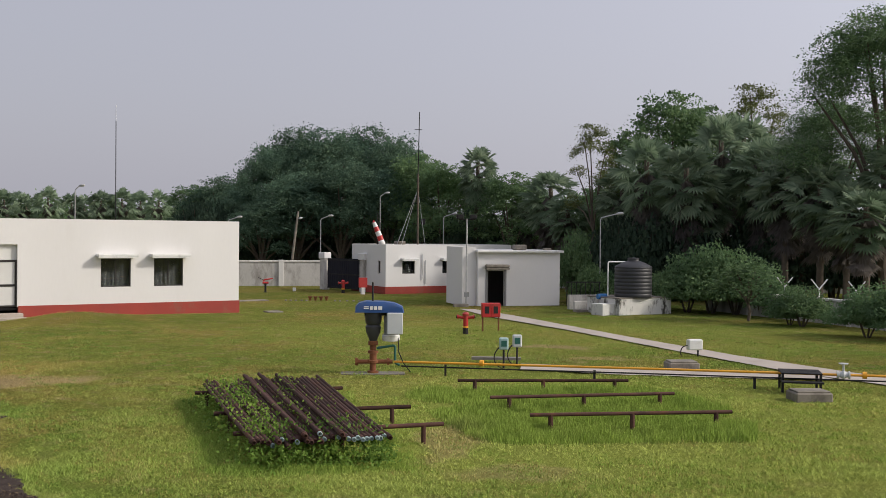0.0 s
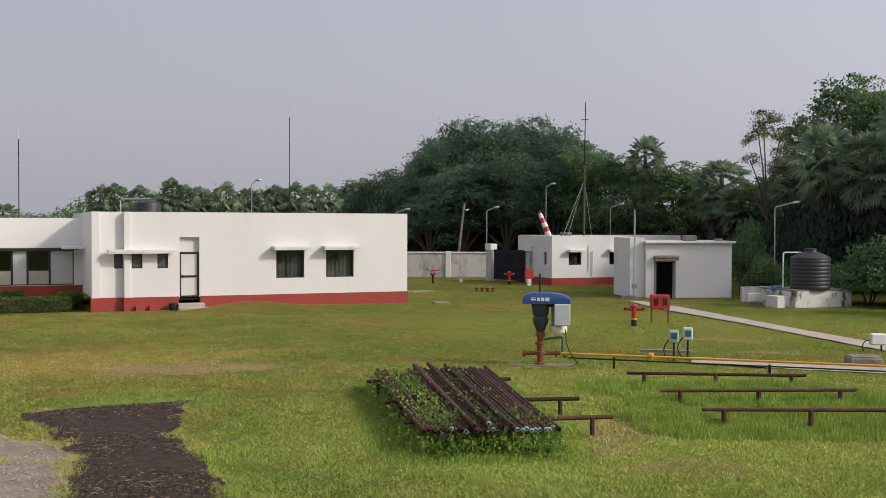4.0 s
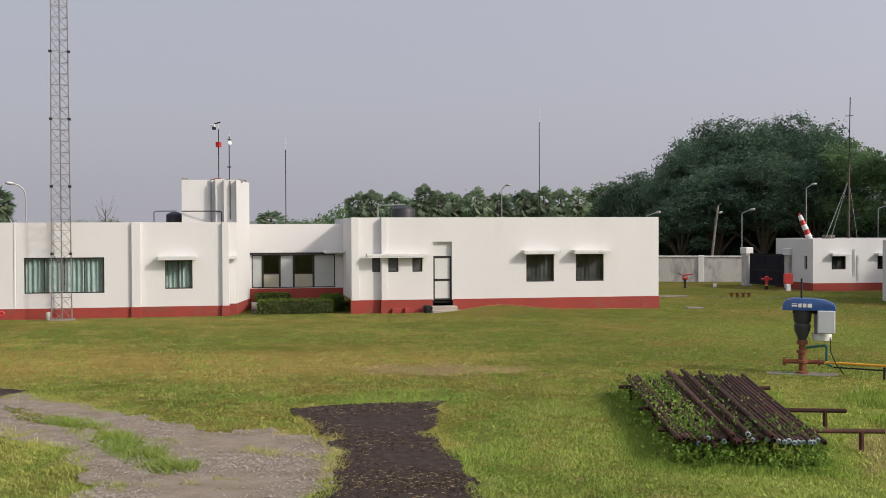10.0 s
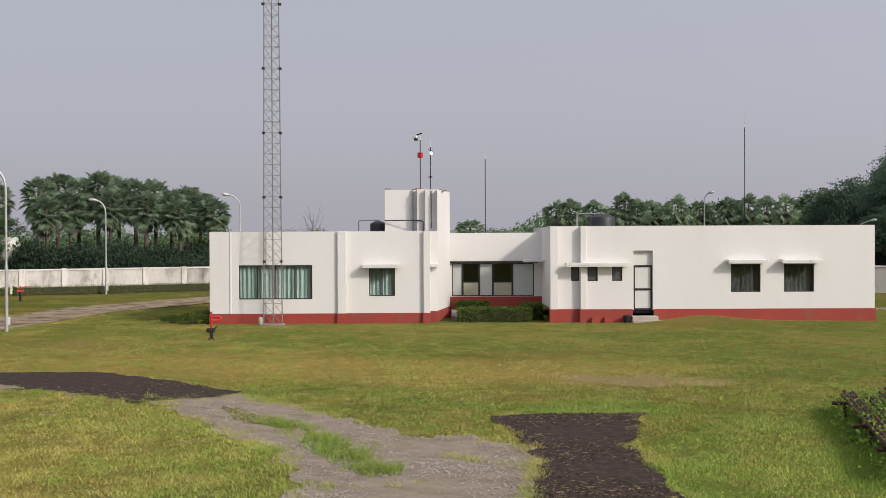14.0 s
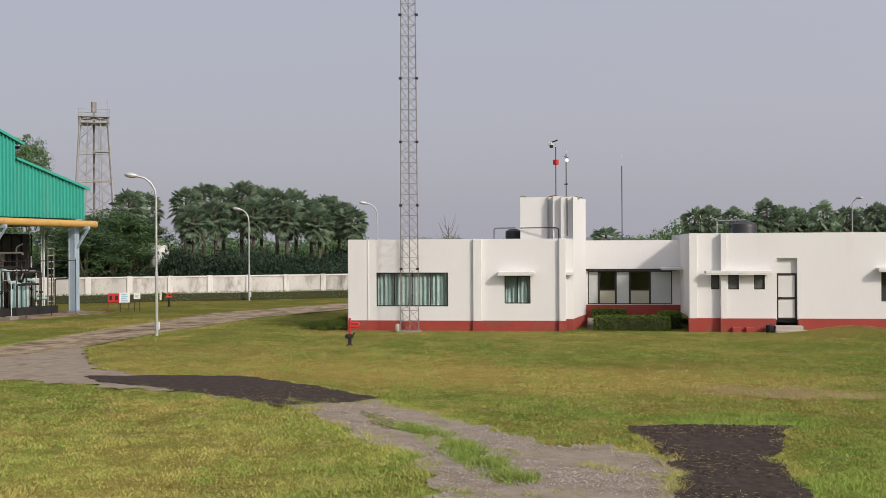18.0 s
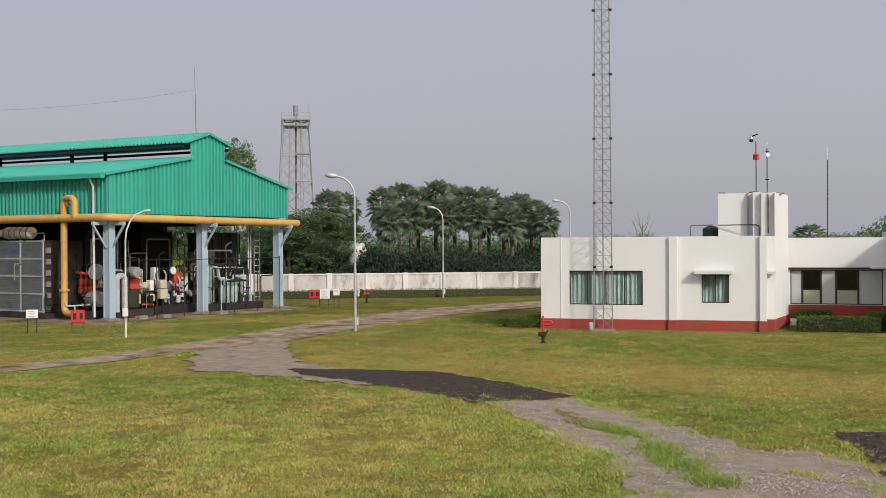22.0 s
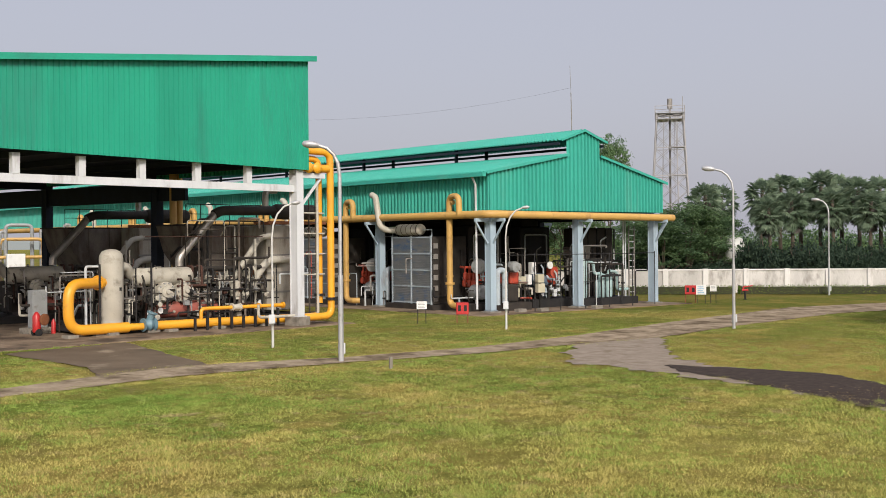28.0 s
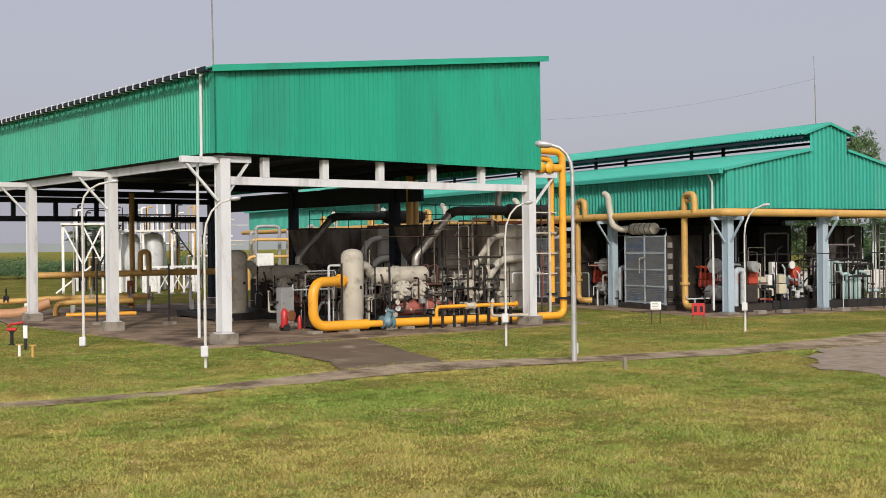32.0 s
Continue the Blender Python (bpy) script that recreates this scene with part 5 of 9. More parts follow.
plant(make_tree("huge spreading dark-green tree in the wood behind the wall", 13, 6, 30, 30000, 0.235, LEAF_DARK, 0.16, 0.45, 3, 0.62, 8, 0.95, 46),
      [(9.1, 106, 12.1, 4.0), (7.7, 110, 14.3, 5.0), (6.0, 106, 13.8, 5.8), (4.1, 110, 14.5, 5.4), (2.4, 105, 13.1, 4.6), (5.3, 99, 10.4, 5), (7.6, 100, 9.4, 4.6), (3.0, 98, 9.6, 4.4), (9.4, 99, 6.6, 3.8), (11.3, 135, 10.6, 6), (10.4, 125, 9, 5)], 13, 6, "trees behind the north wall")
plant(make_tree("leafy green tree with rounded crown behind the wall", 10, 4, 20, 14500, 0.2, LEAF_MID, 0.15, 0.25, 5, 0.9, 6, 0.6, 40),
      [(1.3, 97, 11, 4.0), (0.1, 94, 10.1, 3.8), (-0.7, 98, 9.3, 3.6), (-3.6, 90, 9, 4), (-2.5, 105, 9.2, 3.8), (-10.1, 78, 11.6, 3.6), (-12.0, 80, 14.2, 4.4), (-13.6, 82, 13.2, 4.2), (-7.2, 88, 7.6, 3.4), (12.7, 140, 9.8, 5), (-16.6, 82, 11, 4.5), (-18.5, 80, 10, 4.5), (56.0, 98, 7.2, 4.4), (57.2, 95, 6.0, 4), (54.7, 100, 6.6, 3.8), (60.0, 122, 15.6, 3.4), (62.0, 112, 8, 5), (63.4, 122, 8.4, 5.4), (65.0, 128, 8.4, 5.6), (66.8, 134, 8.4, 6), (68.6, 142, 8.4, 6.4), (70.6, 150, 8.4, 7), (58.2, 100, 6.2, 4), (98.4, 150, 2.6, 5), (-5.2, 96, 7.5, 4), (-9.0, 84, 8, 4), (-11.3, 76, 8, 4), (-14.6, 78, 9, 4)], 10, 4, "trees round the site")
plant(make_tree("sparse pale-leaved tree above the palms", 11, 2.8, 12, 7000, 0.13, LEAF_LIGHT, 0.4, 0.16, 8, 0.8, 6, 0.42, 28, 0.8), [(-7.8, 76, 11.6, 2.2), (-15.9, 84, 15.2, 3.2)], 11, 2.8, "pale trees")
plant(make_tree("tall airy tree with layered branches showing", 16, 6.5, 34, 52000, 0.15, LEAF_MID, 0.28, 0.34, 12, 0.6, 11, 0.8, 46, 0.74), [(-22.1, 66, 16.6, 6.2), (-25.5, 70, 15, 6), (-19.6, 74, 12.6, 4.6)], 16, 6.5, "tall airy trees")
plant(make_palm("fan palm with a full skirt of dead fronds", 8.6, 3, 50, 80, 1.1, 4.2),
      [(-10.5, 70, 10.1, 1.15), (-14.2, 72, 11.7, 1.2), (-15.3, 76, 12.3, 1.15), (-12.5, 68, 9.4, 1.15), (-17.4, 66, 8.6, 1.2), (-19.0, 64, 8, 1.2), (-16.3, 70, 10, 1.2), (-21.1, 60, 6.4, 1.1), (-9.3, 74, 8.4, 1.1), (-5.6, 84, 8.8, 1.3), (-4.6, 90, 8, 1.2), (-6.5, 80, 6.7, 1.1), (-13.4, 70, 8, 1.2), (-18.2, 68, 10, 1.2), (-20.2, 62, 7, 1.1), (-11.6, 73, 8.6, 1.2), (-22.5, 63, 9, 1.2)], 10.2, 1.0, "palms beside the east wall")
plant(make_palm("fan palm with rounded crown and some dead fronds", 8.4, 11, 64, 22, 0.92, 2.2),
      [(52.3, 104, 9.6, 1.1), (51.4, 108, 10.2, 1.2), (50.4, 110, 9.9, 1.2), (49.5, 106, 10.3, 1.2), (48.6, 112, 10.2, 1.2), (47.8, 108, 9.7, 1.2), (46.8, 110, 9.8, 1.2), (46.0, 106, 8.7, 1.1), (45.2, 112, 9.3, 1.2), (44.5, 108, 8.5, 1.1), (43.9, 104, 7.8, 1.1), (55.1, 100, 9.1, 1.1), (54.3, 108, 9.3, 1.1), (52.0, 98, 7.7, 1), (-1.8, 92, 11.3, 1.2), (49.0, 104, 8.6, 1.1), (50.9, 103, 8.4, 1.1), (47.2, 103, 8.3, 1.1), (45.6, 103, 7.6, 1.1), (98.4, 122, 6.6, 1.8), (97.7, 126, 5.2, 1.4), (59.0, 125, 11, 1.1)], 10.0, 1.0, "palms beside the west wall")
plant(make_palm("distant fan palm in a row beyond the office", 8.0, 21, 40, 12, 1.25, 1.2),
      [(b, d, h, w) for b, d, h, w in ((21.9, 185, 10.5, 1.15), (20.9, 190, 10.1, 1.15), (19.9, 180, 10.9, 1.15), (18.2, 190, 10, 1.15), (17.4, 185, 10.6, 1.15), (16.4, 185, 11.1, 1.15), (15.5, 190, 10.9, 1.15), (14.6, 180, 10.8, 1.15), (13.8, 195, 10, 1.15), (26.1, 185, 10.4, 1.15), (25.4, 180, 10.4, 1.15), (24.2, 190, 10.5, 1.15), (22.6, 185, 11.6, 1.15), (21.3, 190, 10.4, 1.15), (18.8, 186, 10.2, 1.15), (23.4, 192, 9.6, 1.15), (17.0, 192, 10, 1.15), (30.6, 150, 6.6, 1.2), (13.2, 185, 9.6, 1.15))], 10.0, 1.0, "far palms")

# undergrowth against the walls, leaves coloured darker for shade under the trees
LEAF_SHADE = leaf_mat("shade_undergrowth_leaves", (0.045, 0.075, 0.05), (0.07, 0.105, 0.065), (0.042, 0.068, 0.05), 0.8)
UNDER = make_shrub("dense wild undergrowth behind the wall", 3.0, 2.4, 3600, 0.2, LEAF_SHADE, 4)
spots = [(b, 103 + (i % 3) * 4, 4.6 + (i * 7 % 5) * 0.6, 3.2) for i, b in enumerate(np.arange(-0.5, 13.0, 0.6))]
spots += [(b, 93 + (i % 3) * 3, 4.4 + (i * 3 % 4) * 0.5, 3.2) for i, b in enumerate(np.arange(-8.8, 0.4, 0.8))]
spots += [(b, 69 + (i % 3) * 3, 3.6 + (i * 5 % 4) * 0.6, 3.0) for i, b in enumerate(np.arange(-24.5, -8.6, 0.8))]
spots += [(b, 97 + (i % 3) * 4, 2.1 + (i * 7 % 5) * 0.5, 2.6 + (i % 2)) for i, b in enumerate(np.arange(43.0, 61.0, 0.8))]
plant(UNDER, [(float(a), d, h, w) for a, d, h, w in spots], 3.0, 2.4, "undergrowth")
BANK = make_shrub("low band of far trees", 8.0, 7.0, 3000, 0.42, LEAF_MID, 9)
plant(BANK, [(float(b), 200 + (k * 37 % 40), 9.2 + (k * 5 % 3) * 0.7, 9.0) for k, b in enumerate(np.arange(12.4, 27.0, 0.8))] + [(b, 420 + (k * 53 % 80), 6 + (k * 3 % 4), 16) for k, b in enumerate(np.arange(27.0, 44.0, 1.3))] + [(float(b), 122 + (k * 41 % 14), 4.6 + (k * 3 % 4) * 0.5, 6.5) for k, b in enumerate(np.arange(43.0, 60.0, 1.3))] + [(float(b), 150 + (k * 41 % 60), 1.9 + (k * 3 % 4) * 0.35, 8) for k, b in enumerate(np.arange(92.0, 108.0, 1.1))], 8.0, 7.0, "far tree line")

# shrubs on the lawn's edge
HEDGEROW = make_shrub("glossy green garden shrub beside the wall", 2.2, 1.5, 7500, 0.12, LEAF_MID, 6, "bush", 0.2)
plant(HEDGEROW, [(-12.6, 58.5, 3.0, 2.2), (-13.8, 58, 3.5, 2.3), (-15.0, 57.5, 3.2, 2.2), (-16.2, 57, 2.6, 2.0), (-18.2, 51, 1.75, 1.6), (-17.6, 51.5, 1.6, 1.2), (-21.2, 46.5, 2.0, 1.7), (-22.6, 45.5, 2.3, 1.8), (-7.7, 63, 2.2, 1.4), (-8.6, 64, 1.8, 1.2), (-11.4, 60.5, 2.0, 1.4), (-6.9, 66, 4.2, 1.5)], 2.2, 1.5, "garden shrubs")
plant(make_tree("small leafy garden tree near the wall", 3.0, 1.5, 8, 2400, 0.17, LEAF_MID, 0.32, 0.07, 14, 0.6), [(-15.6, 53.3, 2.95, 1.7)], 3.0, 1.5, "garden trees")
OFF = pose(-36.2, 37.4, 0, 0, 0, 32.2)


def hedge(x0, x1, y0, y1, high, m, label="clipped green hedge in the office courtyard", dens=420):
    """A trimmed hedge of small leaves on a twiggy core."""
    n = int(dens * ((x1 - x0) * (y1 - y0) + 2 * high * (x1 - x0 + y1 - y0)))
    p = rng.random((n, 3)) * np.array([x1 - x0, y1 - y0, high]) + np.array([x0, y0, 0])
    face = rng.integers(0, 5, n)
    jit = rng.normal(0, 0.035, n)
    p[face == 0, 2] = high + jit[face == 0]
    p[face == 1, 1] = y0 + jit[face == 1]
    p[face == 2, 1] = y1 + jit[face == 2]
    p[face == 3, 0] = x0 + jit[face == 3]
    p[face == 4, 0] = x1 + jit[face == 4]
    t = thing("hedge", m, label, "hedge")
    part("twig_core", Mesh().box(x0 + 0.06, x1 - 0.06, y0 + 0.06, y1 - 0.06, 0, high - 0.06), mat("dark_twigs", (0.03, 0.035, 0.015), (0.05, 0.05, 0.02), 6, 0.9), t)
    ob = new("crown", raw_mesh("crown", leaves(p, 0.09, 0.1, 0.7), 4, LEAF_HEDGE))
    ob.parent = t
    return t


hedge(11.6, 15.0, 0.6, 1.5, 0.62, OFF)
hedge(11.5, 13.1, 3.6, 4.2, 0.75, OFF)
hedge(14.7, 15.6, 1.6, 3.6, 0.7, OFF)
west = pose(-79.5, 31.0, 0, 0, 0, 60)
hedge(0, 22, 0.0, 0.7, 0.6, west @ Matrix.Translation((0, -1.9, 0)), "long low clipped hedge before the boundary wall", 110)
hedge(22.4, 46, 0.0, 0.7, 0.6, west @ Matrix.Translation((0, -1.9, 0)), "long low clipped hedge before the boundary wall", 110)
plant(make_shrub("low round garden bush by the office corner", 0.7, 0.7, 900, 0.08, LEAF_HEDGE, 2, "bush"), [(44.9, 52.6, 0.62, 0.9), (45.9, 53.2, 0.5, 0.7), (44.0, 53.3, 0.7, 0.9)], 0.7, 0.7, "office bushes")

# bare grey sapling beyond the office
sap = thing("bare_tree", pose(-87, 108, 0), "leafless grey tree beyond the office", "tree")
tr = Mesh().tube([(0, 0, 0), (0.1, 0, 3), (0, 0.1, 6.5)], 0.12, 6, r2=0.03)
part("trunk", tr, BARK, sap)
rr = random.Random(4)
for i in range(26):
    z = 2.0 + 4.2 * i / 26
    a = i * 2.4
    e = (math.cos(a) * (2.6 - z * 0.25), math.sin(a) * (2.6 - z * 0.25), z + 1.5 + rr.random())
    part("branch", Mesh().tube([(0, 0, z), (e[0] * 0.5, e[1] * 0.5, z + 0.6), e], 0.03, 4, r2=0.008), BARK, sap)

# far hills, the haze painted into their pale blue-grey
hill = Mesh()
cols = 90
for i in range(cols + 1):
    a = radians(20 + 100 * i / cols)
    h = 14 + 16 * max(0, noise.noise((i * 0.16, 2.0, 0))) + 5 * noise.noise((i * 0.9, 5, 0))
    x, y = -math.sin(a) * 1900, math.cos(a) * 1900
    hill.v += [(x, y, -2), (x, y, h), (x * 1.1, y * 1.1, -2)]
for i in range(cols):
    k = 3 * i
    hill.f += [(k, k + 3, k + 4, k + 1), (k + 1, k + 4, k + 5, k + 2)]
tagged(part("backdrop", hill, mat("hazy_far_woods", (0.20, 0.23, 0.25), (0.24, 0.27, 0.29), 0.01, 1.0), round_=True), "low far hills, haze in their colour", "hills", kind="structure")

# ---- things on the lawn ----
RUST = mat("rusty_pipe", (0.085, 0.043, 0.033), (0.045, 0.024, 0.02), 3, 0.8, bump=0.3, stain=(0.13, 0.055, 0.03), stain_scale=2.5, vary=0.35, spec=0.15)
RUST_ORANGE = mat("orange_rust", (0.24, 0.085, 0.03), (0.15, 0.055, 0.025), 5, 0.85, bump=0.5)
THREAD = mat("pale_thread_cap", (0.32, 0.42, 0.42), (0.24, 0.3, 0.3), 6, 0.5)
RED = mat("red_enamel", (0.50, 0.025, 0.025), (0.40, 0.02, 0.02), 2, 0.4, stain=(0.25, 0.05, 0.04), stain_scale=2)
BLUE = mat("blue_hood_paint", (0.02, 0.075, 0.24), (0.018, 0.06, 0.19), 2, 0.4, stain=(0.06, 0.09, 0.16), stain_scale=2)
GREY = mat("grey_machine_paint", (0.30, 0.31, 0.31), (0.24, 0.25, 0.25), 2, 0.5, stain=(0.14, 0.13, 0.12), stain_scale=2.5)
PALEGREY = mat("pale_grey_enamel", (0.55, 0.57, 0.58), (0.48, 0.50, 0.51), 2, 0.45, stain=(0.35, 0.33, 0.3), stain_scale=2)
GREENPIPE = mat("sea_green_pipe", (0.02, 0.13, 0.10), (0.015, 0.1, 0.08), 2, 0.5)
BEIGE = mat("pale_beige_machine_paint", (0.50, 0.47, 0.40), (0.40, 0.37, 0.31), 1.5, 0.55, bump=0.1, stain=(0.2, 0.17, 0.13), stain_scale=1.6, stain_at=(0.52, 0.75))
MIDGREY = mat("dull_grey_panel", (0.25, 0.235, 0.215), (0.17, 0.155, 0.14), 1.5, 0.6, stain=(0.11, 0.07, 0.045), stain_scale=1.2, streak=3)
MINT = mat("pale_blue_green_vessel_paint", (0.36, 0.50, 0.50), (0.29, 0.41, 0.41), 1.5, 0.5, stain=(0.2, 0.2, 0.18), stain_scale=2)
WHITEPAINT = mat("white_enamel", (0.75, 0.75, 0.73), (0.66, 0.66, 0.64), 2, 0.5, stain=(0.45, 0.42, 0.38), stain_scale=2)
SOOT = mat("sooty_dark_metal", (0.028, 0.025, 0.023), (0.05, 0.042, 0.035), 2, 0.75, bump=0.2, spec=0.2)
RUSTGREY = mat("rusty_grey_plate", (0.20, 0.17, 0.14), (0.10, 0.08, 0.065), 0.9, 0.75, bump=0.2, stain=(0.05, 0.03, 0.02), stain_scale=0.9, stain_at=(0.45, 0.7), streak=3)
STEELPIPE = mat("bright_steel_pipe", (0.45, 0.42, 0.38), (0.33, 0.30, 0.27), 2, 0.38, metal=0.7, stain=(0.2, 0.14, 0.1), stain_scale=2)

# stack of drill pipes on a low rack
rk = random.Random(5)
TLc, TRc, BRc, BLc = Vector((-5.6, 25.6)), Vector((-2.95, 26.7)), Vector((-0.85, 18.95)), Vector((-3.15, 18.35))
NP = 30
spec = []
for i in range(NP):
    u = (i + 0.5) / NP
    spec.append((u, 0.43, 0.037 + 0.006 * rk.random()))
for i in range(6):
    spec.append((rk.choice([0.06, 0.35, 0.62, 0.7, 0.9, 0.48]) + 0.02 * rk.random(), 0.53, 0.042))
for i, (u, z, r) in enumerate(spec):
    if 0.08 < u < 0.30 and i % 3 == 1 and z < 0.5:
        z = 0.36
    a, b = TLc.lerp(TRc, u), BLc.lerp(BRc, u)
    d = (b - a).normalized()
    a2, b2 = a + d * rk.uniform(-0.25, 0.35), b + d * rk.uniform(-0.14, 0.12)
    p, q = Vector((*a2, z + rk.uniform(-0.02, 0.02))), Vector((*b2, z + rk.uniform(-0.03, 0.02)))
    t = thing("drill_pipe", Matrix.Translation(q), "long rusty brown steel drill pipe lying in a stack", "pipe", "stacked drill pipes")
    part("tube", Mesh().tube([p - q, (p - q) * 0.5 + Vector((0, 0, -0.01)), (0, 0, 0)], r, 10), RUST, t, "", True)
    e = (q - p).normalized()
    part("coupling", Mesh().tube([-e * 0.28, -e * 0.02], r * 1.22, 10), RUST, t, "", True)
    cap = THREAD if rk.random() < 0.55 else RUST
    part("thread_cap", Mesh().lathe([(r * 0.6, 0.0), (r * 1.05, 0.0), (r * 1.05, 0.05), (r * 0.7, 0.06), (r * 0.6, 0.01)], 10, (0, 0, 0), e), cap, t, "pale thread protector" if cap is THREAD else "")
for z, (p, q) in ((0.33, ((-5.5, 24.55), (-2.3, 25.53))), (0.33, ((-4.5, 21.78), (-0.64, 22.89))), (0.33, ((-3.7, 19.63), (0.04, 20.84)))):
    p, q = Vector((*p, z)), Vector((*q, z))
    t = thing("pipe_rack", Matrix.Translation((*p[:2], 0)), "low rusty pipe rack rail on short legs", "rack", "pipe rack rails")
    o = Vector((*p[:2], 0))
    part("rail", Mesh().tube([p - o, q - o], 0.042, 10), RUST, t, "", True)
    for k in (0.08, 0.5, 0.9):
        c = p.lerp(q, k) - o
        part("leg", Mesh().tube([(c.x, c.y, -0.1), (c.x, c.y, z)], 0.045, 8), RUST, t)
for p, q in (((0.39, 26.95), (4.61, 27.2)), ((1.07, 24.2), (5.29, 25.05)), ((1.76, 21.9), (5.93, 22.5))):
    p, q = Vector((*p, 0.34)), Vector((*q, 0.34))
    o = Vector((*p[:2], 0))
    t = thing("pipe_rack", Matrix.Translation(o), "empty rusty pipe rack rail standing in tall grass", "rack", "pipe rack rails")
    part("rail", Mesh().tube([p - o, q - o], 0.038, 10), RUST, t, "", True)
    for k in (0.1, 0.5, 0.92):
        c = p.lerp(q, k) - o
        part("leg", Mesh().tube([(c.x, c.y, -0.1), (c.x, c.y, 0.34)], 0.05, 8), RUST, t)

# creeper over the pipe stack
vp = []
for i in range(8600):
    u, v = rng.random() ** 1.0, rng.random()
    dens = 0.55 * math.exp(-((u - 0.19) / 0.085) ** 2) + 0.35 * math.exp(-((v - 0.93) / 0.09) ** 2) + 0.25 * math.exp(-((u - 0.55 - 0.1 * math.sin(v * 9)) / 0.05) ** 2) + 0.6 * math.exp(-(u / 0.03) ** 2) + 0.025
    if rng.random() < dens:
        a = TLc.lerp(TRc, u).lerp(BLc.lerp(BRc, u), v + 0.02)
        vp.append((a.x + rng.normal() * 0.06, a.y + rng.normal() * 0.06, 0.42 + abs(rng.normal()) * 0.13 - (0.25 * rng.random() if v > 0.93 else 0)))
for i in range(3000):
    u, v = (rng.random(), 1.0 + 0.03 * rng.normal()) if i % 3 else (-0.03 + 0.03 * rng.normal(), rng.random())
    a = TLc.lerp(TRc, u).lerp(BLc.lerp(BRc, u), v)
    vp.append((a.x + rng.normal() * 0.12, a.y + rng.normal() * 0.1, 0.36 * rng.random() ** 1.3))
creeper = thing("creeper", Matrix(), "bright green creeping weeds overgrowing the pipe stack", "weeds", kind="stuff")
LEAF_WEED = leaf_mat("bright_weed_leaves", (0.13, 0.22, 0.035), (0.22, 0.32, 0.06), (0.08, 0.15, 0.028))
cv = new("leaves_mass", raw_mesh("leaves_mass", leaves(np.array(vp), 0.07, 0.1, 0.6), 4, LEAF_WEED))
cv.parent = creeper

# wellhead with its pump drive
well = thing("wellhead_pump", pose(-1.94, 30.93, 0, 0, 0, 4), "blue-hooded pump drive head on a rusty wellhead", "pump")
part("casing", Mesh().lathe([(0.16, 0), (0.16, 0.06), (0.09, 0.07), (0.09, 0.28), (0.15, 0.29), (0.15, 0.36), (0.1, 0.37), (0.1, 0.55), (0.15, 0.56), (0.15, 0.63), (0.09, 0.64), (0.09, 0.78), (0.14, 0.79), (0.14, 0.9), (0.05, 0.92)], 14), RUST_ORANGE, well, "rusty flanged wellhead", True)
part("side_outlet", Mesh().tube([(-0.45, 0, 0.32), (0.55, 0, 0.32)], 0.06, 10).tube([(-0.5, 0, 0.32), (-0.42, 0, 0.32)], 0.11, 10).tube([(0.4, 0, 0.32), (0.46, 0, 0.32)], 0.1, 10), RUST_ORANGE, well, "", True)
part("gear_neck", Mesh().lathe([(0.1, 0.9), (0.13, 0.98), (0.2, 1.15), (0.22, 1.3), (0.18, 1.36), (0.22, 1.4), (0.24, 1.6), (0.24, 1.75)], 16), mat("dark_grey_casting", (0.035, 0.036, 0.04), (0.05, 0.05, 0.055), 3, 0.5), well, "", True)
hood = Mesh()
prof = [(-0.52, 0.0), (-0.5, 0.16), (-0.4, 0.26), (-0.2, 0.31), (0.3, 0.3), (0.6, 0.26), (0.82, 0.16), (0.86, 0.0)]
for yy, k in ((-0.34, 0.8), (-0.3, 1.0), (0.3, 1.0), (0.34, 0.8)):
    hood.v += [(x * (0.97 if k < 1 else 1), yy, 1.72 + z * k) for x, z in prof]
n_ = len(prof)
for i in range(3):
    hood.f += [(i * n_ + j, i * n_ + j + 1, (i + 1) * n_ + j + 1, (i + 1) * n_ + j) for j in range(n_ - 1)]
hood.f += [tuple(range(n_ - 1, -1, -1)), tuple(range(3 * n_, 4 * n_)), (0, n_, 2 * n_, 3 * n_), (4 * n_ - 1, 3 * n_ - 1, 2 * n_ - 1, n_ - 1)]
hd = part("hood", hood, BLUE, well, "rounded blue hood with a white mark", True)
for x0, x1, z0, z1 in ((-0.27, -0.13, 1.82, 1.86), (-0.27, -0.13, 1.88, 1.9), (-0.1, -0.02, 1.8, 1.9), (0.01, 0.1, 1.8, 1.9), (0.13, 0.24, 1.8, 1.9)):
    part("mark", Mesh().box(x0, x1, -0.352, -0.342, z0, z1), WHITEPAINT, hd)
part("polished_rod", Mesh().tube([(-0.02, 0, 2.0), (-0.02, 0, 2.55)], 0.025, 8), BLACK, well)
part("motor", Mesh().lathe([(0.2, 0.95), (0.22, 1.0), (0.22, 1.1), (0.2, 1.11), (0.2, 1.7)], 16, (0.5, 0.05, 0)), GREY, well, "", True)
part("control_box", Mesh().box(0.38, 0.82, -0.4, -0.2, 1.12, 1.72, bevel=0.02), PALEGREY, well, "pale grey control box")
part("motor_cowl", Mesh().lathe([(0.23, 0.9), (0.25, 0.95), (0.25, 1.06), (0.22, 1.08)], 16, (0.5, 0.05, 0)), WHITEPAINT, well, "", True)
part("brace", Mesh().box(-0.25, 0.6, -0.1, 0.1, 1.62, 1.74), BLACK, well)
part("cable", Mesh().tube([(0.7, -0.1, 1.0), (0.72, -0.12, 0.6), (0.85, -0.15, 0.3), (1.05, -0.2, 0.05)], 0.015, 6), BLACK, well)
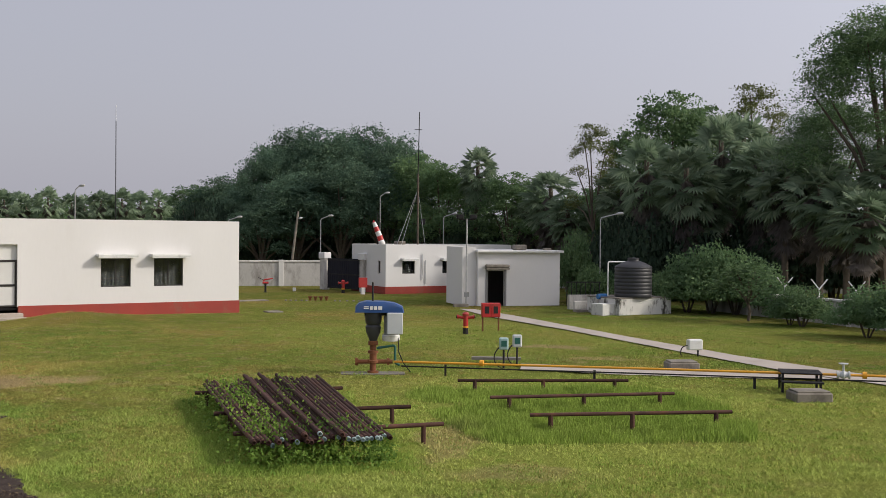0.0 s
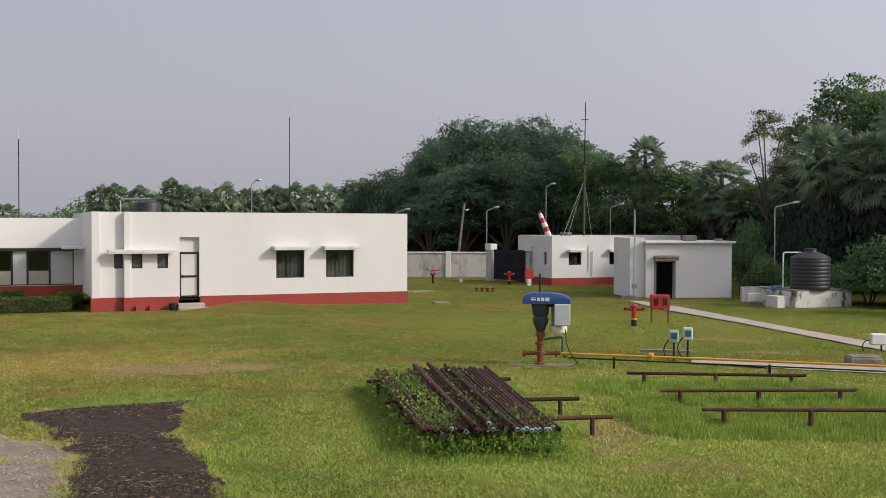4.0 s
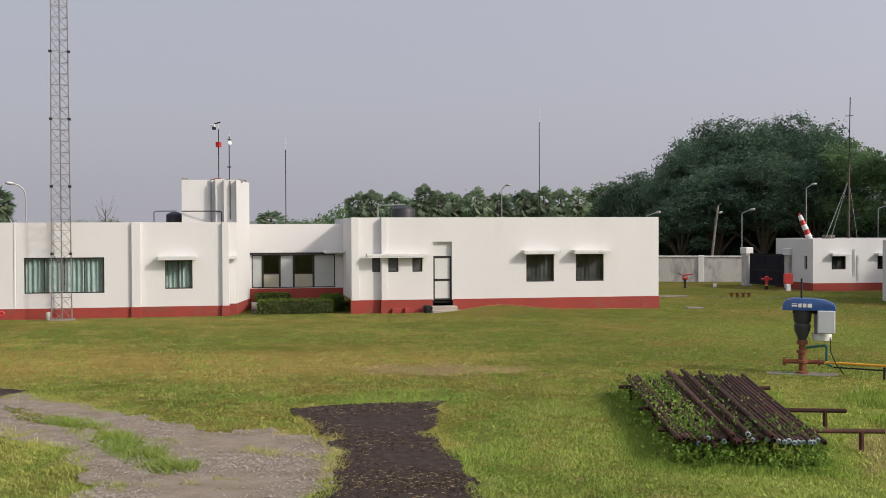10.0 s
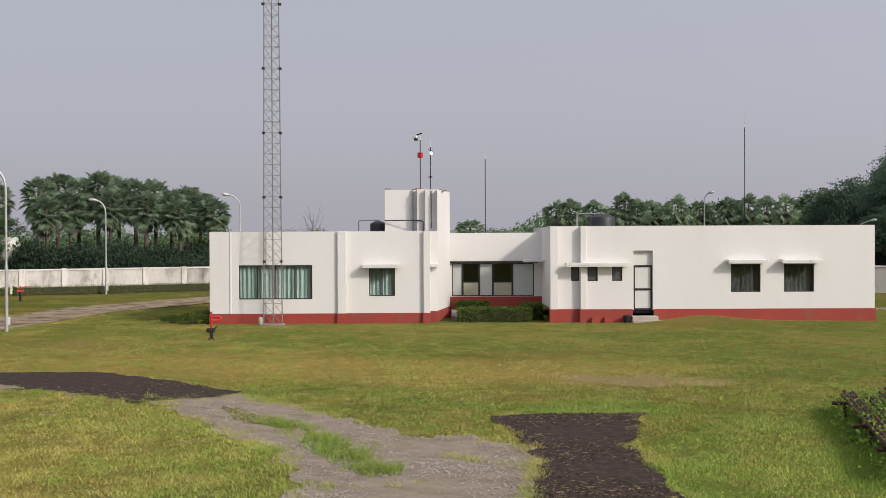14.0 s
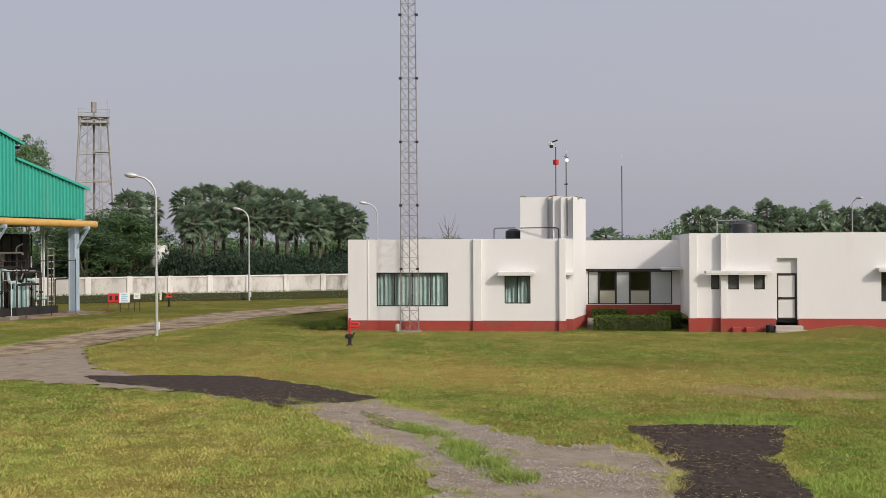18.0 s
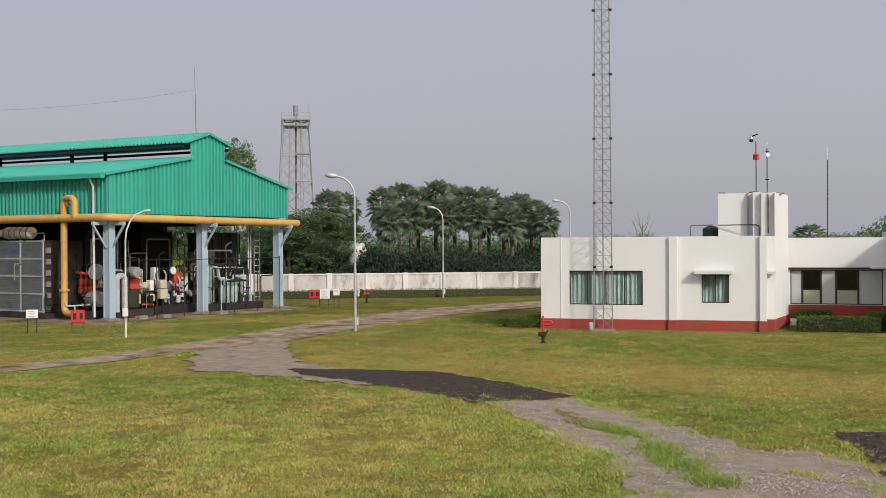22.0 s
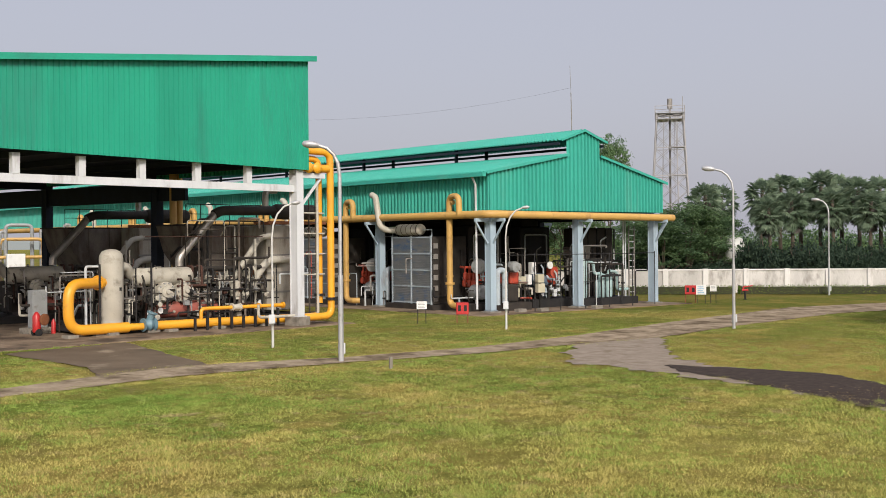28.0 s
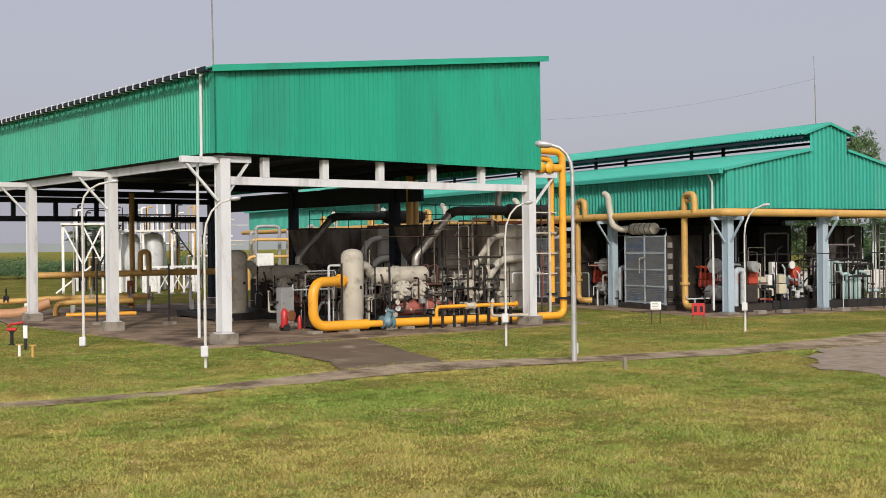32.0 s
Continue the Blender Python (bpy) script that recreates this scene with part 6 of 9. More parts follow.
part("plinth", Mesh().box(-0.9, 0.9, -0.3, 0.3, -0.1, 0.004), CONCRETE, well)
part("vent_line", Mesh().tube([(0.1, 0, 0.7), (0.62, 0, 0.78), (0.62, 0, 0.28), (0.75, 0, 0.22)], 0.035, 8, 0.08), GREENPIPE, well, "sea-green vent pipe", True)

# flow line
line = thing("flow_line", pose(-1.9, 30.93, 0), "long yellow flow line with a dark return pipe", "pipeline")
part("yellow_pipe", Mesh().tube([(0.55, 0, 0.32), (4, -0.9, 0.36), (8, -1.9, 0.4), (13.2, -3.3, 0.44), (20, -5.0, 0.44)], 0.032, 10), YELLOW, line, "", True)
part("return_pipe", Mesh().tube([(0.75, 0, 0.2), (4, -0.95, 0.24), (8, -2.0, 0.28), (13.2, -3.4, 0.32), (20, -5.1, 0.32)], 0.02, 8), BLACK, line, "", True)
for k, x, y in ((0, 3.0, -0.62), (1, 12.6, -3.1), (2, 13.9, -3.5)):
    part("flange", Mesh().tube([(x - 0.05, y + 0.013, 0.35 + 0.007 * x), (x + 0.05, y - 0.013, 0.35 + 0.007 * x)], 0.09, 12), YELLOW, line, "", True)
for x, y in ((2, -0.4), (6, -1.4), (10, -2.45), (15, -3.8)):
    part("support", Mesh().box(x - 0.03, x + 0.03, y - 0.04, y + 0.02, -0.1, 0.3), BLACK, line)
for x, y in ((12.1, -3.0), (14.4, -3.65)):
    v = part("gate_valve", Mesh().lathe([(0.1, -0.16), (0.1, -0.12), (0.06, -0.1), (0.11, 0.0), (0.06, 0.1), (0.1, 0.12), (0.1, 0.16)], 12, (x, y, 0.43), (0.97, -0.25, 0)).tube([(x, y, 0.43), (x, y, 0.72)], 0.03, 8), PALEGREY, line, "pale grey gate valve", True)
    part("hand_wheel", Mesh().lathe([(0.08, 0.7), (0.12, 0.71), (0.12, 0.73), (0.02, 0.74)], 12, (x, y, 0)), PALEGREY, v)


def transmitter(x, y, h, w, lab, colour):
    t = thing("instrument_post", pose(x, y, 0), lab, "instrument", "instruments by the pipeline")
    part("post", Mesh().tube([(0, 0, -0.05), (0, 0, h)], 0.03, 8), BLACK, t)
    b = part("housing", Mesh().box(-w / 2, w / 2, -0.1, 0.1, h - 0.02, h + w * 1.25, bevel=0.03), colour, t)
    part("dial", Mesh().box(-w * 0.3, w * 0.3, -0.112, -0.1, h + w * 0.3, h + w * 0.95), GREENPIPE, b)
    part("cable_loop", Mesh().tube([(-w / 2, 0, h + 0.05), (-w / 2 - 0.12, 0, h - 0.1), (-w / 2 - 0.16, 0, h - 0.3), (-w / 2 - 0.06, 0, h - 0.5), (0.02, 0, h - 0.62)], 0.018, 6, 0.1), BLACK, t, "", True)
    return t


transmitter(1.82, 32.4, 0.55, 0.27, "pale green instrument head with a looped cable on post", MINT)
transmitter(2.25, 32.9, 0.58, 0.28, "pale grey instrument box with a looped cable on post", PALEGREY)
tr_ = thing("cable_tray", pose(0.9, 33.5, 0, 0, 0, -3), "short low dark cable tray in the grass", "cable tray")
part("tray", Mesh().box(0, 1.5, 0, 0.25, 0.1, 0.18), MIDGREY, tr_)
jb = thing("junction_box", pose(8.3, 36.0, 0, 0, 0, 8), "white junction box on a short post with looped cable", "junction box")
part("box", Mesh().box(-0.26, 0.22, -0.13, 0.13, 0.2, 0.55, bevel=0.03), WHITEPAINT, jb)
part("post", Mesh().tube([(0.1, 0, -0.05), (0.1, 0, 0.2)], 0.03, 8), BLACK, jb)
part("cable_loop", Mesh().tube([(-0.26, 0, 0.35), (-0.45, 0, 0.3), (-0.5, 0, 0.1), (-0.45, 0, 0)], 0.018, 6, 0.1), BLACK, jb)
for x, y, a in ((7.1, 32.55, 4), (8.87, 26.55, 4)):
    t = thing("concrete_block", pose(x, y, 0, 0, 0, a), "low square concrete block with a chamfered cover", "block", "concrete blocks")
    part("body", Mesh().box(-0.45, 0.45, -0.35, 0.35, -0.1, 0.2, bevel=0.03), CONCRETE, t)
    part("cover", Mesh().box(-0.4, 0.4, -0.3, 0.3, 0.2, 0.24, bevel=0.01), CONCRETE, t)
so = thing("step_over", pose(9.15, 28.1, 0, 0, 0, -12), "small black steel step-over platform across the pipeline", "platform")
for k in range(6):
    part("deck_slat", Mesh().box(-0.5, 0.5, -0.45 + k * 0.155, -0.33 + k * 0.155, 0.47, 0.5), BLACK, so)
for x in (-0.46, 0.46):
    for y in (-0.41, 0.41):
        part("leg", Mesh().box(x - 0.03, x + 0.03, y - 0.03, y + 0.03, -0.05, 0.47), BLACK, so)
    part("rail", Mesh().box(x - 0.02, x + 0.02, -0.4, 0.4, 0.25, 0.29), BLACK, so)
part("step", Mesh().box(-0.5, 0.5, -0.75, -0.47, 0.27, 0.31), BLACK, so)


def hydrant(x, y, ang=0, label="red fire hydrant with two side outlets"):
    t = thing("fire_hydrant", pose(x, y, 0, 0, 0, ang), label, "hydrant", "fire hydrants")
    part("base", Mesh().lathe([(0.11, -0.05), (0.11, 0.3), (0.09, 0.32)], 12), BLACK, t)
    part("band", Mesh().lathe([(0.113, 0.22), (0.113, 0.3)], 12), YELLOW, t)
    part("barrel", Mesh().lathe([(0.1, 0.3), (0.1, 0.7), (0.14, 0.72), (0.14, 0.78), (0.08, 0.84), (0.03, 0.86)], 14), RED, t, "", True)
    for s in (-1, 1):
        part("outlet", Mesh().tube([(s * 0.08, 0, 0.62), (s * 0.3, 0, 0.66)], 0.06, 10).tube([(s * 0.28, 0, 0.66), (s * 0.34, 0, 0.66)], 0.085, 10), RED, t, "", True)
        part("cap", Mesh().tube([(s * 0.34, 0, 0.66), (s * 0.38, 0, 0.67)], 0.06, 8), BLACK, t)
    return t


hydrant(0.93, 43.5)
hydrant(-6.6, 72.6, 20)


def hose_box(x, y, ang, h=0.55, s=1.0, label="red steel hose cabinet on two legs with small windows"):
    t = thing("hose_cabinet", pose(x, y, 0, 0, 0, ang), label, "cabinet", "hose cabinets")
    part("body", Mesh().box(-0.38 * s, 0.38 * s, -0.15, 0.15, h, h + 0.58, bevel=0.02), RED, t)
    part("door", Mesh().box(-0.36 * s, -0.01, -0.17, -0.15, h + 0.03, h + 0.55), RED, t)
    part("door", Mesh().box(0.01, 0.36 * s, -0.17, -0.15, h + 0.03, h + 0.55), RED, t)
    for a in (-0.27, 0.09):
        part("pane", Mesh().box(a * s, (a + 0.18) * s, -0.178, -0.17, h + 0.16, h + 0.45), BLACK, t)
    for a in (-0.33, 0.33):
        part("leg", Mesh().box(a * s - 0.025, a * s + 0.025, -0.05, 0.05, -0.05, h), RUST_ORANGE, t)
    return t


hose_box(1.98, 44.9, 8)
hose_box(-49.81, 20.51, 70, 0.42, 0.8)
hose_box(-59.65, 40.43, 56, 0.5, 0.95)


def monitor(x, y, ang, label="fire monitor with red barrel on a black riser", hooked=False):
    t = thing("fire_monitor", pose(x, y, 0, 0, 0, ang), label, "fire monitor", "fire monitors")
    k = 0.6 if hooked else 1.0
    part("riser", Mesh().lathe([(0.14, -0.05), (0.14, 0.02), (0.07, 0.03), (0.07, 0.5 * k), (0.12, 0.51 * k), (0.12, 0.56 * k), (0.06, 0.57 * k), (0.06, 0.66 * k)], 12), BLACK, t, "", True)
    if not hooked:
        part("swivel", Mesh().tube([(-0.2, 0, 0.62), (0.2, 0, 0.62)], 0.07, 10), RED, t)
    if hooked:
        part("barrel", Mesh().tube([(0, 0, 0.4), (0, 0, 1.08)], 0.045, 10).tube([(0, 0, 0.88), (0.32, 0, 0.88), (0.4, 0, 0.8), (0.32, 0, 0.73), (0.03, 0, 0.73)], 0.042, 10, 0.06), RED, t, "", True)
        part("valve_body", Mesh().box(-0.2, 0.14, -0.1, 0.1, 0.26, 0.44, bevel=0.05).tube([(0.1, 0, 0.36), (0.2, 0, 0.5)], 0.03, 6), BLACK, t)
        return t
    part("barrel", Mesh().tube([(-0.15, 0, 0.72), (-0.05, 0, 0.84), (0.2, 0, 0.86), (0.5, 0, 0.92)], 0.055, 10, r2=0.04), RED, t, "", True)
    part("lever", Mesh().tube([(-0.1, 0, 0.8), (-0.5, 0, 0.98)], 0.02, 6), BLACK, t)
    return t


monitor(-11.77, 72.7, 10)
monitor(-30.6, 31.7, 40, "fire monitor with a hooked red barrel by the office corner", True)
monitor(-60.84, 45.55, 60)
mo = monitor(-47.6, -10.3, 80)
sb = thing("valve_stand", pose(-44.9, -9.2, 0, 0, 0, 80), "slim white and black marker stand by the monitor", "stand")
part("plate", Mesh().box(-0.08, 0.08, -0.03, 0.03, 0.45, 0.95), WHITEPAINT, sb)
part("post", Mesh().box(-0.05, 0.05, -0.03, 0.03, -0.05, 0.45), BLACK, sb)
for x, y, m_ in ((-41.9, -8.33, BUFF), (-42.4, -8.9, WHITEPAINT)):
    t = thing("service_tap", pose(x, y, 0, 0, 0, 75), "short weathered stub pipe with a tap", "tap", "service taps")
    part("stub", Mesh().tube([(0, 0, -0.05), (0, 0, 0.4)], 0.05, 8), m_, t)
    part("handle", Mesh().tube([(-0.14, 0, 0.42), (0.14, 0, 0.42)], 0.025, 6), BUFF, t)
mk = thing("marker_post", pose(-32.75, 11.04, 0), "short weathered grey marker post on the verge", "post")
part("post", Mesh().box(-0.05, 0.05, -0.05, 0.05, -0.1, 0.36, bevel=0.01), CONCRETE, mk)
mk = thing("marker_post", pose(-10.1, 74.5, 0), "low white survey marker near the gate", "post")
part("post", Mesh().box(-0.1, 0.1, -0.1, 0.1, -0.1, 0.22, bevel=0.01), WHITEPAINT, mk)


def notice(x, y, ang, w, h, z, colour, label):
    t = thing("notice_board", pose(x, y, 0, 0, 0, ang), label, "sign", "notice boards")
    part("board", Mesh().box(-w / 2, w / 2, -0.02, 0.02, z, z + h), WHITEPAINT, t)
    for a in (-w * 0.4, w * 0.4):
        part("leg", Mesh().box(a - 0.02, a + 0.02, -0.015, 0.015, -0.05, z), BLACK, t)
    for i in range(4):
        part("text_bar", Mesh().box(-w * 0.36, w * (0.3 - 0.1 * (i % 2)), -0.026, -0.02, z + h * (0.15 + 0.2 * i), z + h * (0.22 + 0.2 * i)), colour, t)
    return t


notice(-50.42, 18.61, 70, 0.5, 0.38, 0.7, GREY, "small white notice on thin black legs")
notice(-58.3, 40.3, 56, 0.62, 0.62, 0.55, mat("sky_blue_print", (0.12, 0.35, 0.6), None, 2, 0.6), "white notice board with pale blue print on legs")
notice(-58.0, 41.0, 56, 0.4, 0.4, 0.75, GREY, "small white notice on thin black legs")
pots = [(-7.75 + i * 0.32, 64.0 + 0.03 * i) for i in range(4)]
for x, y in pots:
    t = thing("flower_pot", pose(x, y, 0), "small terracotta bowl on the lawn", "pot", "flower pots")
    part("bowl", Mesh().lathe([(0.06, 0), (0.08, 0.14), (0.15, 0.24), (0.13, 0.24), (0.05, 0.16)], 12), RUST_ORANGE, t, "", True)
for i in range(16):
    x = -9.2 + i * 0.33 + rk.uniform(-0.08, 0.08)
    if -7.9 < x < -6.6:
        continue
    t = thing("edging_stone", pose(x, 63.7 + rk.uniform(-0.1, 0.1), 0, 0, 0, rk.uniform(0, 90)), "small whitewashed edging stone", "stone", "edging stones")
    part("stone", Mesh().box(-0.06, 0.06, -0.05, 0.05, -0.03, 0.06, bevel=0.02), CONCRETE, t)
for x, y, sx in ((-11.0, 63.2, 0.9), (-8.4, 54.4, 0.4)):
    t = thing("drain_cover", pose(x, y, 0, 0, 0, 30), "flat worn concrete drain cover", "drain cover", "drain covers")
    part("slab", Mesh().box(-sx, sx, -0.35, 0.35, -0.1, 0.05, bevel=0.02), CONCRETE, t)

# round the tank and the pump room
pm = thing("water_pump", pose(8.1, 55.6, 0.7, 0, 0, 20), "small blue electric water pump", "pump")
BLUEMOTOR = mat("bright_blue_motor", (0.03, 0.18, 0.45), None, 2, 0.4)
part("motor", Mesh().tube([(-0.25, 0, 0.15), (0.25, 0, 0.15)], 0.14, 14), BLUEMOTOR, pm, "", True)
part("foot", Mesh().box(-0.2, 0.2, -0.1, 0.1, 0, 0.05), BLACK, pm)
part("stand", Mesh().box(-0.3, 0.3, -0.2, 0.2, -0.75, 0), OLDWALL, pm)
wp = thing("tank_pipe", pose(8.35, 55.3, 0), "white plastic pipe rising to the tank", "pipe")
part("pipe", Mesh().tube([(0, 0, 0.9), (0, 0, 2.62), (0.9, 0.2, 2.62)], 0.035, 8, 0.1), WHITEPAINT, wp, "", True)
lw = thing("low_wall", pose(6.9, 57.2, 0, 0, 0, 15), "low stained concrete kerbs and steps by the tank", "wall")
part("kerb", Mesh().box(0, 1.6, 0, 0.25, -0.1, 0.5, bevel=0.02).box(0.2, 1.9, 1.2, 1.5, -0.1, 0.75), OLDWALL, lw)
part("slab", Mesh().box(-0.3, 1.0, -1.0, -0.5, -0.1, 0.12, bevel=0.02), CONCRETE, lw)
fe = thing("bar_fence", pose(6.9, 60.9, 0, 0, 0, 10), "short dark bar fence beside the pump room", "fence")
part("top_rail", Mesh().box(0, 2.0, -0.03, 0.03, 1.3, 1.36), BLACK, fe)
bar = part("bar", Mesh().box(0, 0.04, -0.02, 0.02, 0, 1.3), BLACK, fe)
for i in range(1, 8):
    share(bar, Matrix.Translation((i * 0.27, 0, 0)))
fl = thing("floodlight_post", pose(1.3, 59.7, 0, 0, 0, 5), "slim post with two floodlights and a switch box", "floodlight")
part("post", Mesh().tube([(0, 0, -0.1), (0, 0, 4.8)], 0.045, 8), GALV, fl)
part("crossarm", Mesh().box(-0.45, 0.45, -0.03, 0.03, 4.72, 4.78), BLACK, fl)
for a in (-0.38, 0.35):
    part("floodlight", Mesh().box(a - 0.18, a + 0.18, -0.16, 0.1, 4.78, 5.02, bevel=0.03), BLACK, fl)
part("switch_box", Mesh().box(-0.14, 0.14, -0.16, -0.04, 0.55, 0.8, bevel=0.01), GREY, fl)
ds = thing("doorstep_block", pose(0.9, 59.6, 0, 0, 0, 8), "pale worn concrete block beside the wall", "block")
part("block", Mesh().box(-0.3, 0.5, -0.2, 0.2, -0.1, 0.16, bevel=0.02), CONCRETE, ds)

# windsock and mast on the gatehouse roof, lamps beyond the wall
ws = thing("windsock", pose(-4.4, 73.6, 0), "limp red and white windsock on a thin pole", "windsock")
part("pole", Mesh().tube([(0, 0, 0), (0, 0, 5.35)], 0.03, 6), BLACK, ws)
sock = [(-0.28, 4.85, 0.02), (-0.24, 4.7, 0.12), (-0.12, 4.4, 0.16), (0.0, 4.1, 0.18), (0.14, 3.8, 0.19), (0.24, 3.5, 0.2), (0.36, 3.2, 0.2)]
for i in range(6):
    (x0, z0, r0), (x1, z1, r1) = sock[i], sock[i + 1]
    part("band", Mesh().tube([(x0, -0.1, z0), (x1, -0.1, z1)], r0, 10, r2=r1), RED if i % 2 == 0 else WHITEPAINT, ws, "", True)
gm = thing("guyed_mast", pose(-1.72, 74.28, 3.4), "thin guyed radio mast on the gatehouse roof", "mast")
part("pole", Mesh().tube([(0, 0, -0.3), (0, 0, 4.6)], 0.07, 6), BARK, gm)
part("pole_top", Mesh().tube([(0, 0, 4.6), (0.06, 0, 8.8)], 0.03, 6), BLACK, gm)
for i in range(9):
    part("rung", Mesh().box(-0.14, 0.14, -0.02, 0.02, 0.6 + i * 0.5, 0.64 + i * 0.5), BLACK, gm)
for a, b in ((-1.4, -0.2), (-1.1, 0.4), (0.5, 0.8)):
    part("guy_rope", Mesh().tube([(0, 0, 3.6), (a, b, -0.2)], 0.018, 4), STEEL_WHITE, gm)
part("crossarm", Mesh().box(-0.25, 0.25, -0.02, 0.02, 7.6, 7.64), BLACK, gm)
part("gutter_box", Mesh().box(0.2, 0.5, 0.6, 0.9, 1.2, 1.6), BLACK, gm)
for x, y, h, re, an in ((-5.2, 90.2, 7.3, 0.4, 0), (-9.6, 85.8, 5.3, 0.6, 0), (0.04, 88.3, 5.6, 0.7, 0), (9.15, 63.64, 5.2, 0.95, 0), (-25.6, 76.1, 7.1, 0.3, 0), (-16.3, 82.85, 5.1, 0.7, 0)):
    street_lamp(x, y, h, re, an, 0.05, False, "street lamp post beyond the buildings", None, 0, 0.75, True)
lp = thing("leaning_pole", pose(-12.3, 87.5, 0), "old leaning concrete pole with a small lamp", "pole")
part("pole", Mesh().tube([(0, 0, -0.2), (0.7, 0, 5.7)], 0.12, 8, r2=0.08), CONCRETE, lp)
part("lamp_head", Mesh().lathe([(0.05, 0), (0.1, 0.15), (0.02, 0.35)], 8, (0.75, 0, 5.1), (1, 0, 0.3)), STEEL_WHITE, lp)

# ---- on the office ----
O = lambda x, y, z: OFF @ Vector((x, y, z))
for x, y, z, r, h, lab in ((18.9, 4.2, 4.1, 0.62, 1.0, "ribbed black water tank on the office roof"), (7.6, 4.2, 3.95, 0.42, 0.85, "small black water tank on the office roof")):
    t = thing("roof_tank", pose(*O(x, y, z)), lab, "tank", "roof tanks")
    pr = [(0.02, 0), (r, 0)] + [q for i in range(5) for q in ((r, h * 0.17 * i + 0.04), (r * 0.96, h * 0.17 * i + 0.09))] + [(r * 0.95, h * 0.86), (r * 0.4, h), (0.02, h)]
    part("tank_body", Mesh().lathe(pr, 20), PLASTIC, t, "", True)
    part("pipe_frame", Mesh().tube([(-r - 0.8, 0, 0.0), (-r - 0.8, 0, h + 0.05), (0.1, 0, h + 0.05)], 0.03, 6, 0.1), GALV, t)


def roof_mast(x, y, z, h, label, steps=(0.0,), r=0.02):
    t = thing("antenna_mast", pose(*O(x, y, z)), label, "antenna", "antenna masts")
    part("pole", Mesh().tube([(0, 0, 0), (0, 0, h * 0.87)], r * 1.15, 6), BLACK, t)
    part("rod", Mesh().tube([(0, 0, h * 0.87), (0, 0, h)], r * 0.7, 6), STEEL_WHITE, t)
    part("base", Mesh().box(-0.12, 0.12, -0.12, 0.12, -0.05, 0.1), CONCRETE, t)
    return t


roof_mast(26.0, 4.0, 4.05, 6.2, "tall thin lightning rod on the office roof")
roof_mast(13.05, 5.6, 4.0, 4.6, "thin antenna rod behind the parapet")
roof_mast(16.4, 0.6, 4.2, 1.1, "short rod on the parapet", r=0.015)
cm = roof_mast(9.75, 3.0, 6.25, 2.9, "mast with surveillance cameras on the tower")
part("camera_arm", Mesh().beam((-0.3, 0, 2.75), (0.1, 0, 2.85), 0.05), BLACK, cm)
part("camera", Mesh().box(-0.42, -0.18, -0.08, 0.08, 2.62, 2.76, bevel=0.02), WHITEPAINT, cm)
part("camera", Mesh().lathe([(0.09, 0), (0.1, 0.1), (0.03, 0.16)], 10, (-0.25, 0, 2.5)), BLACK, cm)
part("alarm_box", Mesh().box(-0.1, 0.1, -0.1, 0.1, 1.65, 1.9), RED, cm)
am = roof_mast(10.25, 3.0, 6.25, 2.5, "mast with a small dish on the tower")
part("dish", Mesh().lathe([(0.02, 0), (0.06, 0.02), (0.1, 0.06), (0.09, 0.07)], 12, (0.05, -0.05, 1.85), (0.8, -0.5, 0.1)), WHITEPAINT, am)
part("aerial", Mesh().beam((-0.12, 0, 2.05), (0.12, 0, 2.0), 0.03).beam((-0.1, 0, 0.7), (0.1, 0, 0.7), 0.05), BLACK, am)
ad = thing("rubble_heap", pose(*O(9.7, 2.7, 6.24)), "brown debris heaped at the mast foot", "debris")
part("heap", Mesh().lathe([(0.45, 0), (0.35, 0.08), (0.15, 0.14), (0.02, 0.16)], 12), RUST_ORANGE, ad)
for x in (17.9, 18.5):
    t = thing("meter_box", OFF @ Matrix.Translation((x, -0.12, 0)), "low red-painted box against the plinth", "box", "meter boxes")
    part("body", Mesh().box(-0.2, 0.2, -0.12, 0.09, -0.05, 0.22, bevel=0.02), RED_PLINTH, t)
t = thing("rubbish_bin", OFF @ Matrix.Translation((19.35, -0.35, 0)), "small dark bin near the door", "bin")
part("body", Mesh().lathe([(0.17, 0), (0.2, 0.3), (0.16, 0.34), (0.02, 0.36)], 12), BLACK, t)
t = thing("courtyard_step", OFF @ Matrix.Translation((11.35, 2.6, 0)), "pale concrete steps into the courtyard", "steps")
part("step", Mesh().box(-0.1, 0.4, -1.2, 1.0, -0.05, 0.2, bevel=0.02), CONCRETE, t)
part("step", Mesh().box(-0.1, 0.2, -0.6, 1.0, 0.2, 0.38, bevel=0.02), CONCRETE, t)
t = thing("insulator_drum", pose(-33.6, 38.0, 0), "small pale drum at the mast foot", "drum")
part("drum", Mesh().lathe([(0.1, 0), (0.13, 0.1), (0.13, 0.3), (0.08, 0.36)], 12), BEIGE, t, "", True)

# ---- machines in the sheds ----
S1_ = lambda a, b, z=0.03: Matrix.Translation(F1 @ Vector((a, b, z))) @ pose(0, 0, 0, 0, 0, 115)
S2_ = lambda a, b, z=0.025: Matrix.Translation(F2 @ Vector((a, b, z))) @ pose(0, 0, 0, 0, 0, 106)


def drum(mesh, x0, x1, y, z, r, n=18):
    """A lying cylinder with domed ends."""
    L = x1 - x0
    return mesh.lathe([(r * 0.02, 0), (r * 0.6, 0.04), (r * 0.9, 0.12), (r, 0.25), (r, L - 0.25), (r * 0.9, L - 0.12), (r * 0.6, L - 0.04), (r * 0.02, L)], n, (x0, y, z), (1, 0, 0))


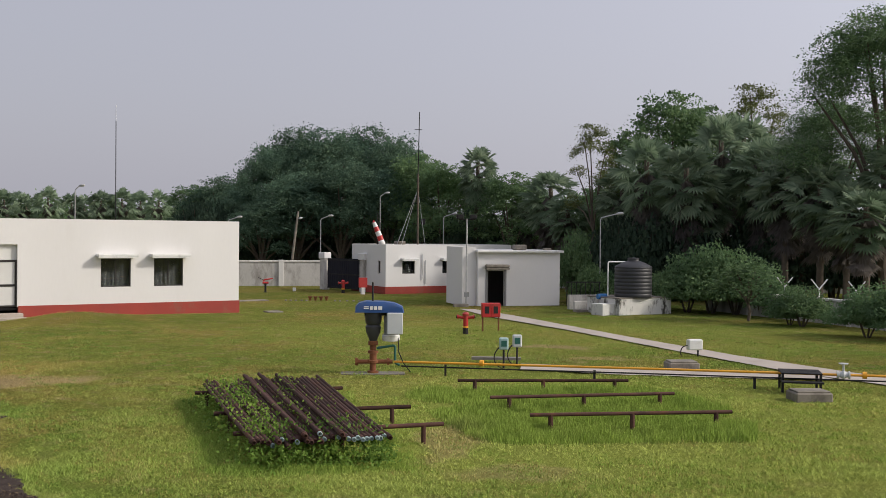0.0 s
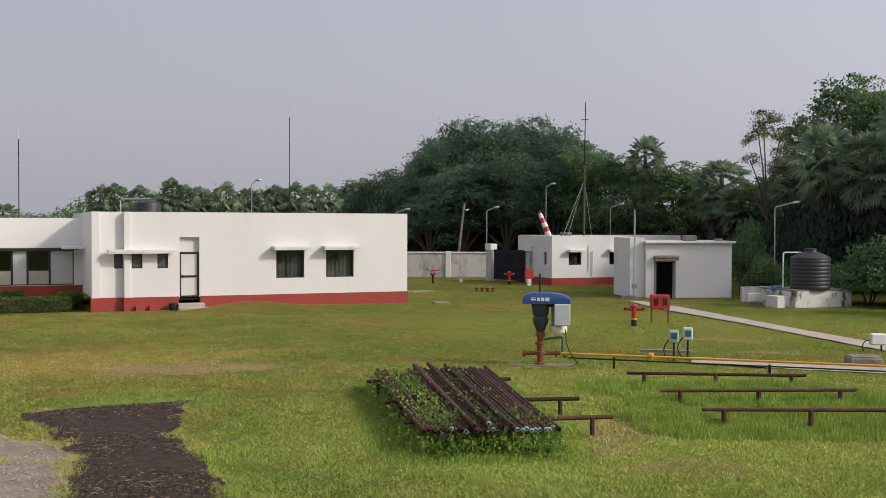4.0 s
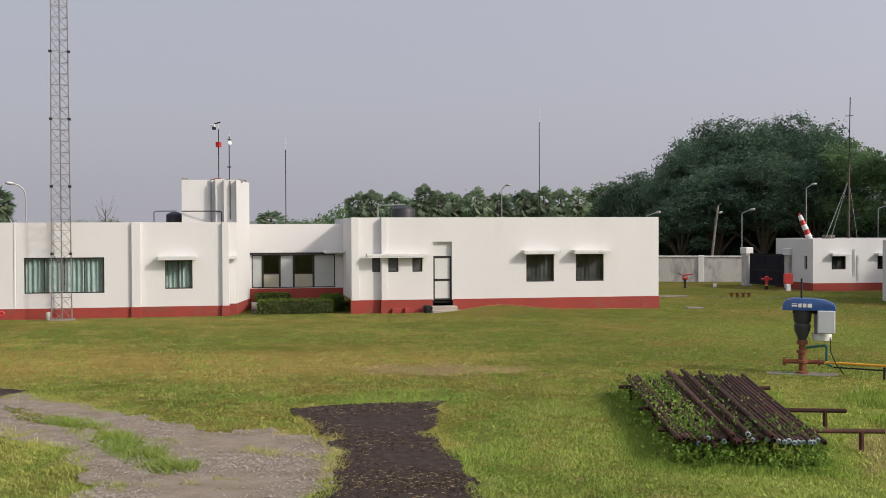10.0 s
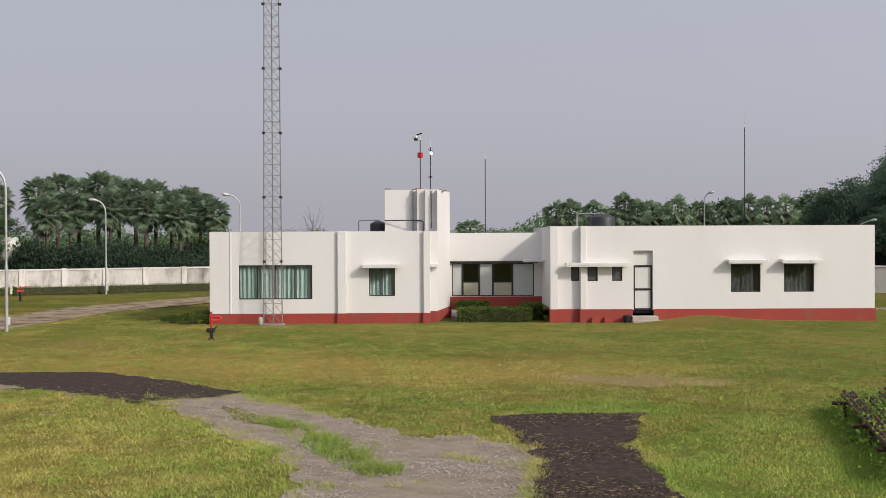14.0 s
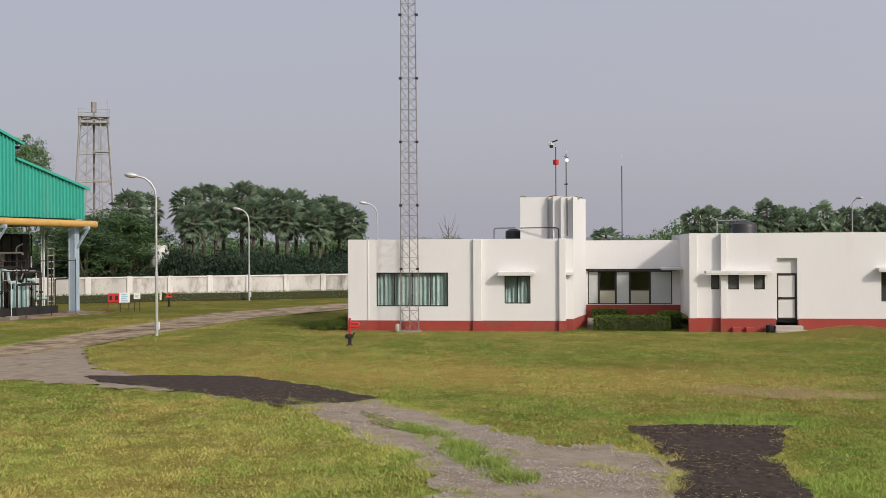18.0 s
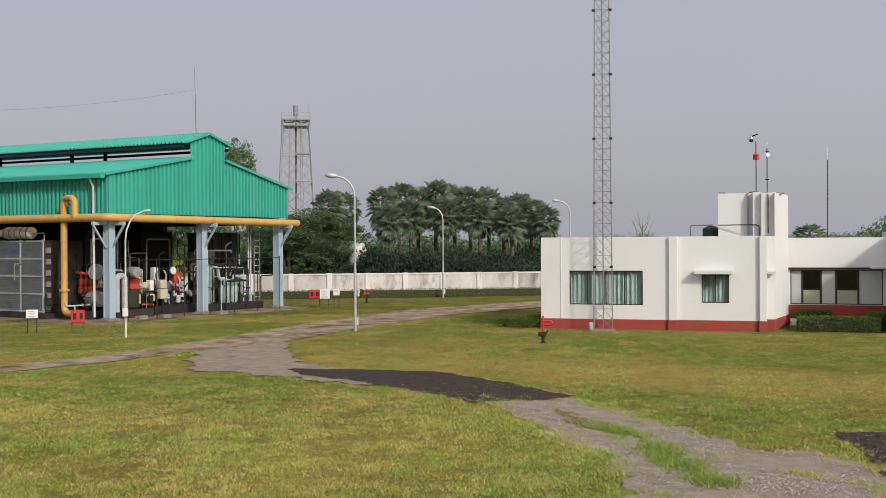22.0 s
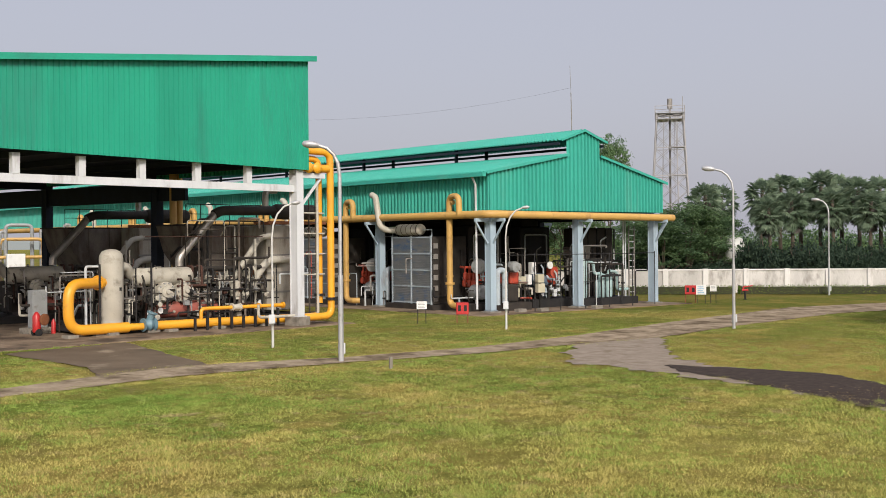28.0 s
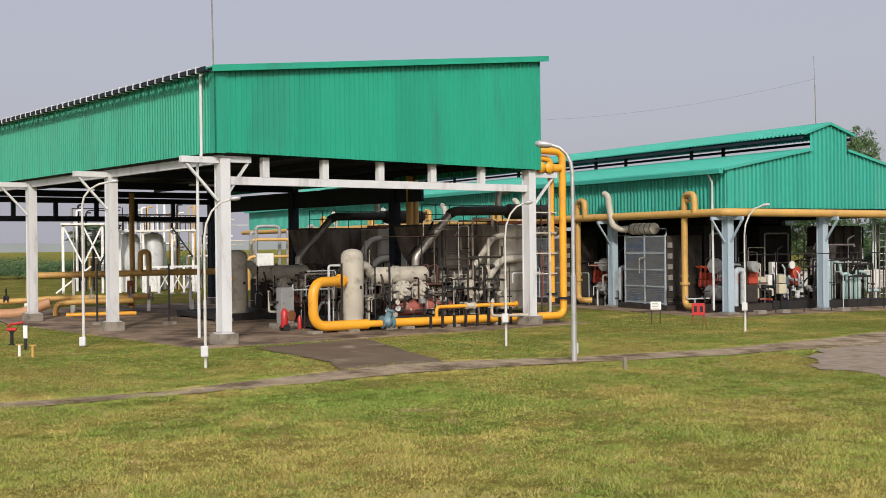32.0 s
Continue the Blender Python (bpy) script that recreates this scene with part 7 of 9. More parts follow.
def flange(mesh, p, axis, r, t=0.06):
    p, a = Vector(p), Vector(axis).normalized()
    return mesh.tube([p - a * t, p + a * t], r, 14)


unit = thing("gas_compressor", S1_(8, 3), "skid-mounted gas compressor with beige vessel, cylinders and engine", "compressor", "gas compressors")
part("skid", Mesh().box(-1.6, 11.2, -0.7, -0.5, 0, 0.38).box(-1.6, 11.2, 4.6, 4.8, 0, 0.38).box(-1.5, 11.1, -0.5, 4.6, 0.1, 0.36), BLACK, unit, "black steel skid")
part("scrubber", Mesh().lathe([(0.6, 0.38), (0.6, 0.42), (0.5, 0.44), (0.5, 0.7), (0.53, 0.75), (0.53, 3.35), (0.5, 3.5), (0.4, 3.65), (0.2, 3.74), (0.02, 3.76)], 24), BEIGE, unit, "tall pale beige scrubber vessel", True)
part("nozzle", flange(Mesh().tube([(-0.4, -0.1, 2.28), (-0.85, -0.3, 2.28)], 0.22, 14), (-0.8, -0.28, 2.28), (-1, -0.4, 0), 0.33), YELLOW, unit, "", True)
part("name_plate", Mesh().box(0.1, 0.2, -0.54, -0.52, 1.9, 2.05), BLACK, unit)
part("elbow_duct", Mesh().tube([(0.45, 0.1, 2.95), (0.95, 0.3, 2.95), (1.25, 0.5, 2.5), (1.7, 0.5, 2.45)], 0.22, 14, 0.3), BEIGE, unit, "", True)
part("discharge_bottle", drum(Mesh(), 1.35, 4.5, 0.5, 2.45, 0.42), BEIGE, unit, "lying pale beige pulsation bottle", True)
part("suction_bottle", drum(Mesh(), 2.4, 5.85, 0.4, 0.88, 0.38), mat("faded_red_primer", (0.36, 0.10, 0.075), (0.27, 0.085, 0.065), 1.5, 0.6, stain=(0.3, 0.2, 0.16), stain_scale=2), unit, "faded red suction bottle", True)
part("bottle_base", Mesh().box(1.8, 6.2, 0.0, 0.8, 0.36, 0.52), SOOT, unit)
for x in (2.75, 3.78):
    c = part("cylinder", Mesh().lathe([(0.3, -0.4), (0.4, 0.0), (0.4, 0.85), (0.46, 0.87), (0.46, 1.0), (0.3, 1.02), (0.27, 1.12), (0.12, 1.14), (0.1, 1.22), (0.02, 1.23)], 20, (x, 0.9, 1.75), (0, -1, 0)), BEIGE, unit, "round compressor cylinder with bolted cover", True)
    for k in range(10):
        a = k * math.pi / 5
        part("bolt", Mesh().box(x + 0.4 * math.cos(a) - 0.03, x + 0.4 * math.cos(a) + 0.03, -0.16, -0.09, 1.75 + 0.4 * math.sin(a) - 0.03, 1.75 + 0.4 * math.sin(a) + 0.03), GREY, c)
    part("neck", Mesh().tube([(x, 0.4, 2.0), (x, 0.45, 2.2)], 0.2, 12), BEIGE, unit)
    part("neck", Mesh().tube([(x, 0.4, 1.15), (x, 0.4, 1.45)], 0.2, 12), BEIGE, unit)
    part("valve_cap", Mesh().box(x - 0.3, x + 0.3, -0.1, 0.1, 2.05, 2.15).box(x - 0.3, x + 0.3, -0.1, 0.1, 1.3, 1.38), BEIGE, unit)
part("crankcase", Mesh().box(2.0, 5.2, 1.5, 2.9, 0.4, 2.1, bevel=0.1), SOOT, unit)
part("engine_block", Mesh().box(5.3, 9.2, 1.2, 2.8, 0.4, 2.0, bevel=0.1), SOOT, unit)
ER = random.Random(21)
for i in range(6):
    x = 5.2 + i * 0.55
    h = part("cylinder_head", Mesh().box(x, x + 0.42, 0.75, 1.25, 2.0, 2.38, bevel=0.06), BEIGE, unit)
    part("rocker_cover", Mesh().box(x + 0.06, x + 0.36, 0.8, 1.2, 2.38, 2.55, bevel=0.06), GREY, h)
    part("exhaust_port", Mesh().tube([(x + 0.2, 0.8, 2.2), (x + 0.2, 0.55, 2.3), (x + 0.2, 0.5, 2.62)], 0.08, 8, 0.1), RUST_ORANGE if i % 2 else BEIGE, unit, "", True)
part("exhaust_manifold", Mesh().tube([(5.0, 0.5, 2.75), (8.6, 0.5, 2.75)], 0.13, 10), SOOT, unit, "", True)
part("intake_manifold", Mesh().tube([(5.1, 0.9, 1.6), (8.8, 0.9, 1.6)], 0.12, 10), BEIGE, unit, "", True)
part("flywheel_guard", Mesh().lathe([(0.75, 0), (0.8, 0.05), (0.8, 0.4), (0.75, 0.45)], 20, (4.85, 1.9, 1.3), (1, 0, 0)), MIDGREY, unit, "", True)
part("filter", Mesh().lathe([(0.25, 0), (0.27, 0.05), (0.27, 0.7), (0.2, 0.75)], 14, (6.6, -0.1, 1.4)), BEIGE, unit, "", True)
cols = [BEIGE, BLACK, STEELPIPE, SOOT, GREY, BLACK, SOOT, RUST]
for i in range(120):
    x, y, z = ER.uniform(0.9, 8.9), ER.uniform(-0.45, 0.35), ER.uniform(0.5, 2.2)
    L = ER.uniform(0.3, 1.2)
    d = ER.choice([(1, 0, 0), (0, 0, 1), (0, 0, 1), (0, 1, 0)])
    e = ER.choice([(0, 1, 0), (0, 0.5, 1), (1, 0, 0)])
    q = [x + d[0] * L, y + d[1] * L * 0.5, min(z + d[2] * L, 2.9)]
    s = [q[0] + e[0] * 0.4, q[1] + e[1] * 0.4, min(q[2] + e[2] * 0.3, 2.95)]
    part("pipe", Mesh().tube([(x, y, z), q, s], ER.choice([0.022, 0.03, 0.045, 0.06]), 6, 0.1), ER.choice(cols), unit, "", True)
for i in range(44):
    x, y, z = ER.uniform(1.0, 8.6), ER.uniform(-0.4, 0.2), ER.uniform(0.55, 2.0)
    k = ER.uniform(0.06, 0.16)
    if i % 2:
        part("fitting", Mesh().box(x - k, x + k, y - k, y + k, z - k, z + k, bevel=0.02), ER.choice(cols), unit)
    else:
        part("gauge", Mesh().lathe([(k * 0.9, 0), (k, 0.02), (k, 0.07), (k * 0.85, 0.08)], 12, (x, y - 0.1, z), (0, -1, 0)), ER.choice([WHITEPAINT, BLACK, BEIGE]), unit)
for x in (0.9, 4.7, 7.2, 8.8):
    part("stanchion", Mesh().tube([(x, -0.55, 0.38), (x, -0.55, 2.9)], 0.035, 6), BLACK, unit)
part("exhaust_pipe", Mesh().tube([(4.1, 0.9, 2.9), (4.1, 0.9, 3.3), (6.2, 0.9, 5.45)], 0.2, 14, 0.2), STEELPIPE, unit, "bright steel exhaust pipe", True)
part("flue", Mesh().tube([(6.1, 0.9, 5.4), (6.5, 0.9, 5.6), (9.9, 0.9, 5.65)], 0.24, 14, 0.3), SOOT, unit, "sooty flue", True)
part("silencer", drum(Mesh(), 9.7, 12.6, 0.9, 5.6, 0.4), SOOT, unit, "sooty silencer", True)
part("chimney", Mesh().tube([(9.4, 1.1, 5.7), (9.4, 1.1, 6.7), (10.1, 1.1, 6.72)], 0.17, 12, 0.3), STEELPIPE, unit, "", True)
part("silencer_frame", Mesh().box(9.0, 12.8, 0.3, 0.4, 4.95, 5.1).box(9.0, 12.8, 1.5, 1.6, 4.95, 5.1), RUST_ORANGE, unit)
hop = Mesh().add([(6.0, 2.9, 4.9), (11.4, 2.9, 4.9), (11.4, 2.9, 0.6), (9.2, 2.9, 1.1), (7.4, 2.9, 2.2), (6.4, 2.9, 3.6), (6.0, 6, 4.9), (11.4, 6, 4.9), (11.4, 6, 0.6), (9.2, 6, 1.1), (7.4, 6, 2.2), (6.4, 6, 3.6)],
                 [(5, 4, 3, 2, 1, 0), (6, 7, 8, 9, 10, 11), (0, 1, 7, 6), (1, 2, 8, 7), (2, 3, 9, 8), (3, 4, 10, 9), (4, 5, 11, 10), (5, 0, 6, 11)])
cool = part("cooler_plenum", hop, RUSTGREY, unit, "rusty grey cooler plenum of welded plates")
for x in (7.3, 8.6, 9.9):
    part("seam", Mesh().box(x - 0.03, x + 0.03, 2.84, 2.9, 2.4 if x < 8 else 1.5, 4.9), RUSTGREY, cool)
part("seam", Mesh().box(6.3, 11.4, 2.84, 2.9, 3.55, 3.62), RUSTGREY, cool)
part("cooler_end", Mesh().box(9.3, 11.3, 0.9, 2.86, 0.5, 4.9, bevel=0.03), mat("rust_streaked_beige_plate", (0.40, 0.37, 0.31), (0.29, 0.26, 0.215), 1.2, 0.65, bump=0.15, stain=(0.13, 0.075, 0.045), stain_scale=1.4, stain_at=(0.5, 0.7), streak=4), unit, "beige cooler casing streaked with rust")
for z in (1.4, 2.4, 3.3, 4.2):
    part("rib", Mesh().box(9.25, 11.35, 0.84, 0.9, z, z + 0.1), MIDGREY, unit)
part("duct", Mesh().tube([(9.4, 0.7, 4.35), (8.7, 0.7, 4.25), (6.7, 0.3, 2.1)], 0.15, 12, 0.3), BEIGE, unit, "", True)
part("duct", Mesh().tube([(10.6, 0.65, 3.15), (9.2, 0.65, 3.1), (8.5, 0.5, 2.5), (7.0, 0.2, 0.9)], 0.2, 12, 0.4), BEIGE, unit, "", True)
part("vent_pipe", Mesh().tube([(8.05, 0.2, 0.5), (8.05, 0.2, 4.2)], 0.07, 8), BEIGE, unit)
part("handrail", Mesh().tube([(9.2, -0.3, 1.9), (9.2, -0.3, 2.4), (11.2, -0.3, 2.4)], 0.05, 8, 0.1), PALEGREY, unit, "", True)
part("walkway", Mesh().box(5.8, 11.4, 3.2, 5.8, 4.9, 4.98), BLACK, unit)
for i in range(7):
    part("baluster", Mesh().tube([(6 + i * 0.88, 3.2, 4.98), (6 + i * 0.88, 3.2, 6.0)], 0.025, 5), BLACK, unit)
part("guard_rail", Mesh().tube([(6, 3.2, 6.0), (11.3, 3.2, 6.0)], 0.025, 5).tube([(6, 3.2, 5.5), (11.3, 3.2, 5.5)], 0.02, 5), BLACK, unit)
copy_thing(unit, S1_(8, 13.3))

# yellow gas header before the first machine
hdr = thing("gas_header", S1_(8, 3), "bright yellow gas header pipe with elbows and risers", "pipe")
part("suction_loop", Mesh().tube([(-0.8, -0.3, 2.28), (-2.55, -0.95, 2.28), (-2.55, -0.95, 0.3), (0.2, -1.05, 0.3)], 0.23, 16, 0.7), YELLOW, hdr, "", True)
part("header", Mesh().tube([(0.2, -1.05, 0.3), (0.9, -1.1, 0.3)], 0.16, 14).tube([(1.5, -1.1, 0.3), (5, -1.5, 0.3), (9.0, -2.6, 0.32), (9.6, -2.8, 0.35)], 0.2, 16), YELLOW, hdr, "", True)
part("valve_body", Mesh().lathe([(0.3, -0.3), (0.3, -0.24), (0.2, -0.2), (0.3, 0.0), (0.2, 0.2), (0.3, 0.24), (0.3, 0.3)], 16, (1.2, -1.1, 0.36), (1, 0, 0)).lathe([(0.16, 0), (0.16, 0.4), (0.24, 0.42), (0.24, 0.5), (0.05, 0.52)], 12, (1.2, -1.1, 0.45), (0.3, -0.2, 1)), mat("blue_grey_valve", (0.14, 0.24, 0.29), (0.1, 0.17, 0.2), 3, 0.5), hdr, "blue-grey valve", True)
for x in (-2.5, -0.6, 2.2, 4.6, 7.0):
    part("saddle", Mesh().box(x - 0.25, x + 0.25, -1.05 - 0.12 * max(x, 0) - 0.25, -0.8 - 0.12 * max(x, 0) + 0.1, -0.05, 0.12, bevel=0.02), CONCRETE, hdr)
by = thing("bypass_line", S1_(11.6, 1.6), "small yellow bypass line with valves", "pipe")
part("pipe", Mesh().tube([(4.4, -0.6, 0.95), (0.4, 0, 0.95), (0.0, 0, 0.95), (0, 0, 0.3), (0.8, 0.0, 0.2)], 0.09, 10, 0.2), YELLOW, by, "", True)
part("valve", flange(flange(Mesh().tube([(1.6, -0.18, 0.95), (2.0, -0.24, 0.95)], 0.14, 10), (1.6, -0.18, 0.95), (1, 0, 0), 0.19, 0.03), (2.0, -0.24, 0.95), (1, 0, 0), 0.19, 0.03), BEIGE, by)
part("flange", flange(flange(Mesh(), (3.0, -0.39, 0.95), (1, 0, 0), 0.15, 0.04), (4.3, -0.58, 0.95), (1, 0, 0), 0.15, 0.05), YELLOW, by)
for i in range(8):
    t = thing("bollard", S1_(10.8 + i * 0.62, 1.0 - 0.06 * i), "short black steel support post under the pipe", "post", "pipe posts")
    part("post", Mesh().box(-0.05, 0.05, -0.05, 0.05, -0.03, 0.85 if i % 2 else 0.6), BLACK, t)
rs = thing("riser_pipes", S1_(17.7, 0.1), "pair of tall yellow riser pipes beside the column", "pipe")
part("riser", Mesh().tube([(-1.6, -0.2, 0.35), (0.25, -0.1, 0.35), (0.25, -0.1, 8.45), (-2.0, 0.2, 8.5)], 0.18, 14, 0.45), YELLOW, rs, "", True)
part("riser", Mesh().tube([(-0.2, 0.25, 1.0), (-0.2, 0.25, 8.1), (-2.0, 0.5, 8.15)], 0.16, 14, 0.4), YELLOW, rs, "", True)
part("manifold", Mesh().tube([(-1.9, -0.1, 7.62), (0.1, -0.1, 7.62)], 0.2, 14), YELLOW, rs, "", True)
for x in (-1.3, -0.75):
    part("cap", Mesh().lathe([(0.26, 0), (0.28, 0.06), (0.2, 0.16), (0.02, 0.2)], 14, (x, -0.28, 7.62), (0, -1, 0)), YELLOW, rs, "", True)
part("flange", flange(Mesh(), (0.25, -0.1, 1.2), (0, 0, 1), 0.28), BLACK, rs)
part("flange", flange(Mesh(), (-0.2, 0.25, 1.4), (0, 0, 1), 0.26), BLACK, rs)
part("drain", Mesh().tube([(-4.2, -0.1, 1.1), (-4.2, -0.1, 0.5), (-0.6, -0.1, 0.45), (-0.6, -0.1, 6.8)], 0.07, 8, 0.2), BEIGE, rs, "", True)
for z in (2.4, 3.4, 4.4, 5.4):
    part("clamp", Mesh().box(-1.6, -0.1, -0.05, 0.05, z, z + 0.06), BEIGE, rs)
part("ladder", Mesh().beam((1.0, 2.5, 0.1), (1.0, 2.5, 6.2), 0.06).beam((1.45, 2.5, 0.1), (1.45, 2.5, 6.2), 0.06), RUSTGREY, rs)
for i in range(14):
    part("rung", Mesh().beam((1.0, 2.5, 0.4 + i * 0.42), (1.45, 2.5, 0.4 + i * 0.42), 0.035), RUSTGREY, rs)
rs2 = thing("riser_pipes", S1_(15.9, 9.2), "rusty orange riser in the shade of the shed", "pipe")
part("riser", Mesh().tube([(0, 0, 0), (0, 0, 7.7)], 0.2, 12).tube([(0.4, 0, 0), (0.4, 0, 7.7)], 0.16, 12), BUFF, rs2, "", True)
rs3 = thing("riser_pipes", S1_(9.6, 29.5), "rusty orange riser pipe at the back of the shed", "pipe")
part("riser", Mesh().tube([(0, 0, 0), (0, 0, 7.5)], 0.17, 12), BUFF, rs3, "", True)

ex = thing("extinguisher_trolley", S1_(5.35, 4.4), "wheeled red fire extinguisher with coiled hose", "extinguisher")
part("cylinder", Mesh().lathe([(0.16, 0.15), (0.18, 0.2), (0.18, 0.85), (0.1, 0.98), (0.04, 1.05)], 14), RED, ex, "", True)
part("hose", Mesh().lathe([(0.2, 0), (0.26, 0.02), (0.26, 0.08), (0.2, 0.1)], 16, (0.25, -0.15, 0.7), (0.3, -1, 0)), RUST_ORANGE, ex)
for y in (-0.2, 0.2):
    part("wheel", Mesh().lathe([(0.16, -0.03), (0.17, 0), (0.16, 0.03)], 14, (0, y, 0.14), (0, 1, 0)), BLACK, ex)
ex2 = thing("fire_extinguisher", S1_(6.5, 5.0), "small red fire extinguisher on the floor", "extinguisher")
part("cylinder", Mesh().lathe([(0.1, 0), (0.1, 0.5), (0.05, 0.6), (0.03, 0.66)], 12), RED, ex2, "", True)
pc = thing("control_cabinet", S1_(6.2, 5.6), "pale grey control cabinet beside the compressor", "cabinet")
part("body", Mesh().box(-0.3, 0.4, 0, 0.5, 0.25, 1.95, bevel=0.02), GREY, pc)
part("door", Mesh().box(-0.26, 0.06, -0.02, 0, 0.3, 1.9), GREY, pc)
part("plinth", Mesh().box(-0.6, 0.9, -0.2, 0.7, 0, 0.25), CONCRETE, pc)
for a, b in ((1.2, 15.0), (6.9, 2.2), (6.9, 12.5), (9.3, 2.0), (3.8, 12.5)):
    t = thing("cable_post", S1_(a, b), "slim black cable support post", "post", "cable posts")
    part("post", Mesh().tube([(0, 0, 0), (0, 0, 3.1)], 0.05, 6), BLACK, t)
    part("foot", Mesh().box(-0.3, 0.3, -0.2, 0.2, -0.03, 0.15), CONCRETE, t)
ls = thing("conduit", S1_(9.0, 2.0), "thin dull red conduit between posts", "conduit")
part("conduit", Mesh().tube([(0, 0, 4.3), (6.5, 0, 4.3)], 0.025, 5), RUST, ls)

# shed 2: coolers, engines, risers in each bay
MESHP = mat("cooler_mesh", (0.27, 0.275, 0.28), (0.19, 0.20, 0.21), 1.2, 0.6, bump=0.3, fine=60, stain=(0.10, 0.17, 0.30), stain_scale=0.8, stain_at=(0.54, 0.68), streak=0.4)
STEEL_LB = mat("light_blue_grey_steel", (0.40, 0.46, 0.50), (0.33, 0.38, 0.42), 2, 0.5, stain=(0.25, 0.22, 0.2), stain_scale=2)
cooler = thing("gas_cooler", S2_(-0.35, 4.4), "tall gas cooler with dusty mesh panels in pale frames", "cooler", "gas coolers")
part("casing", Mesh().box(0.08, 2.6, 0.0, 4.2, 0.32, 4.3, bevel=0.03), SOOT, cooler)
part("base", Mesh().box(-0.2, 2.9, -0.3, 4.5, -0.02, 0.3), SOOT, cooler)
for i in range(2):
    for j in range(4):
        fins = Mesh().box(0.05, 0.08, 0.16 + i * 1.97, 2.06 + i * 1.97, 0.42 + j * 0.97, 1.34 + j * 0.97)
        for q in range(9):
            fins.box(0.0, 0.05, 0.16 + i * 1.97, 2.06 + i * 1.97, 0.45 + j * 0.97 + q * 0.1, 0.49 + j * 0.97 + q * 0.1)
        part("mesh_panel", fins, MESHP, cooler, "dusty blue-brown mesh panel")
for i in range(3):
    part("mullion", Mesh().box(-0.02, 0.06, 0.06 + i * 1.97, 0.16 + i * 1.97, 0.3, 4.35), STEEL_LB, cooler)
for j in range(5):
    part("transom", Mesh().box(-0.03, 0.05, 0.06, 4.1, 0.34 + j * 0.97, 0.42 + j * 0.97), STEEL_LB, cooler)
for k in range(6):
    part("side_flange", Mesh().box(0.1, 0.4, -0.08, 0.0, 0.5 + k * 0.62, 0.8 + k * 0.62), MIDGREY, cooler)
mf = part("muffler", drum(Mesh(), 0, 2.6, 0, 0, 0.34), BEIGE, cooler, "lagged beige muffler", True, pose(0.1, 1.0, 4.72, 0, 0, 90))
part("chimney", Mesh().tube([(0.1, 3.4, 4.72), (-0.55, 3.8, 4.72), (-0.95, 3.95, 4.95), (-0.95, 4.2, 5.9), (-0.95, 4.4, 6.75), (-0.95, 4.8, 6.9)], 0.19, 12, 0.2), BEIGE, cooler, "beige exhaust stack", True)
part("top_rail", Mesh().tube([(0.1, 0.1, 4.3), (0.1, 0.1, 4.7), (0.1, 4.1, 4.7), (0.1, 4.1, 4.3)], 0.03, 6), STEEL_LB, cooler)
loop = thing("riser_loop", S2_(-0.6, 2.6), "yellow riser pipe looping into the eaves header", "pipe", "riser loops")
part("riser", Mesh().tube([(0.3, -1.1, 0.35), (0.0, -0.9, 0.35), (0, 0, 0.35), (0, 0, 6.55), (-0.12, -1.05, 6.55), (-0.12, -1.05, 5.5)], 0.18, 14, 0.42), BUFF, loop, "", True)
part("riser", Mesh().tube([(0.25, 0.35, 0.4), (0.25, 0.35, 5.9), (0.05, 0.1, 6.3), (0.0, -0.4, 6.2)], 0.13, 12, 0.3), BUFF, loop, "", True)
part("flange", flange(Mesh(), (0, 0, 1.6), (0, 0, 1), 0.27), BUFF, loop)
part("flange", flange(Mesh(), (0.25, 0.35, 2.0), (0, 0, 1), 0.22), BUFF, loop)
ROT = pose(0, 0, 0, 0, 0, 90)
engine = thing("gas_engine", S2_(3.3, 1.0) @ ROT, "red-headed gas engine with grey crankcase and pipework", "engine", "gas engines")
part("bed", Mesh().box(-0.4, 4.5, -0.4, 2.4, -0.02, 0.45), SOOT, engine)
part("crankcase", Mesh().box(0, 4.0, 0.2, 1.8, 0.45, 1.5, bevel=0.1), SOOT, engine)
REDENG = mat("orange_red_engine_paint", (0.50, 0.07, 0.03), (0.36, 0.05, 0.03), 3, 0.5, stain=(0.12, 0.05, 0.04), stain_scale=3)
for i in range(5):
    part("cylinder_head", Mesh().box(0.1 + i * 0.75, 0.62 + i * 0.75, 0.1, 0.75, 1.5, 2.2, bevel=0.08).box(0.2 + i * 0.75, 0.5 + i * 0.75, 0.2, 0.6, 2.2, 2.45, bevel=0.06), REDENG, engine, "orange-red cylinder head")
part("manifold", Mesh().tube([(-0.2, 1.0, 2.4), (4.1, 1.0, 2.4)], 0.16, 10), SOOT, engine, "", True)
part("air_filter", Mesh().lathe([(0.3, 0), (0.32, 0.05), (0.32, 0.6), (0.28, 0.66)], 16, (-0.45, 0.8, 2.5), (1, 0, 0)), GREY, engine, "", True)
part("water_pipe", Mesh().tube([(-0.8, 2.0, 0.5), (-0.8, 2.0, 2.35), (-0.8, 2.55, 2.35), (-0.8, 2.55, 0.4)], 0.17, 12, 0.35), STEEL_LB, engine, "pale inverted-U water pipe", True)
EG = random.Random(8)
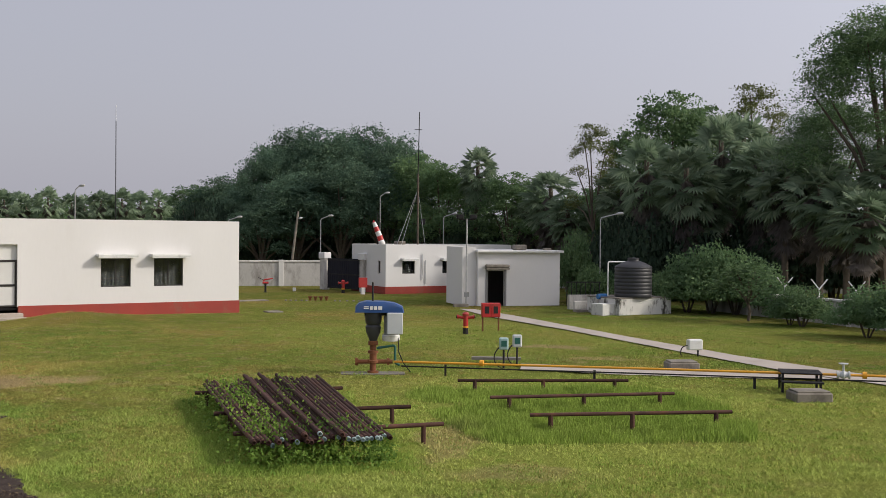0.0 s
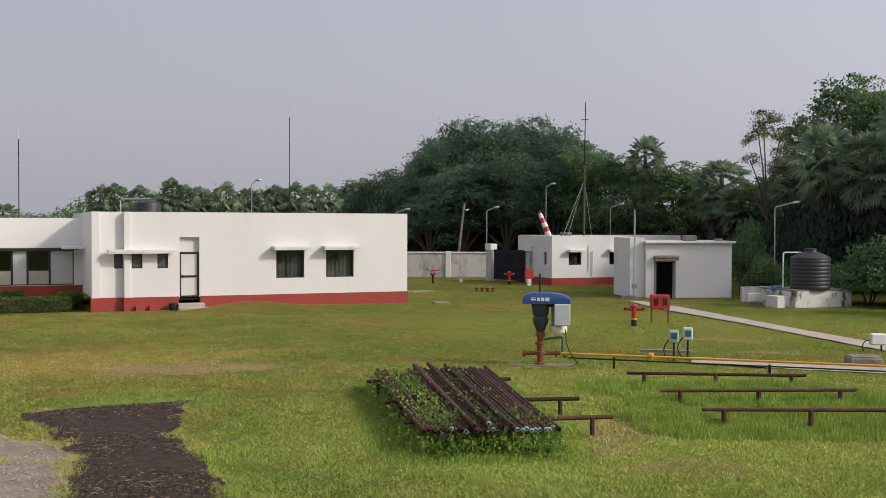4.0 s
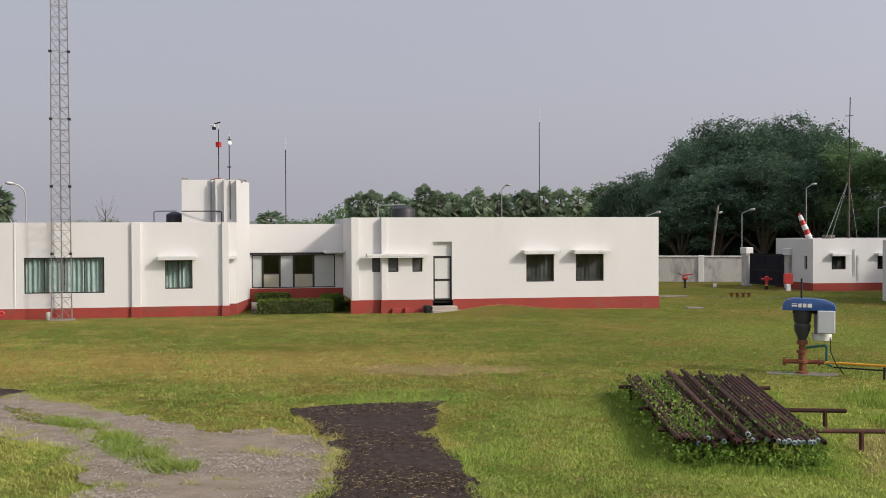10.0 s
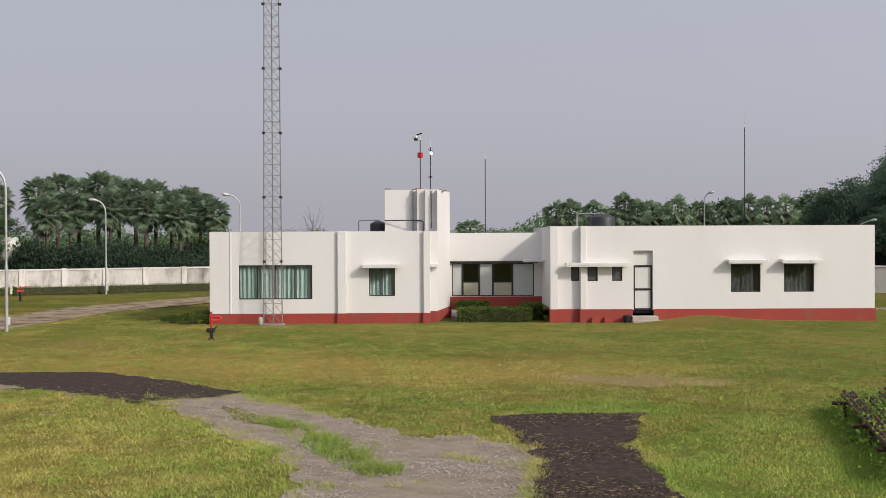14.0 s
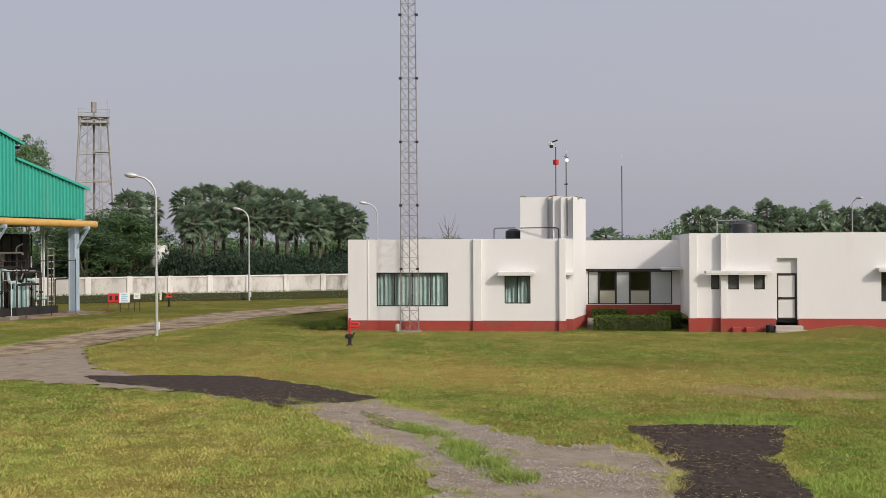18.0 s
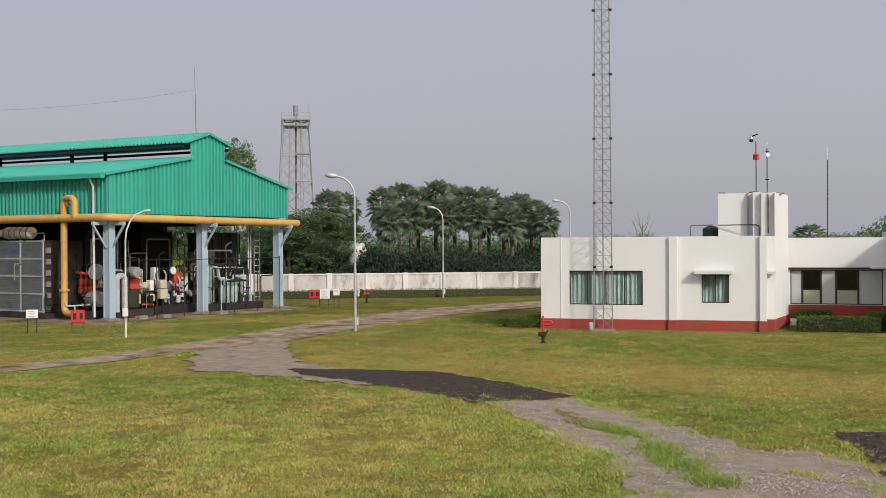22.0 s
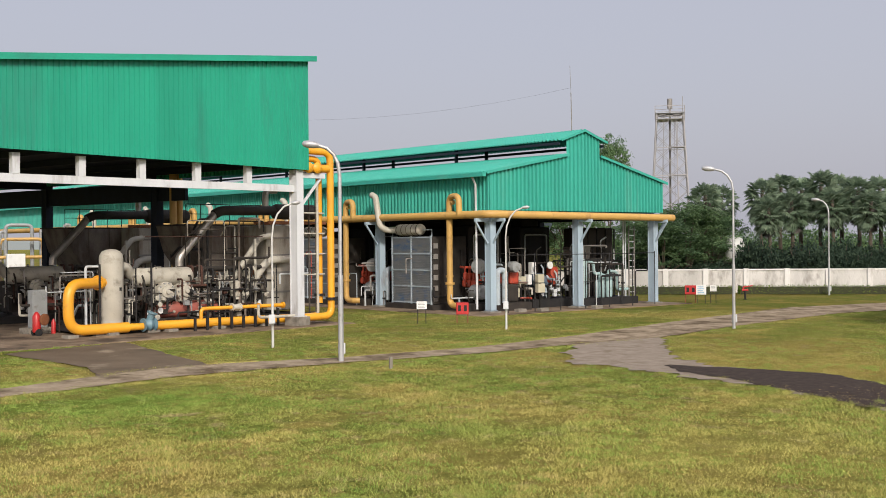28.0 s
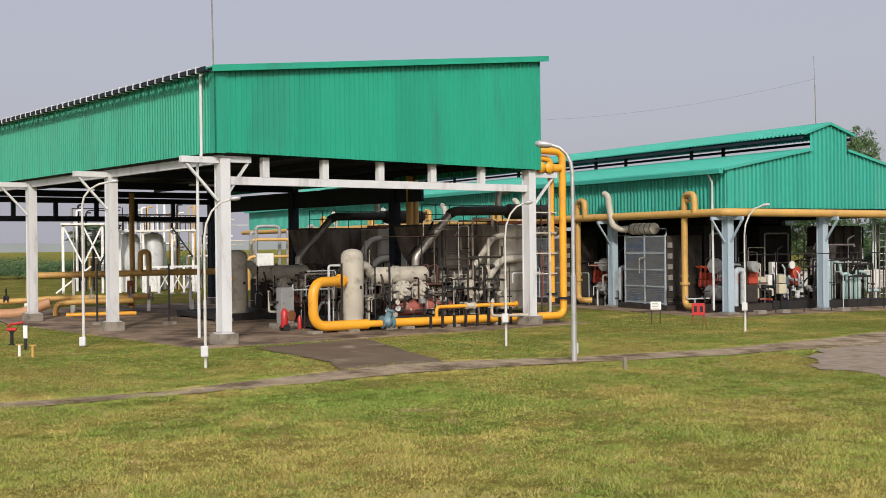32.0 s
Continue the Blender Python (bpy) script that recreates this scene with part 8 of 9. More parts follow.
for i in range(48):
    x, y, z = EG.uniform(-0.6, 4.2), EG.uniform(-0.45, 0.15), EG.uniform(0.5, 1.9)
    L = EG.uniform(0.3, 0.9)
    d = EG.choice([(1, 0, 0), (0, 0, 1), (0, 0, 1)])
    q = (x + d[0] * L, y, z + d[2] * L)
    part("pipe", Mesh().tube([(x, y, z), q, (q[0] + 0.2, y + 0.3, q[2])], EG.choice([0.03, 0.045, 0.06]), 6, 0.08), EG.choice([STEEL_LB, BLACK, BEIGE, STEELPIPE, REDENG]), engine, "", True)
for k in range(5):
    part("lagging_band", Mesh().tube([(0.1, 1.25 + k * 0.5, 4.72), (0.1, 1.31 + k * 0.5, 4.72)], 0.355, 16), RUSTGREY, cooler, "rusty lagging band")
for k in range(1, 6):
    copy_thing(cooler, S2_(-0.35, 4.4 + 9.5 * k))
    copy_thing(loop, S2_(-0.6, 2.6 + 9.5 * k))
    copy_thing(engine, S2_(3.3, 1.0 + 9.5 * k) @ ROT)

# red engine head, grey body and pale pipes between the cooler and the front column
drv = thing("pump_engine", S2_(0.9, 2.0) @ ROT, "orange-red engine with grey body and pale pipework", "engine", "pump engines")
DG = random.Random(12)
part("bed", Mesh().box(-0.3, 2.4, -0.9, 0.9, -0.02, 0.4, bevel=0.02), SOOT, drv)
part("body", Mesh().lathe([(0.3, 0), (0.42, 0.1), (0.44, 0.9), (0.3, 1.1)], 16, (-0.3, -0.2, 1.05), (1, 0, 0)), GREY, drv, "", True)
part("blower", Mesh().lathe([(0.1, 0), (0.42, 0.05), (0.44, 0.3), (0.2, 0.42), (0.16, 0.7)], 18, (-0.2, 0.2, 2.55), (0.4, -1, 0)), GREY, drv, "grey round blower housing", True)
for k in range(3):
    x = 0.75 + 0.42 * k
    h = part("cylinder_head", Mesh().box(x, x + 0.3, -0.7, -0.3, 1.3, 1.75, bevel=0.08).box(x + 0.05, x + 0.25, -0.65, -0.35, 1.75, 2.15, bevel=0.05), REDENG, drv, "orange-red cylinder head")
    part("head_cover", Mesh().lathe([(0.2, 0), (0.22, 0.05), (0.2, 0.2), (0.05, 0.24)], 10, (x + 0.2, -0.75, 1.6 + 0.2 * (k % 2)), (0, -1, 0)), REDENG, h, "", True)
    part("valve_gear", Mesh().tube([(x + 0.2, -0.5, 2.1), (x + 0.2, -0.5, 2.45), (x + 0.3, -0.2, 2.5)], 0.07, 8, 0.1), REDENG, drv, "", True)
for k in range(26):
    x, y, z, L = DG.uniform(-0.4, 2.2), DG.uniform(-1.0, -0.6), DG.uniform(0.3, 2.0), DG.uniform(0.3, 1.0)
    q = (x, y, z + L) if k % 2 else (x + L, y, z)
    part("pipe", Mesh().tube([(x, y, z), q, (q[0], q[1] + 0.35, q[2])], DG.choice([0.03, 0.045, 0.07]), 6, 0.08), DG.choice([PALEGREY, STEEL_LB, PALEGREY, BLACK, STEELPIPE]), drv, "", True)
for k in range(7):
    x, z = DG.uniform(-0.3, 2.1), DG.uniform(0.6, 1.4)
    part("valve", Mesh().lathe([(0.12, 0), (0.13, 0.04), (0.07, 0.1), (0.13, 0.16), (0.12, 0.2)], 10, (x, -1.0, z), (1, 0, 0)), DG.choice([PALEGREY, WHITEPAINT, GREY]), drv, "", True)
for k in range(1, 4):
    copy_thing(drv, S2_(0.9, 2.0 + 9.5 * k) @ ROT)

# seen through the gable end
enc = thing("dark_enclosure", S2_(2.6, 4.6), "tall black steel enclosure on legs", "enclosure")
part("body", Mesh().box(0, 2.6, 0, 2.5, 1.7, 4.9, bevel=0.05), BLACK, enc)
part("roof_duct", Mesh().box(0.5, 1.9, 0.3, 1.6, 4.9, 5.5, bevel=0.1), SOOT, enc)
part("side_pipe", Mesh().tube([(0.3, -0.12, 0.2), (0.3, -0.12, 4.4), (2.2, -0.12, 4.4), (2.2, -0.12, 2.0)], 0.05, 6, 0.15), PALEGREY, enc, "", True)
part("side_pipe", Mesh().tube([(1.3, -0.14, 0.1), (1.3, -0.14, 3.4), (1.7, -0.14, 3.6)], 0.035, 6, 0.1), STEELPIPE, enc, "", True)
for x in (0.1, 2.4):
    for y in (0.1, 2.3):
        part("leg", Mesh().box(x, x + 0.12, y, y + 0.12, 0, 1.7), BLACK, enc)
CREAM = mat("cream_switchgear", (0.55, 0.51, 0.38), (0.47, 0.43, 0.32), 2, 0.5)
for a, b, w, h, z in ((2.6, 1.4, 0.7, 0.45, 1.45), (3.4, 1.4, 0.65, 0.45, 1.45), (4.3, 1.5, 0.3, 0.6, 1.4), (2.9, 1.3, 0.55, 0.55, 0.7), (5.0, 1.4, 0.5, 0.5, 1.5), (5.0, 1.4, 0.55, 0.55, 0.9), (5.7, 2.6, 0.35, 1.7, 1.0)):
    t = thing("switch_box", S2_(a, b), "cream electrical box on a dark stand", "switch box", "switch boxes")
    part("box", Mesh().box(0, w, 0, 0.35, z, z + h, bevel=0.03), CREAM if w > 0.4 else WHITEPAINT, t)
    part("stand", Mesh().box(w * 0.4, w * 0.6, 0.1, 0.2, -0.02, z), BLACK, t)
mc = thing("motor_compressor", S2_(5.6, 2.2), "blue-grey motor compressor on a black skid", "compressor")
part("skid", Mesh().box(-0.8, 2.6, -0.6, 2.8, -0.02, 0.5), BLACK, mc)
part("motor", Mesh().lathe([(0.4, 0), (0.5, 0.1), (0.52, 0.9), (0.42, 1.1), (0.25, 1.2)], 18, (-0.1, 0.3, 1.5), (1, 0.2, 0)), mat("blue_grey_motor", (0.12, 0.16, 0.22), (0.09, 0.12, 0.16), 3, 0.5), mc, "", True)
part("gauge", Mesh().lathe([(0.2, 0), (0.23, 0.02), (0.23, 0.1), (0.2, 0.12)], 16, (1.3, 0.2, 2.5), (0, -1, 0)), WHITEPAINT, mc)
part("head", Mesh().box(1.5, 2.1, 0.2, 0.8, 1.2, 2.4, bevel=0.1), REDENG, mc)
for i in range(26):
    x, y, z = EG.uniform(-0.7, 2.4), EG.uniform(-0.55, 0.2), EG.uniform(0.5, 1.7)
    L = EG.uniform(0.25, 0.8)
    d = EG.choice([(1, 0, 0), (0, 0, 1), (0, 1, 0)])
    q = (x + d[0] * L, y + d[1] * L, z + d[2] * L)
    part("pipe", Mesh().tube([(x, y, z), q, (q[0], q[1] + 0.2, q[2] + 0.2)], EG.choice([0.03, 0.05, 0.08]), 6, 0.08), EG.choice([STEEL_LB, BLACK, PALEGREY, STEELPIPE]), mc, "", True)
for i in range(8):
    x, z = EG.uniform(-0.6, 2.3), EG.uniform(0.6, 1.3)
    part("valve", Mesh().box(x - 0.12, x + 0.12, -0.5, -0.3, z - 0.1, z + 0.12, bevel=0.03), PALEGREY, mc)
sk = thing("vessel_skid", S2_(9.2, 1.6), "group of pale blue-green vessels on a black skid", "vessels")
part("skid", Mesh().box(-0.9, 3.9, -0.7, 2.9, -0.02, 0.45), BLACK, sk)
part("vessel", Mesh().lathe([(0.22, 0.45), (0.28, 0.6), (0.28, 2.6), (0.2, 2.8), (0.02, 2.88)], 18, (-0.3, 0, 0)), MINT, sk, "tall pale vessel", True)
for x, r, z in ((1.15, 0.24, 1.9), (1.75, 0.24, 1.9), (0.75, 0.14, 1.5)):
    part("vessel", Mesh().lathe([(r * 0.8, 0.45), (r, 0.55), (r, z - 0.1), (r * 0.7, z), (0.02, z + 0.05)], 16, (x, -0.2, 0)), MINT, sk, "small pale vessel", True)
part("pipe", Mesh().tube([(0.1, 0, 2.7), (0.6, 0, 2.6), (0.6, -0.1, 1.9), (1.1, -0.2, 1.95)], 0.1, 10, 0.2), MINT, sk, "", True)
part("pipe", Mesh().tube([(1.75, -0.2, 1.9), (1.75, -0.2, 2.1), (2.5, -0.2, 2.0), (2.5, -0.2, 0.9), (3.6, -0.2, 0.9)], 0.09, 10, 0.2), MINT, sk, "", True)
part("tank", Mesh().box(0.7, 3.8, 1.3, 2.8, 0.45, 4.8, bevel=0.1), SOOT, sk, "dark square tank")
for k in range(5):
    part("tank_rib", Mesh().box(0.65 + k * 0.78, 0.71 + k * 0.78, 1.22, 1.3, 0.5, 4.75), BLACK, sk)
for k in range(4):
    part("tank_pipe", Mesh().tube([(1.0 + k * 0.7, 1.1, 0.45), (1.0 + k * 0.7, 1.1, 3.0 + 0.5 * (k % 3)), (1.5 + k * 0.7, 1.1, 3.2 + 0.5 * (k % 3))], 0.05, 6, 0.15), (MIDGREY, BLACK, PALEGREY, SOOT)[k], sk, "", True)
part("hood", Mesh().add([(0.3, 1.2, 3.6), (1.6, 1.2, 3.6), (1.4, 1.2, 2.3), (0.6, 1.2, 2.3), (0.3, 2.4, 3.6), (1.6, 2.4, 3.6), (1.4, 2.4, 2.3), (0.6, 2.4, 2.3)], [(3, 2, 1, 0), (4, 5, 6, 7), (0, 1, 5, 4), (1, 2, 6, 5), (2, 3, 7, 6), (3, 0, 4, 7)]), MIDGREY, sk)
for x in (3.5, 4.0):
    part("ladder_rail", Mesh().beam((x, -0.3, 0.4), (x, -0.3, 4.9), 0.06), MIDGREY, sk)
for i in range(11):
    part("rung", Mesh().beam((3.5, -0.3, 0.7 + i * 0.4), (4.0, -0.3, 0.7 + i * 0.4), 0.04), PALEGREY, sk)
for x in (3.1, 3.3):
    part("vent_pipe", Mesh().tube([(x, -0.2, 0.45), (x, -0.2, 5.2)], 0.05, 6), PALEGREY, sk)
# extra enclosures added as dark filling, so the shed's depth stays dark
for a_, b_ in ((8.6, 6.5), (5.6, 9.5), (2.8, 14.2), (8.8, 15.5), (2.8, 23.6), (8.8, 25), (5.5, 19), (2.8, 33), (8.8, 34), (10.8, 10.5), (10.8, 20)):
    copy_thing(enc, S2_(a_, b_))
fnc = thing("rail_fence", S2_(0.4, -0.9), "thin black pipe rail along the shed front", "rail")
for i in range(7):
    part("post", Mesh().tube([(i * 2.0, 0, -0.03), (i * 2.0, 0, 3.3)], 0.03, 5), BLACK, fnc)
part("rail", Mesh().tube([(0, 0, 3.2), (12.0, 0, 3.2)], 0.025, 5), BLACK, fnc)
for a, b in ((1.6, -0.6), (3.0, -0.9), (6.9, -1.3)):
    t = thing("kerb_block", S2_(a, b), "small concrete block at the shed edge", "block", "kerb blocks")
    part("block", Mesh().box(-0.3, 0.3, -0.2, 0.2, -0.05, 0.18, bevel=0.02), CONCRETE, t)

# rods and wire on the shed roofs
for m, h, lab in ((S2_(7.1, 0.7, 10.5), 4.0, "lightning rod on the ridge of the shed"), (S1_(0.0, 0.6, 11.0), 5.0, "lightning rod on the corner of the shed roof")):
    t = thing("lightning_rod", m, lab, "rod", "lightning rods")
    part("rod", Mesh().tube([(0, 0, 0), (-0.05, 0, h * 0.6)], 0.03, 6), MIDGREY, t)
    part("tip", Mesh().tube([(-0.05, 0, h * 0.6), (-0.12, 0, h)], 0.013, 5), MIDGREY, t)
A0, A1 = F2 @ Vector((7.1, 0.7, 13.2)), F1 @ Vector((16.0, 22, 13.1))
wire = thing("overhead_wire", Matrix.Translation(A0), "thin sagging overhead wire", "wire")
part("wire", Mesh().tube([(A1 - A0) * (i / 14) + Vector((0, 0, -7.0 * (i / 14) * (1 - i / 14))) for i in range(15)], 0.005, 4), BLACK, wire)

# flare tower beyond the wall
FT = mat("weathered_grey_steel", (0.36, 0.35, 0.355), (0.26, 0.25, 0.25), 1, 0.7)
flare = thing("flare_tower", pose(-142.5, 93.2, 0, 0, 0, 56.8), "tall lattice flare tower with top platform", "tower")
wz = lambda z: 3.25 - 1.3 * z / 23.3
for sx, sy in ((-1, -1), (1, -1), (1, 1), (-1, 1)):
    part("leg", Mesh().beam((sx * wz(0), sy * wz(0), 0), (sx * wz(23.3), sy * wz(23.3), 23.3), 0.2), FT, flare)
lv = [0, 4.8, 9.4, 13.9, 18.1, 22.4, 23.3]
for z0, z1 in zip(lv, lv[1:]):
    a, b = wz(z0), wz(z1)
    for k in range(4):
        m = Matrix.Rotation(k * math.pi / 2, 4, "Z")
        P = lambda x, y, z: m @ Vector((x, y, z))
        part("girt", Mesh().beam(P(-b, -b, z1), P(b, -b, z1), 0.12), FT, flare)
        for s in (-1, 1):
            part("brace", Mesh().beam(P(s * a, -a, z0), P(-s * b, -b, z1), 0.08), FT, flare)
            c, zm = (a + b) / 2, (z0 + z1) / 2
            part("strut", Mesh().beam(P(s * c, -c, zm), P(0, -b, z1), 0.09).beam(P(s * c, -c, zm), P(0, -a, z0), 0.09), FT, flare)
            part("inner_leg", Mesh().beam(P(s * a * 0.45, -a, z0), P(s * b * 0.45, -b, z1), 0.09), FT, flare)
part("ladder", Mesh().beam((0.7, -1.6, 0), (0.7, -1.6, 23.3), 0.08).beam((1.1, -1.6, 0), (1.1, -1.6, 23.3), 0.08), FT, flare)
for z, w in ((18.1, 1.6), (13.9, 1.8)):
    part("landing", Mesh().box(0.2, w + 0.6, -2.4, -0.6, z, z + 0.12), FT, flare)
for z in (22.4, 23.3):
    part("platform", Mesh().box(-2.2, 2.2, -2.2, 2.2, z, z + 0.05), FT, flare)
    for k in range(4):
        m = Matrix.Rotation(k * math.pi / 2, 4, "Z")
        P = lambda x, y, zz: m @ Vector((x, y, zz))
        part("railing", Mesh().beam(P(-2.2, -2.2, z + 1.1), P(2.2, -2.2, z + 1.1), 0.08).beam(P(-2.2, -2.2, z), P(-2.2, -2.2, z + 1.1), 0.08).beam(P(0, -2.2, z), P(0, -2.2, z + 1.1), 0.08), FT, flare)
part("flare_stack", Mesh().tube([(0, 0, 0), (0, 0, 24.6)], 0.16, 10).tube([(0, 0, 24.2), (0, 0, 25.7)], 0.4, 10), MIDGREY, flare)
part("aerial", Mesh().tube([(1.9, 0, 23.3), (1.9, 0, 26)], 0.05, 4), MIDGREY, flare)
wtk = thing("white_tank", pose(-79.5, 58.5, 0), "white water tank on a frame beyond the wall", "tank")
part("tank", Mesh().lathe([(0.8, 2.2), (0.85, 2.3), (0.85, 3.9), (0.5, 4.2), (0.02, 4.25)], 16), WHITEPAINT, wtk, "", True)
part("frame", Mesh().box(-1, 1, -1, 1, 2.0, 2.2).box(-1, -0.8, -1, -0.8, 0, 2).box(0.8, 1, -1, -0.8, 0, 2).box(-2.6, -1.2, -0.5, 0.5, 0, 3.4), MIDGREY, wtk)

# ---- process area beyond the first shed: x across the view, y away ----
PA = pose(-math.sin(radians(96.7)) * 101, math.cos(radians(96.7)) * 101, 0, 0, 0, 96.7) @ Matrix.Diagonal((1.2, 1.2, 1.05, 1))
along = lambda x: (x - 230) * 0.0436
plat = thing("process_platform", PA, "white steel process platform with rails and stairs", "platform")
for x in (123, 155, 186, 214, 252, 300, 335):
    part("column", Mesh().box(along(x) - 0.09, along(x) + 0.09, -0.09, 0.09, 0, 5.9 if x < 260 else 5.4), WHITEPAINT, plat)
part("deck", Mesh().box(along(120), along(190), -0.3, 3, 5.75, 5.9), WHITEPAINT, plat)
part("deck", Mesh().box(along(212), along(340), -0.3, 3.5, 5.15, 5.32), WHITEPAINT, plat)
for x0, x1 in ((123, 155), (155, 186), (186, 155)):
    part("brace", Mesh().beam((along(x0), 0, 5.7), (along(x1), 0, 2.4), 0.12), WHITEPAINT, plat)
for i in range(16):
    part("baluster", Mesh().tube([(along(212) + i * 0.37, -0.3, 5.3), (along(212) + i * 0.37, -0.3, 6.5)], 0.03, 5), BLACK, plat)
for z in (5.9, 6.5):
    part("guard_rail", Mesh().tube([(along(212), -0.3, z), (along(340), -0.3, z)], 0.035, 5), BLACK, plat)
part("stair_string", Mesh().beam((along(216), -0.6, 5.7), (along(180), -0.6, 2.2), 0.12).beam((along(216), -1.4, 5.7), (along(180), -1.4, 2.2), 0.12), BLACK, plat)
for i in range(14):
    t = i / 13
    part("tread", Mesh().box(along(216 - 36 * t) - 0.14, along(216 - 36 * t) + 0.14, -1.4, -0.6, 5.65 - 3.5 * t, 5.7 - 3.5 * t), BLACK, plat)
part("stair_string", Mesh().beam((along(168), -0.6, 2.3), (along(112), -0.6, 0.1), 0.12), WHITEPAINT, plat)
part("roof_rail", Mesh().tube([(along(160), 1, 5.9), (along(160), 1, 7.0), (along(215), 1, 7.0)], 0.06, 6, 0.3), BLACK, plat)
for x in (229, 269):
    t = thing("process_vessel", PA @ Matrix.Translation((along(x), 1.6, 0)), "white upright process vessel on the platform", "vessel", "process vessels")
    part("shell", Mesh().lathe([(0.5, 1.6), (0.78, 2.0), (0.8, 2.4), (0.8, 4.6), (0.6, 4.95), (0.1, 5.1)], 20), PALEGREY, t, "", True)
    part("skirt", Mesh().lathe([(0.55, 0), (0.55, 1.7)], 16), WHITEPAINT, t)
    part("top_nozzle", Mesh().tube([(0, 0, 5.0), (0, 0, 6.6)], 0.12, 8).tube([(0.35, 0, 5.0), (0.35, 0, 7.6)], 0.06, 6), WHITEPAINT, t)
lat = thing("lattice_barrier", PA @ Matrix.Translation((0, -4, 0)), "white cross-braced steel barrier", "barrier")
for i in range(5):
    x = along(255 + i * 20)
    part("post", Mesh().box(x - 0.08, x + 0.08, -0.08, 0.08, 0, 2.3), WHITEPAINT, lat)
    part("foot", Mesh().box(x - 0.25, x + 0.25, -0.25, 0.25, 0, 0.12), CONCRETE, lat)
    if i < 4:
        part("cross", Mesh().beam((x, 0, 0.3), (x + 0.87, 0, 2.1), 0.08).beam((x + 0.87, 0, 0.3), (x, 0, 2.1), 0.08), WHITEPAINT, lat)
part("top_bar", Mesh().box(along(255), along(336), -0.06, 0.06, 2.15, 2.3), WHITEPAINT, lat)
PB = pose(-math.sin(radians(96.7)) * 72, math.cos(radians(96.7)) * 72, 0, 0, 0, 96.7)
reach_ = lambda x: (x - 230) * 0.0373
yp = thing("process_pipes", PB, "yellow process pipes on low supports", "pipe")
part("pipe", Mesh().tube([(reach_(70), 0, 0.9), (reach_(70), 0, 2.3), (reach_(420), 0, 2.4)], 0.2, 12, 0.5), BUFF, yp, "", True)
part("loop", Mesh().tube([(reach_(248), -0.1, 2.4), (reach_(248), -0.1, 3.7), (reach_(262), -0.1, 3.7), (reach_(262), -0.1, 2.4)], 0.17, 12, 0.35), BUFF, yp, "", True)
part("riser", Mesh().tube([(reach_(231), -0.3, 0.3), (reach_(231), -0.3, 1.9)], 0.2, 12), RUST_ORANGE, yp, "", True)
part("pipe", Mesh().tube([(reach_(-60), -2, 0.75), (reach_(60), -2, 0.85), (reach_(112), -2, 0.95), (reach_(235), -2, 0.95), (reach_(268), -2, 0.95)], 0.17, 12, 0.4), BUFF, yp, "", True)
part("pipe", Mesh().tube([(reach_(-60), -4, 0.15), (reach_(70), -4, 0.2), (reach_(105), -4, 0.75), (reach_(110), -4, 0.8)], 0.3, 14, 0.6), mat("salmon_lagged_pipe", (0.45, 0.24, 0.12), (0.38, 0.2, 0.1), 2, 0.6), yp, "", True)
part("pipe", Mesh().tube([(reach_(118), -4, -0.1), (reach_(118), -4, 0.7), (reach_(145), -4, 0.8), (reach_(235), -3.5, 0.8)], 0.17, 12, 0.4), BUFF, yp, "", True)
part("pipe", Mesh().tube([(reach_(135), -5, 0.1), (reach_(240), -5, 0.1)], 0.13, 10), YELLOW, yp, "", True)
part("pipe", Mesh().tube([(reach_(12), -2, 0.6), (reach_(12), -2, 1.9), (reach_(30), -2, 1.9)], 0.13, 10, 0.2).tube([(reach_(28), -2, 0.6), (reach_(28), -2, 1.6)], 0.13, 10), YELLOW, yp, "", True)
for x in (20, 70, 140, 200, 260, 330, 390):
    part("support", Mesh().box(reach_(x) - 0.08, reach_(x) + 0.08, -0.08, 0.08, 0, 2.2), WHITEPAINT, yp)
    part("support", Mesh().box(reach_(x) - 0.1, reach_(x) + 0.1, -2.1, -1.9, 0, 0.7), WHITEPAINT, yp)
for x in (24, 40, 170, 232, 262):
    part("valve", Mesh().lathe([(0.24, -0.15), (0.24, -0.1), (0.14, 0), (0.24, 0.1), (0.24, 0.15)], 12, (reach_(x), -2, 0.95), (1, 0, 0)).tube([(reach_(x), -2, 0.9), (reach_(x), -2, 1.6)], 0.06, 6), BLACK if x < 100 else GREY, yp)
MX = random.Random(3)
for i in range(60):
    x0, z0 = MX.uniform(130, 420), MX.uniform(1.2, 6.6)
    L, yy = MX.uniform(0.6, 2.6), MX.uniform(4, 9)
    dx, dz = MX.choice([(1, 0), (0, 1), (0, 1)])
    p0, p1_ = (along(x0), yy, z0), (along(x0) + dx * L, yy, z0 + dz * L)
    t = thing("process_pipe", PA @ Matrix.Translation((along(x0), yy, 0)), "thin process pipe in the plant beyond", "pipe", "far process pipes")
    part("pipe", Mesh().tube([(0, 0, 0), (0, 0, z0), (dx * L, 0, z0 + dz * L), (dx * L + 0.4, 0, z0 + dz * L)], MX.choice([0.05, 0.07, 0.1]), 6, 0.2), MX.choice([WHITEPAINT, WHITEPAINT, BUFF, BLACK, STEELPIPE]), t, "", True)
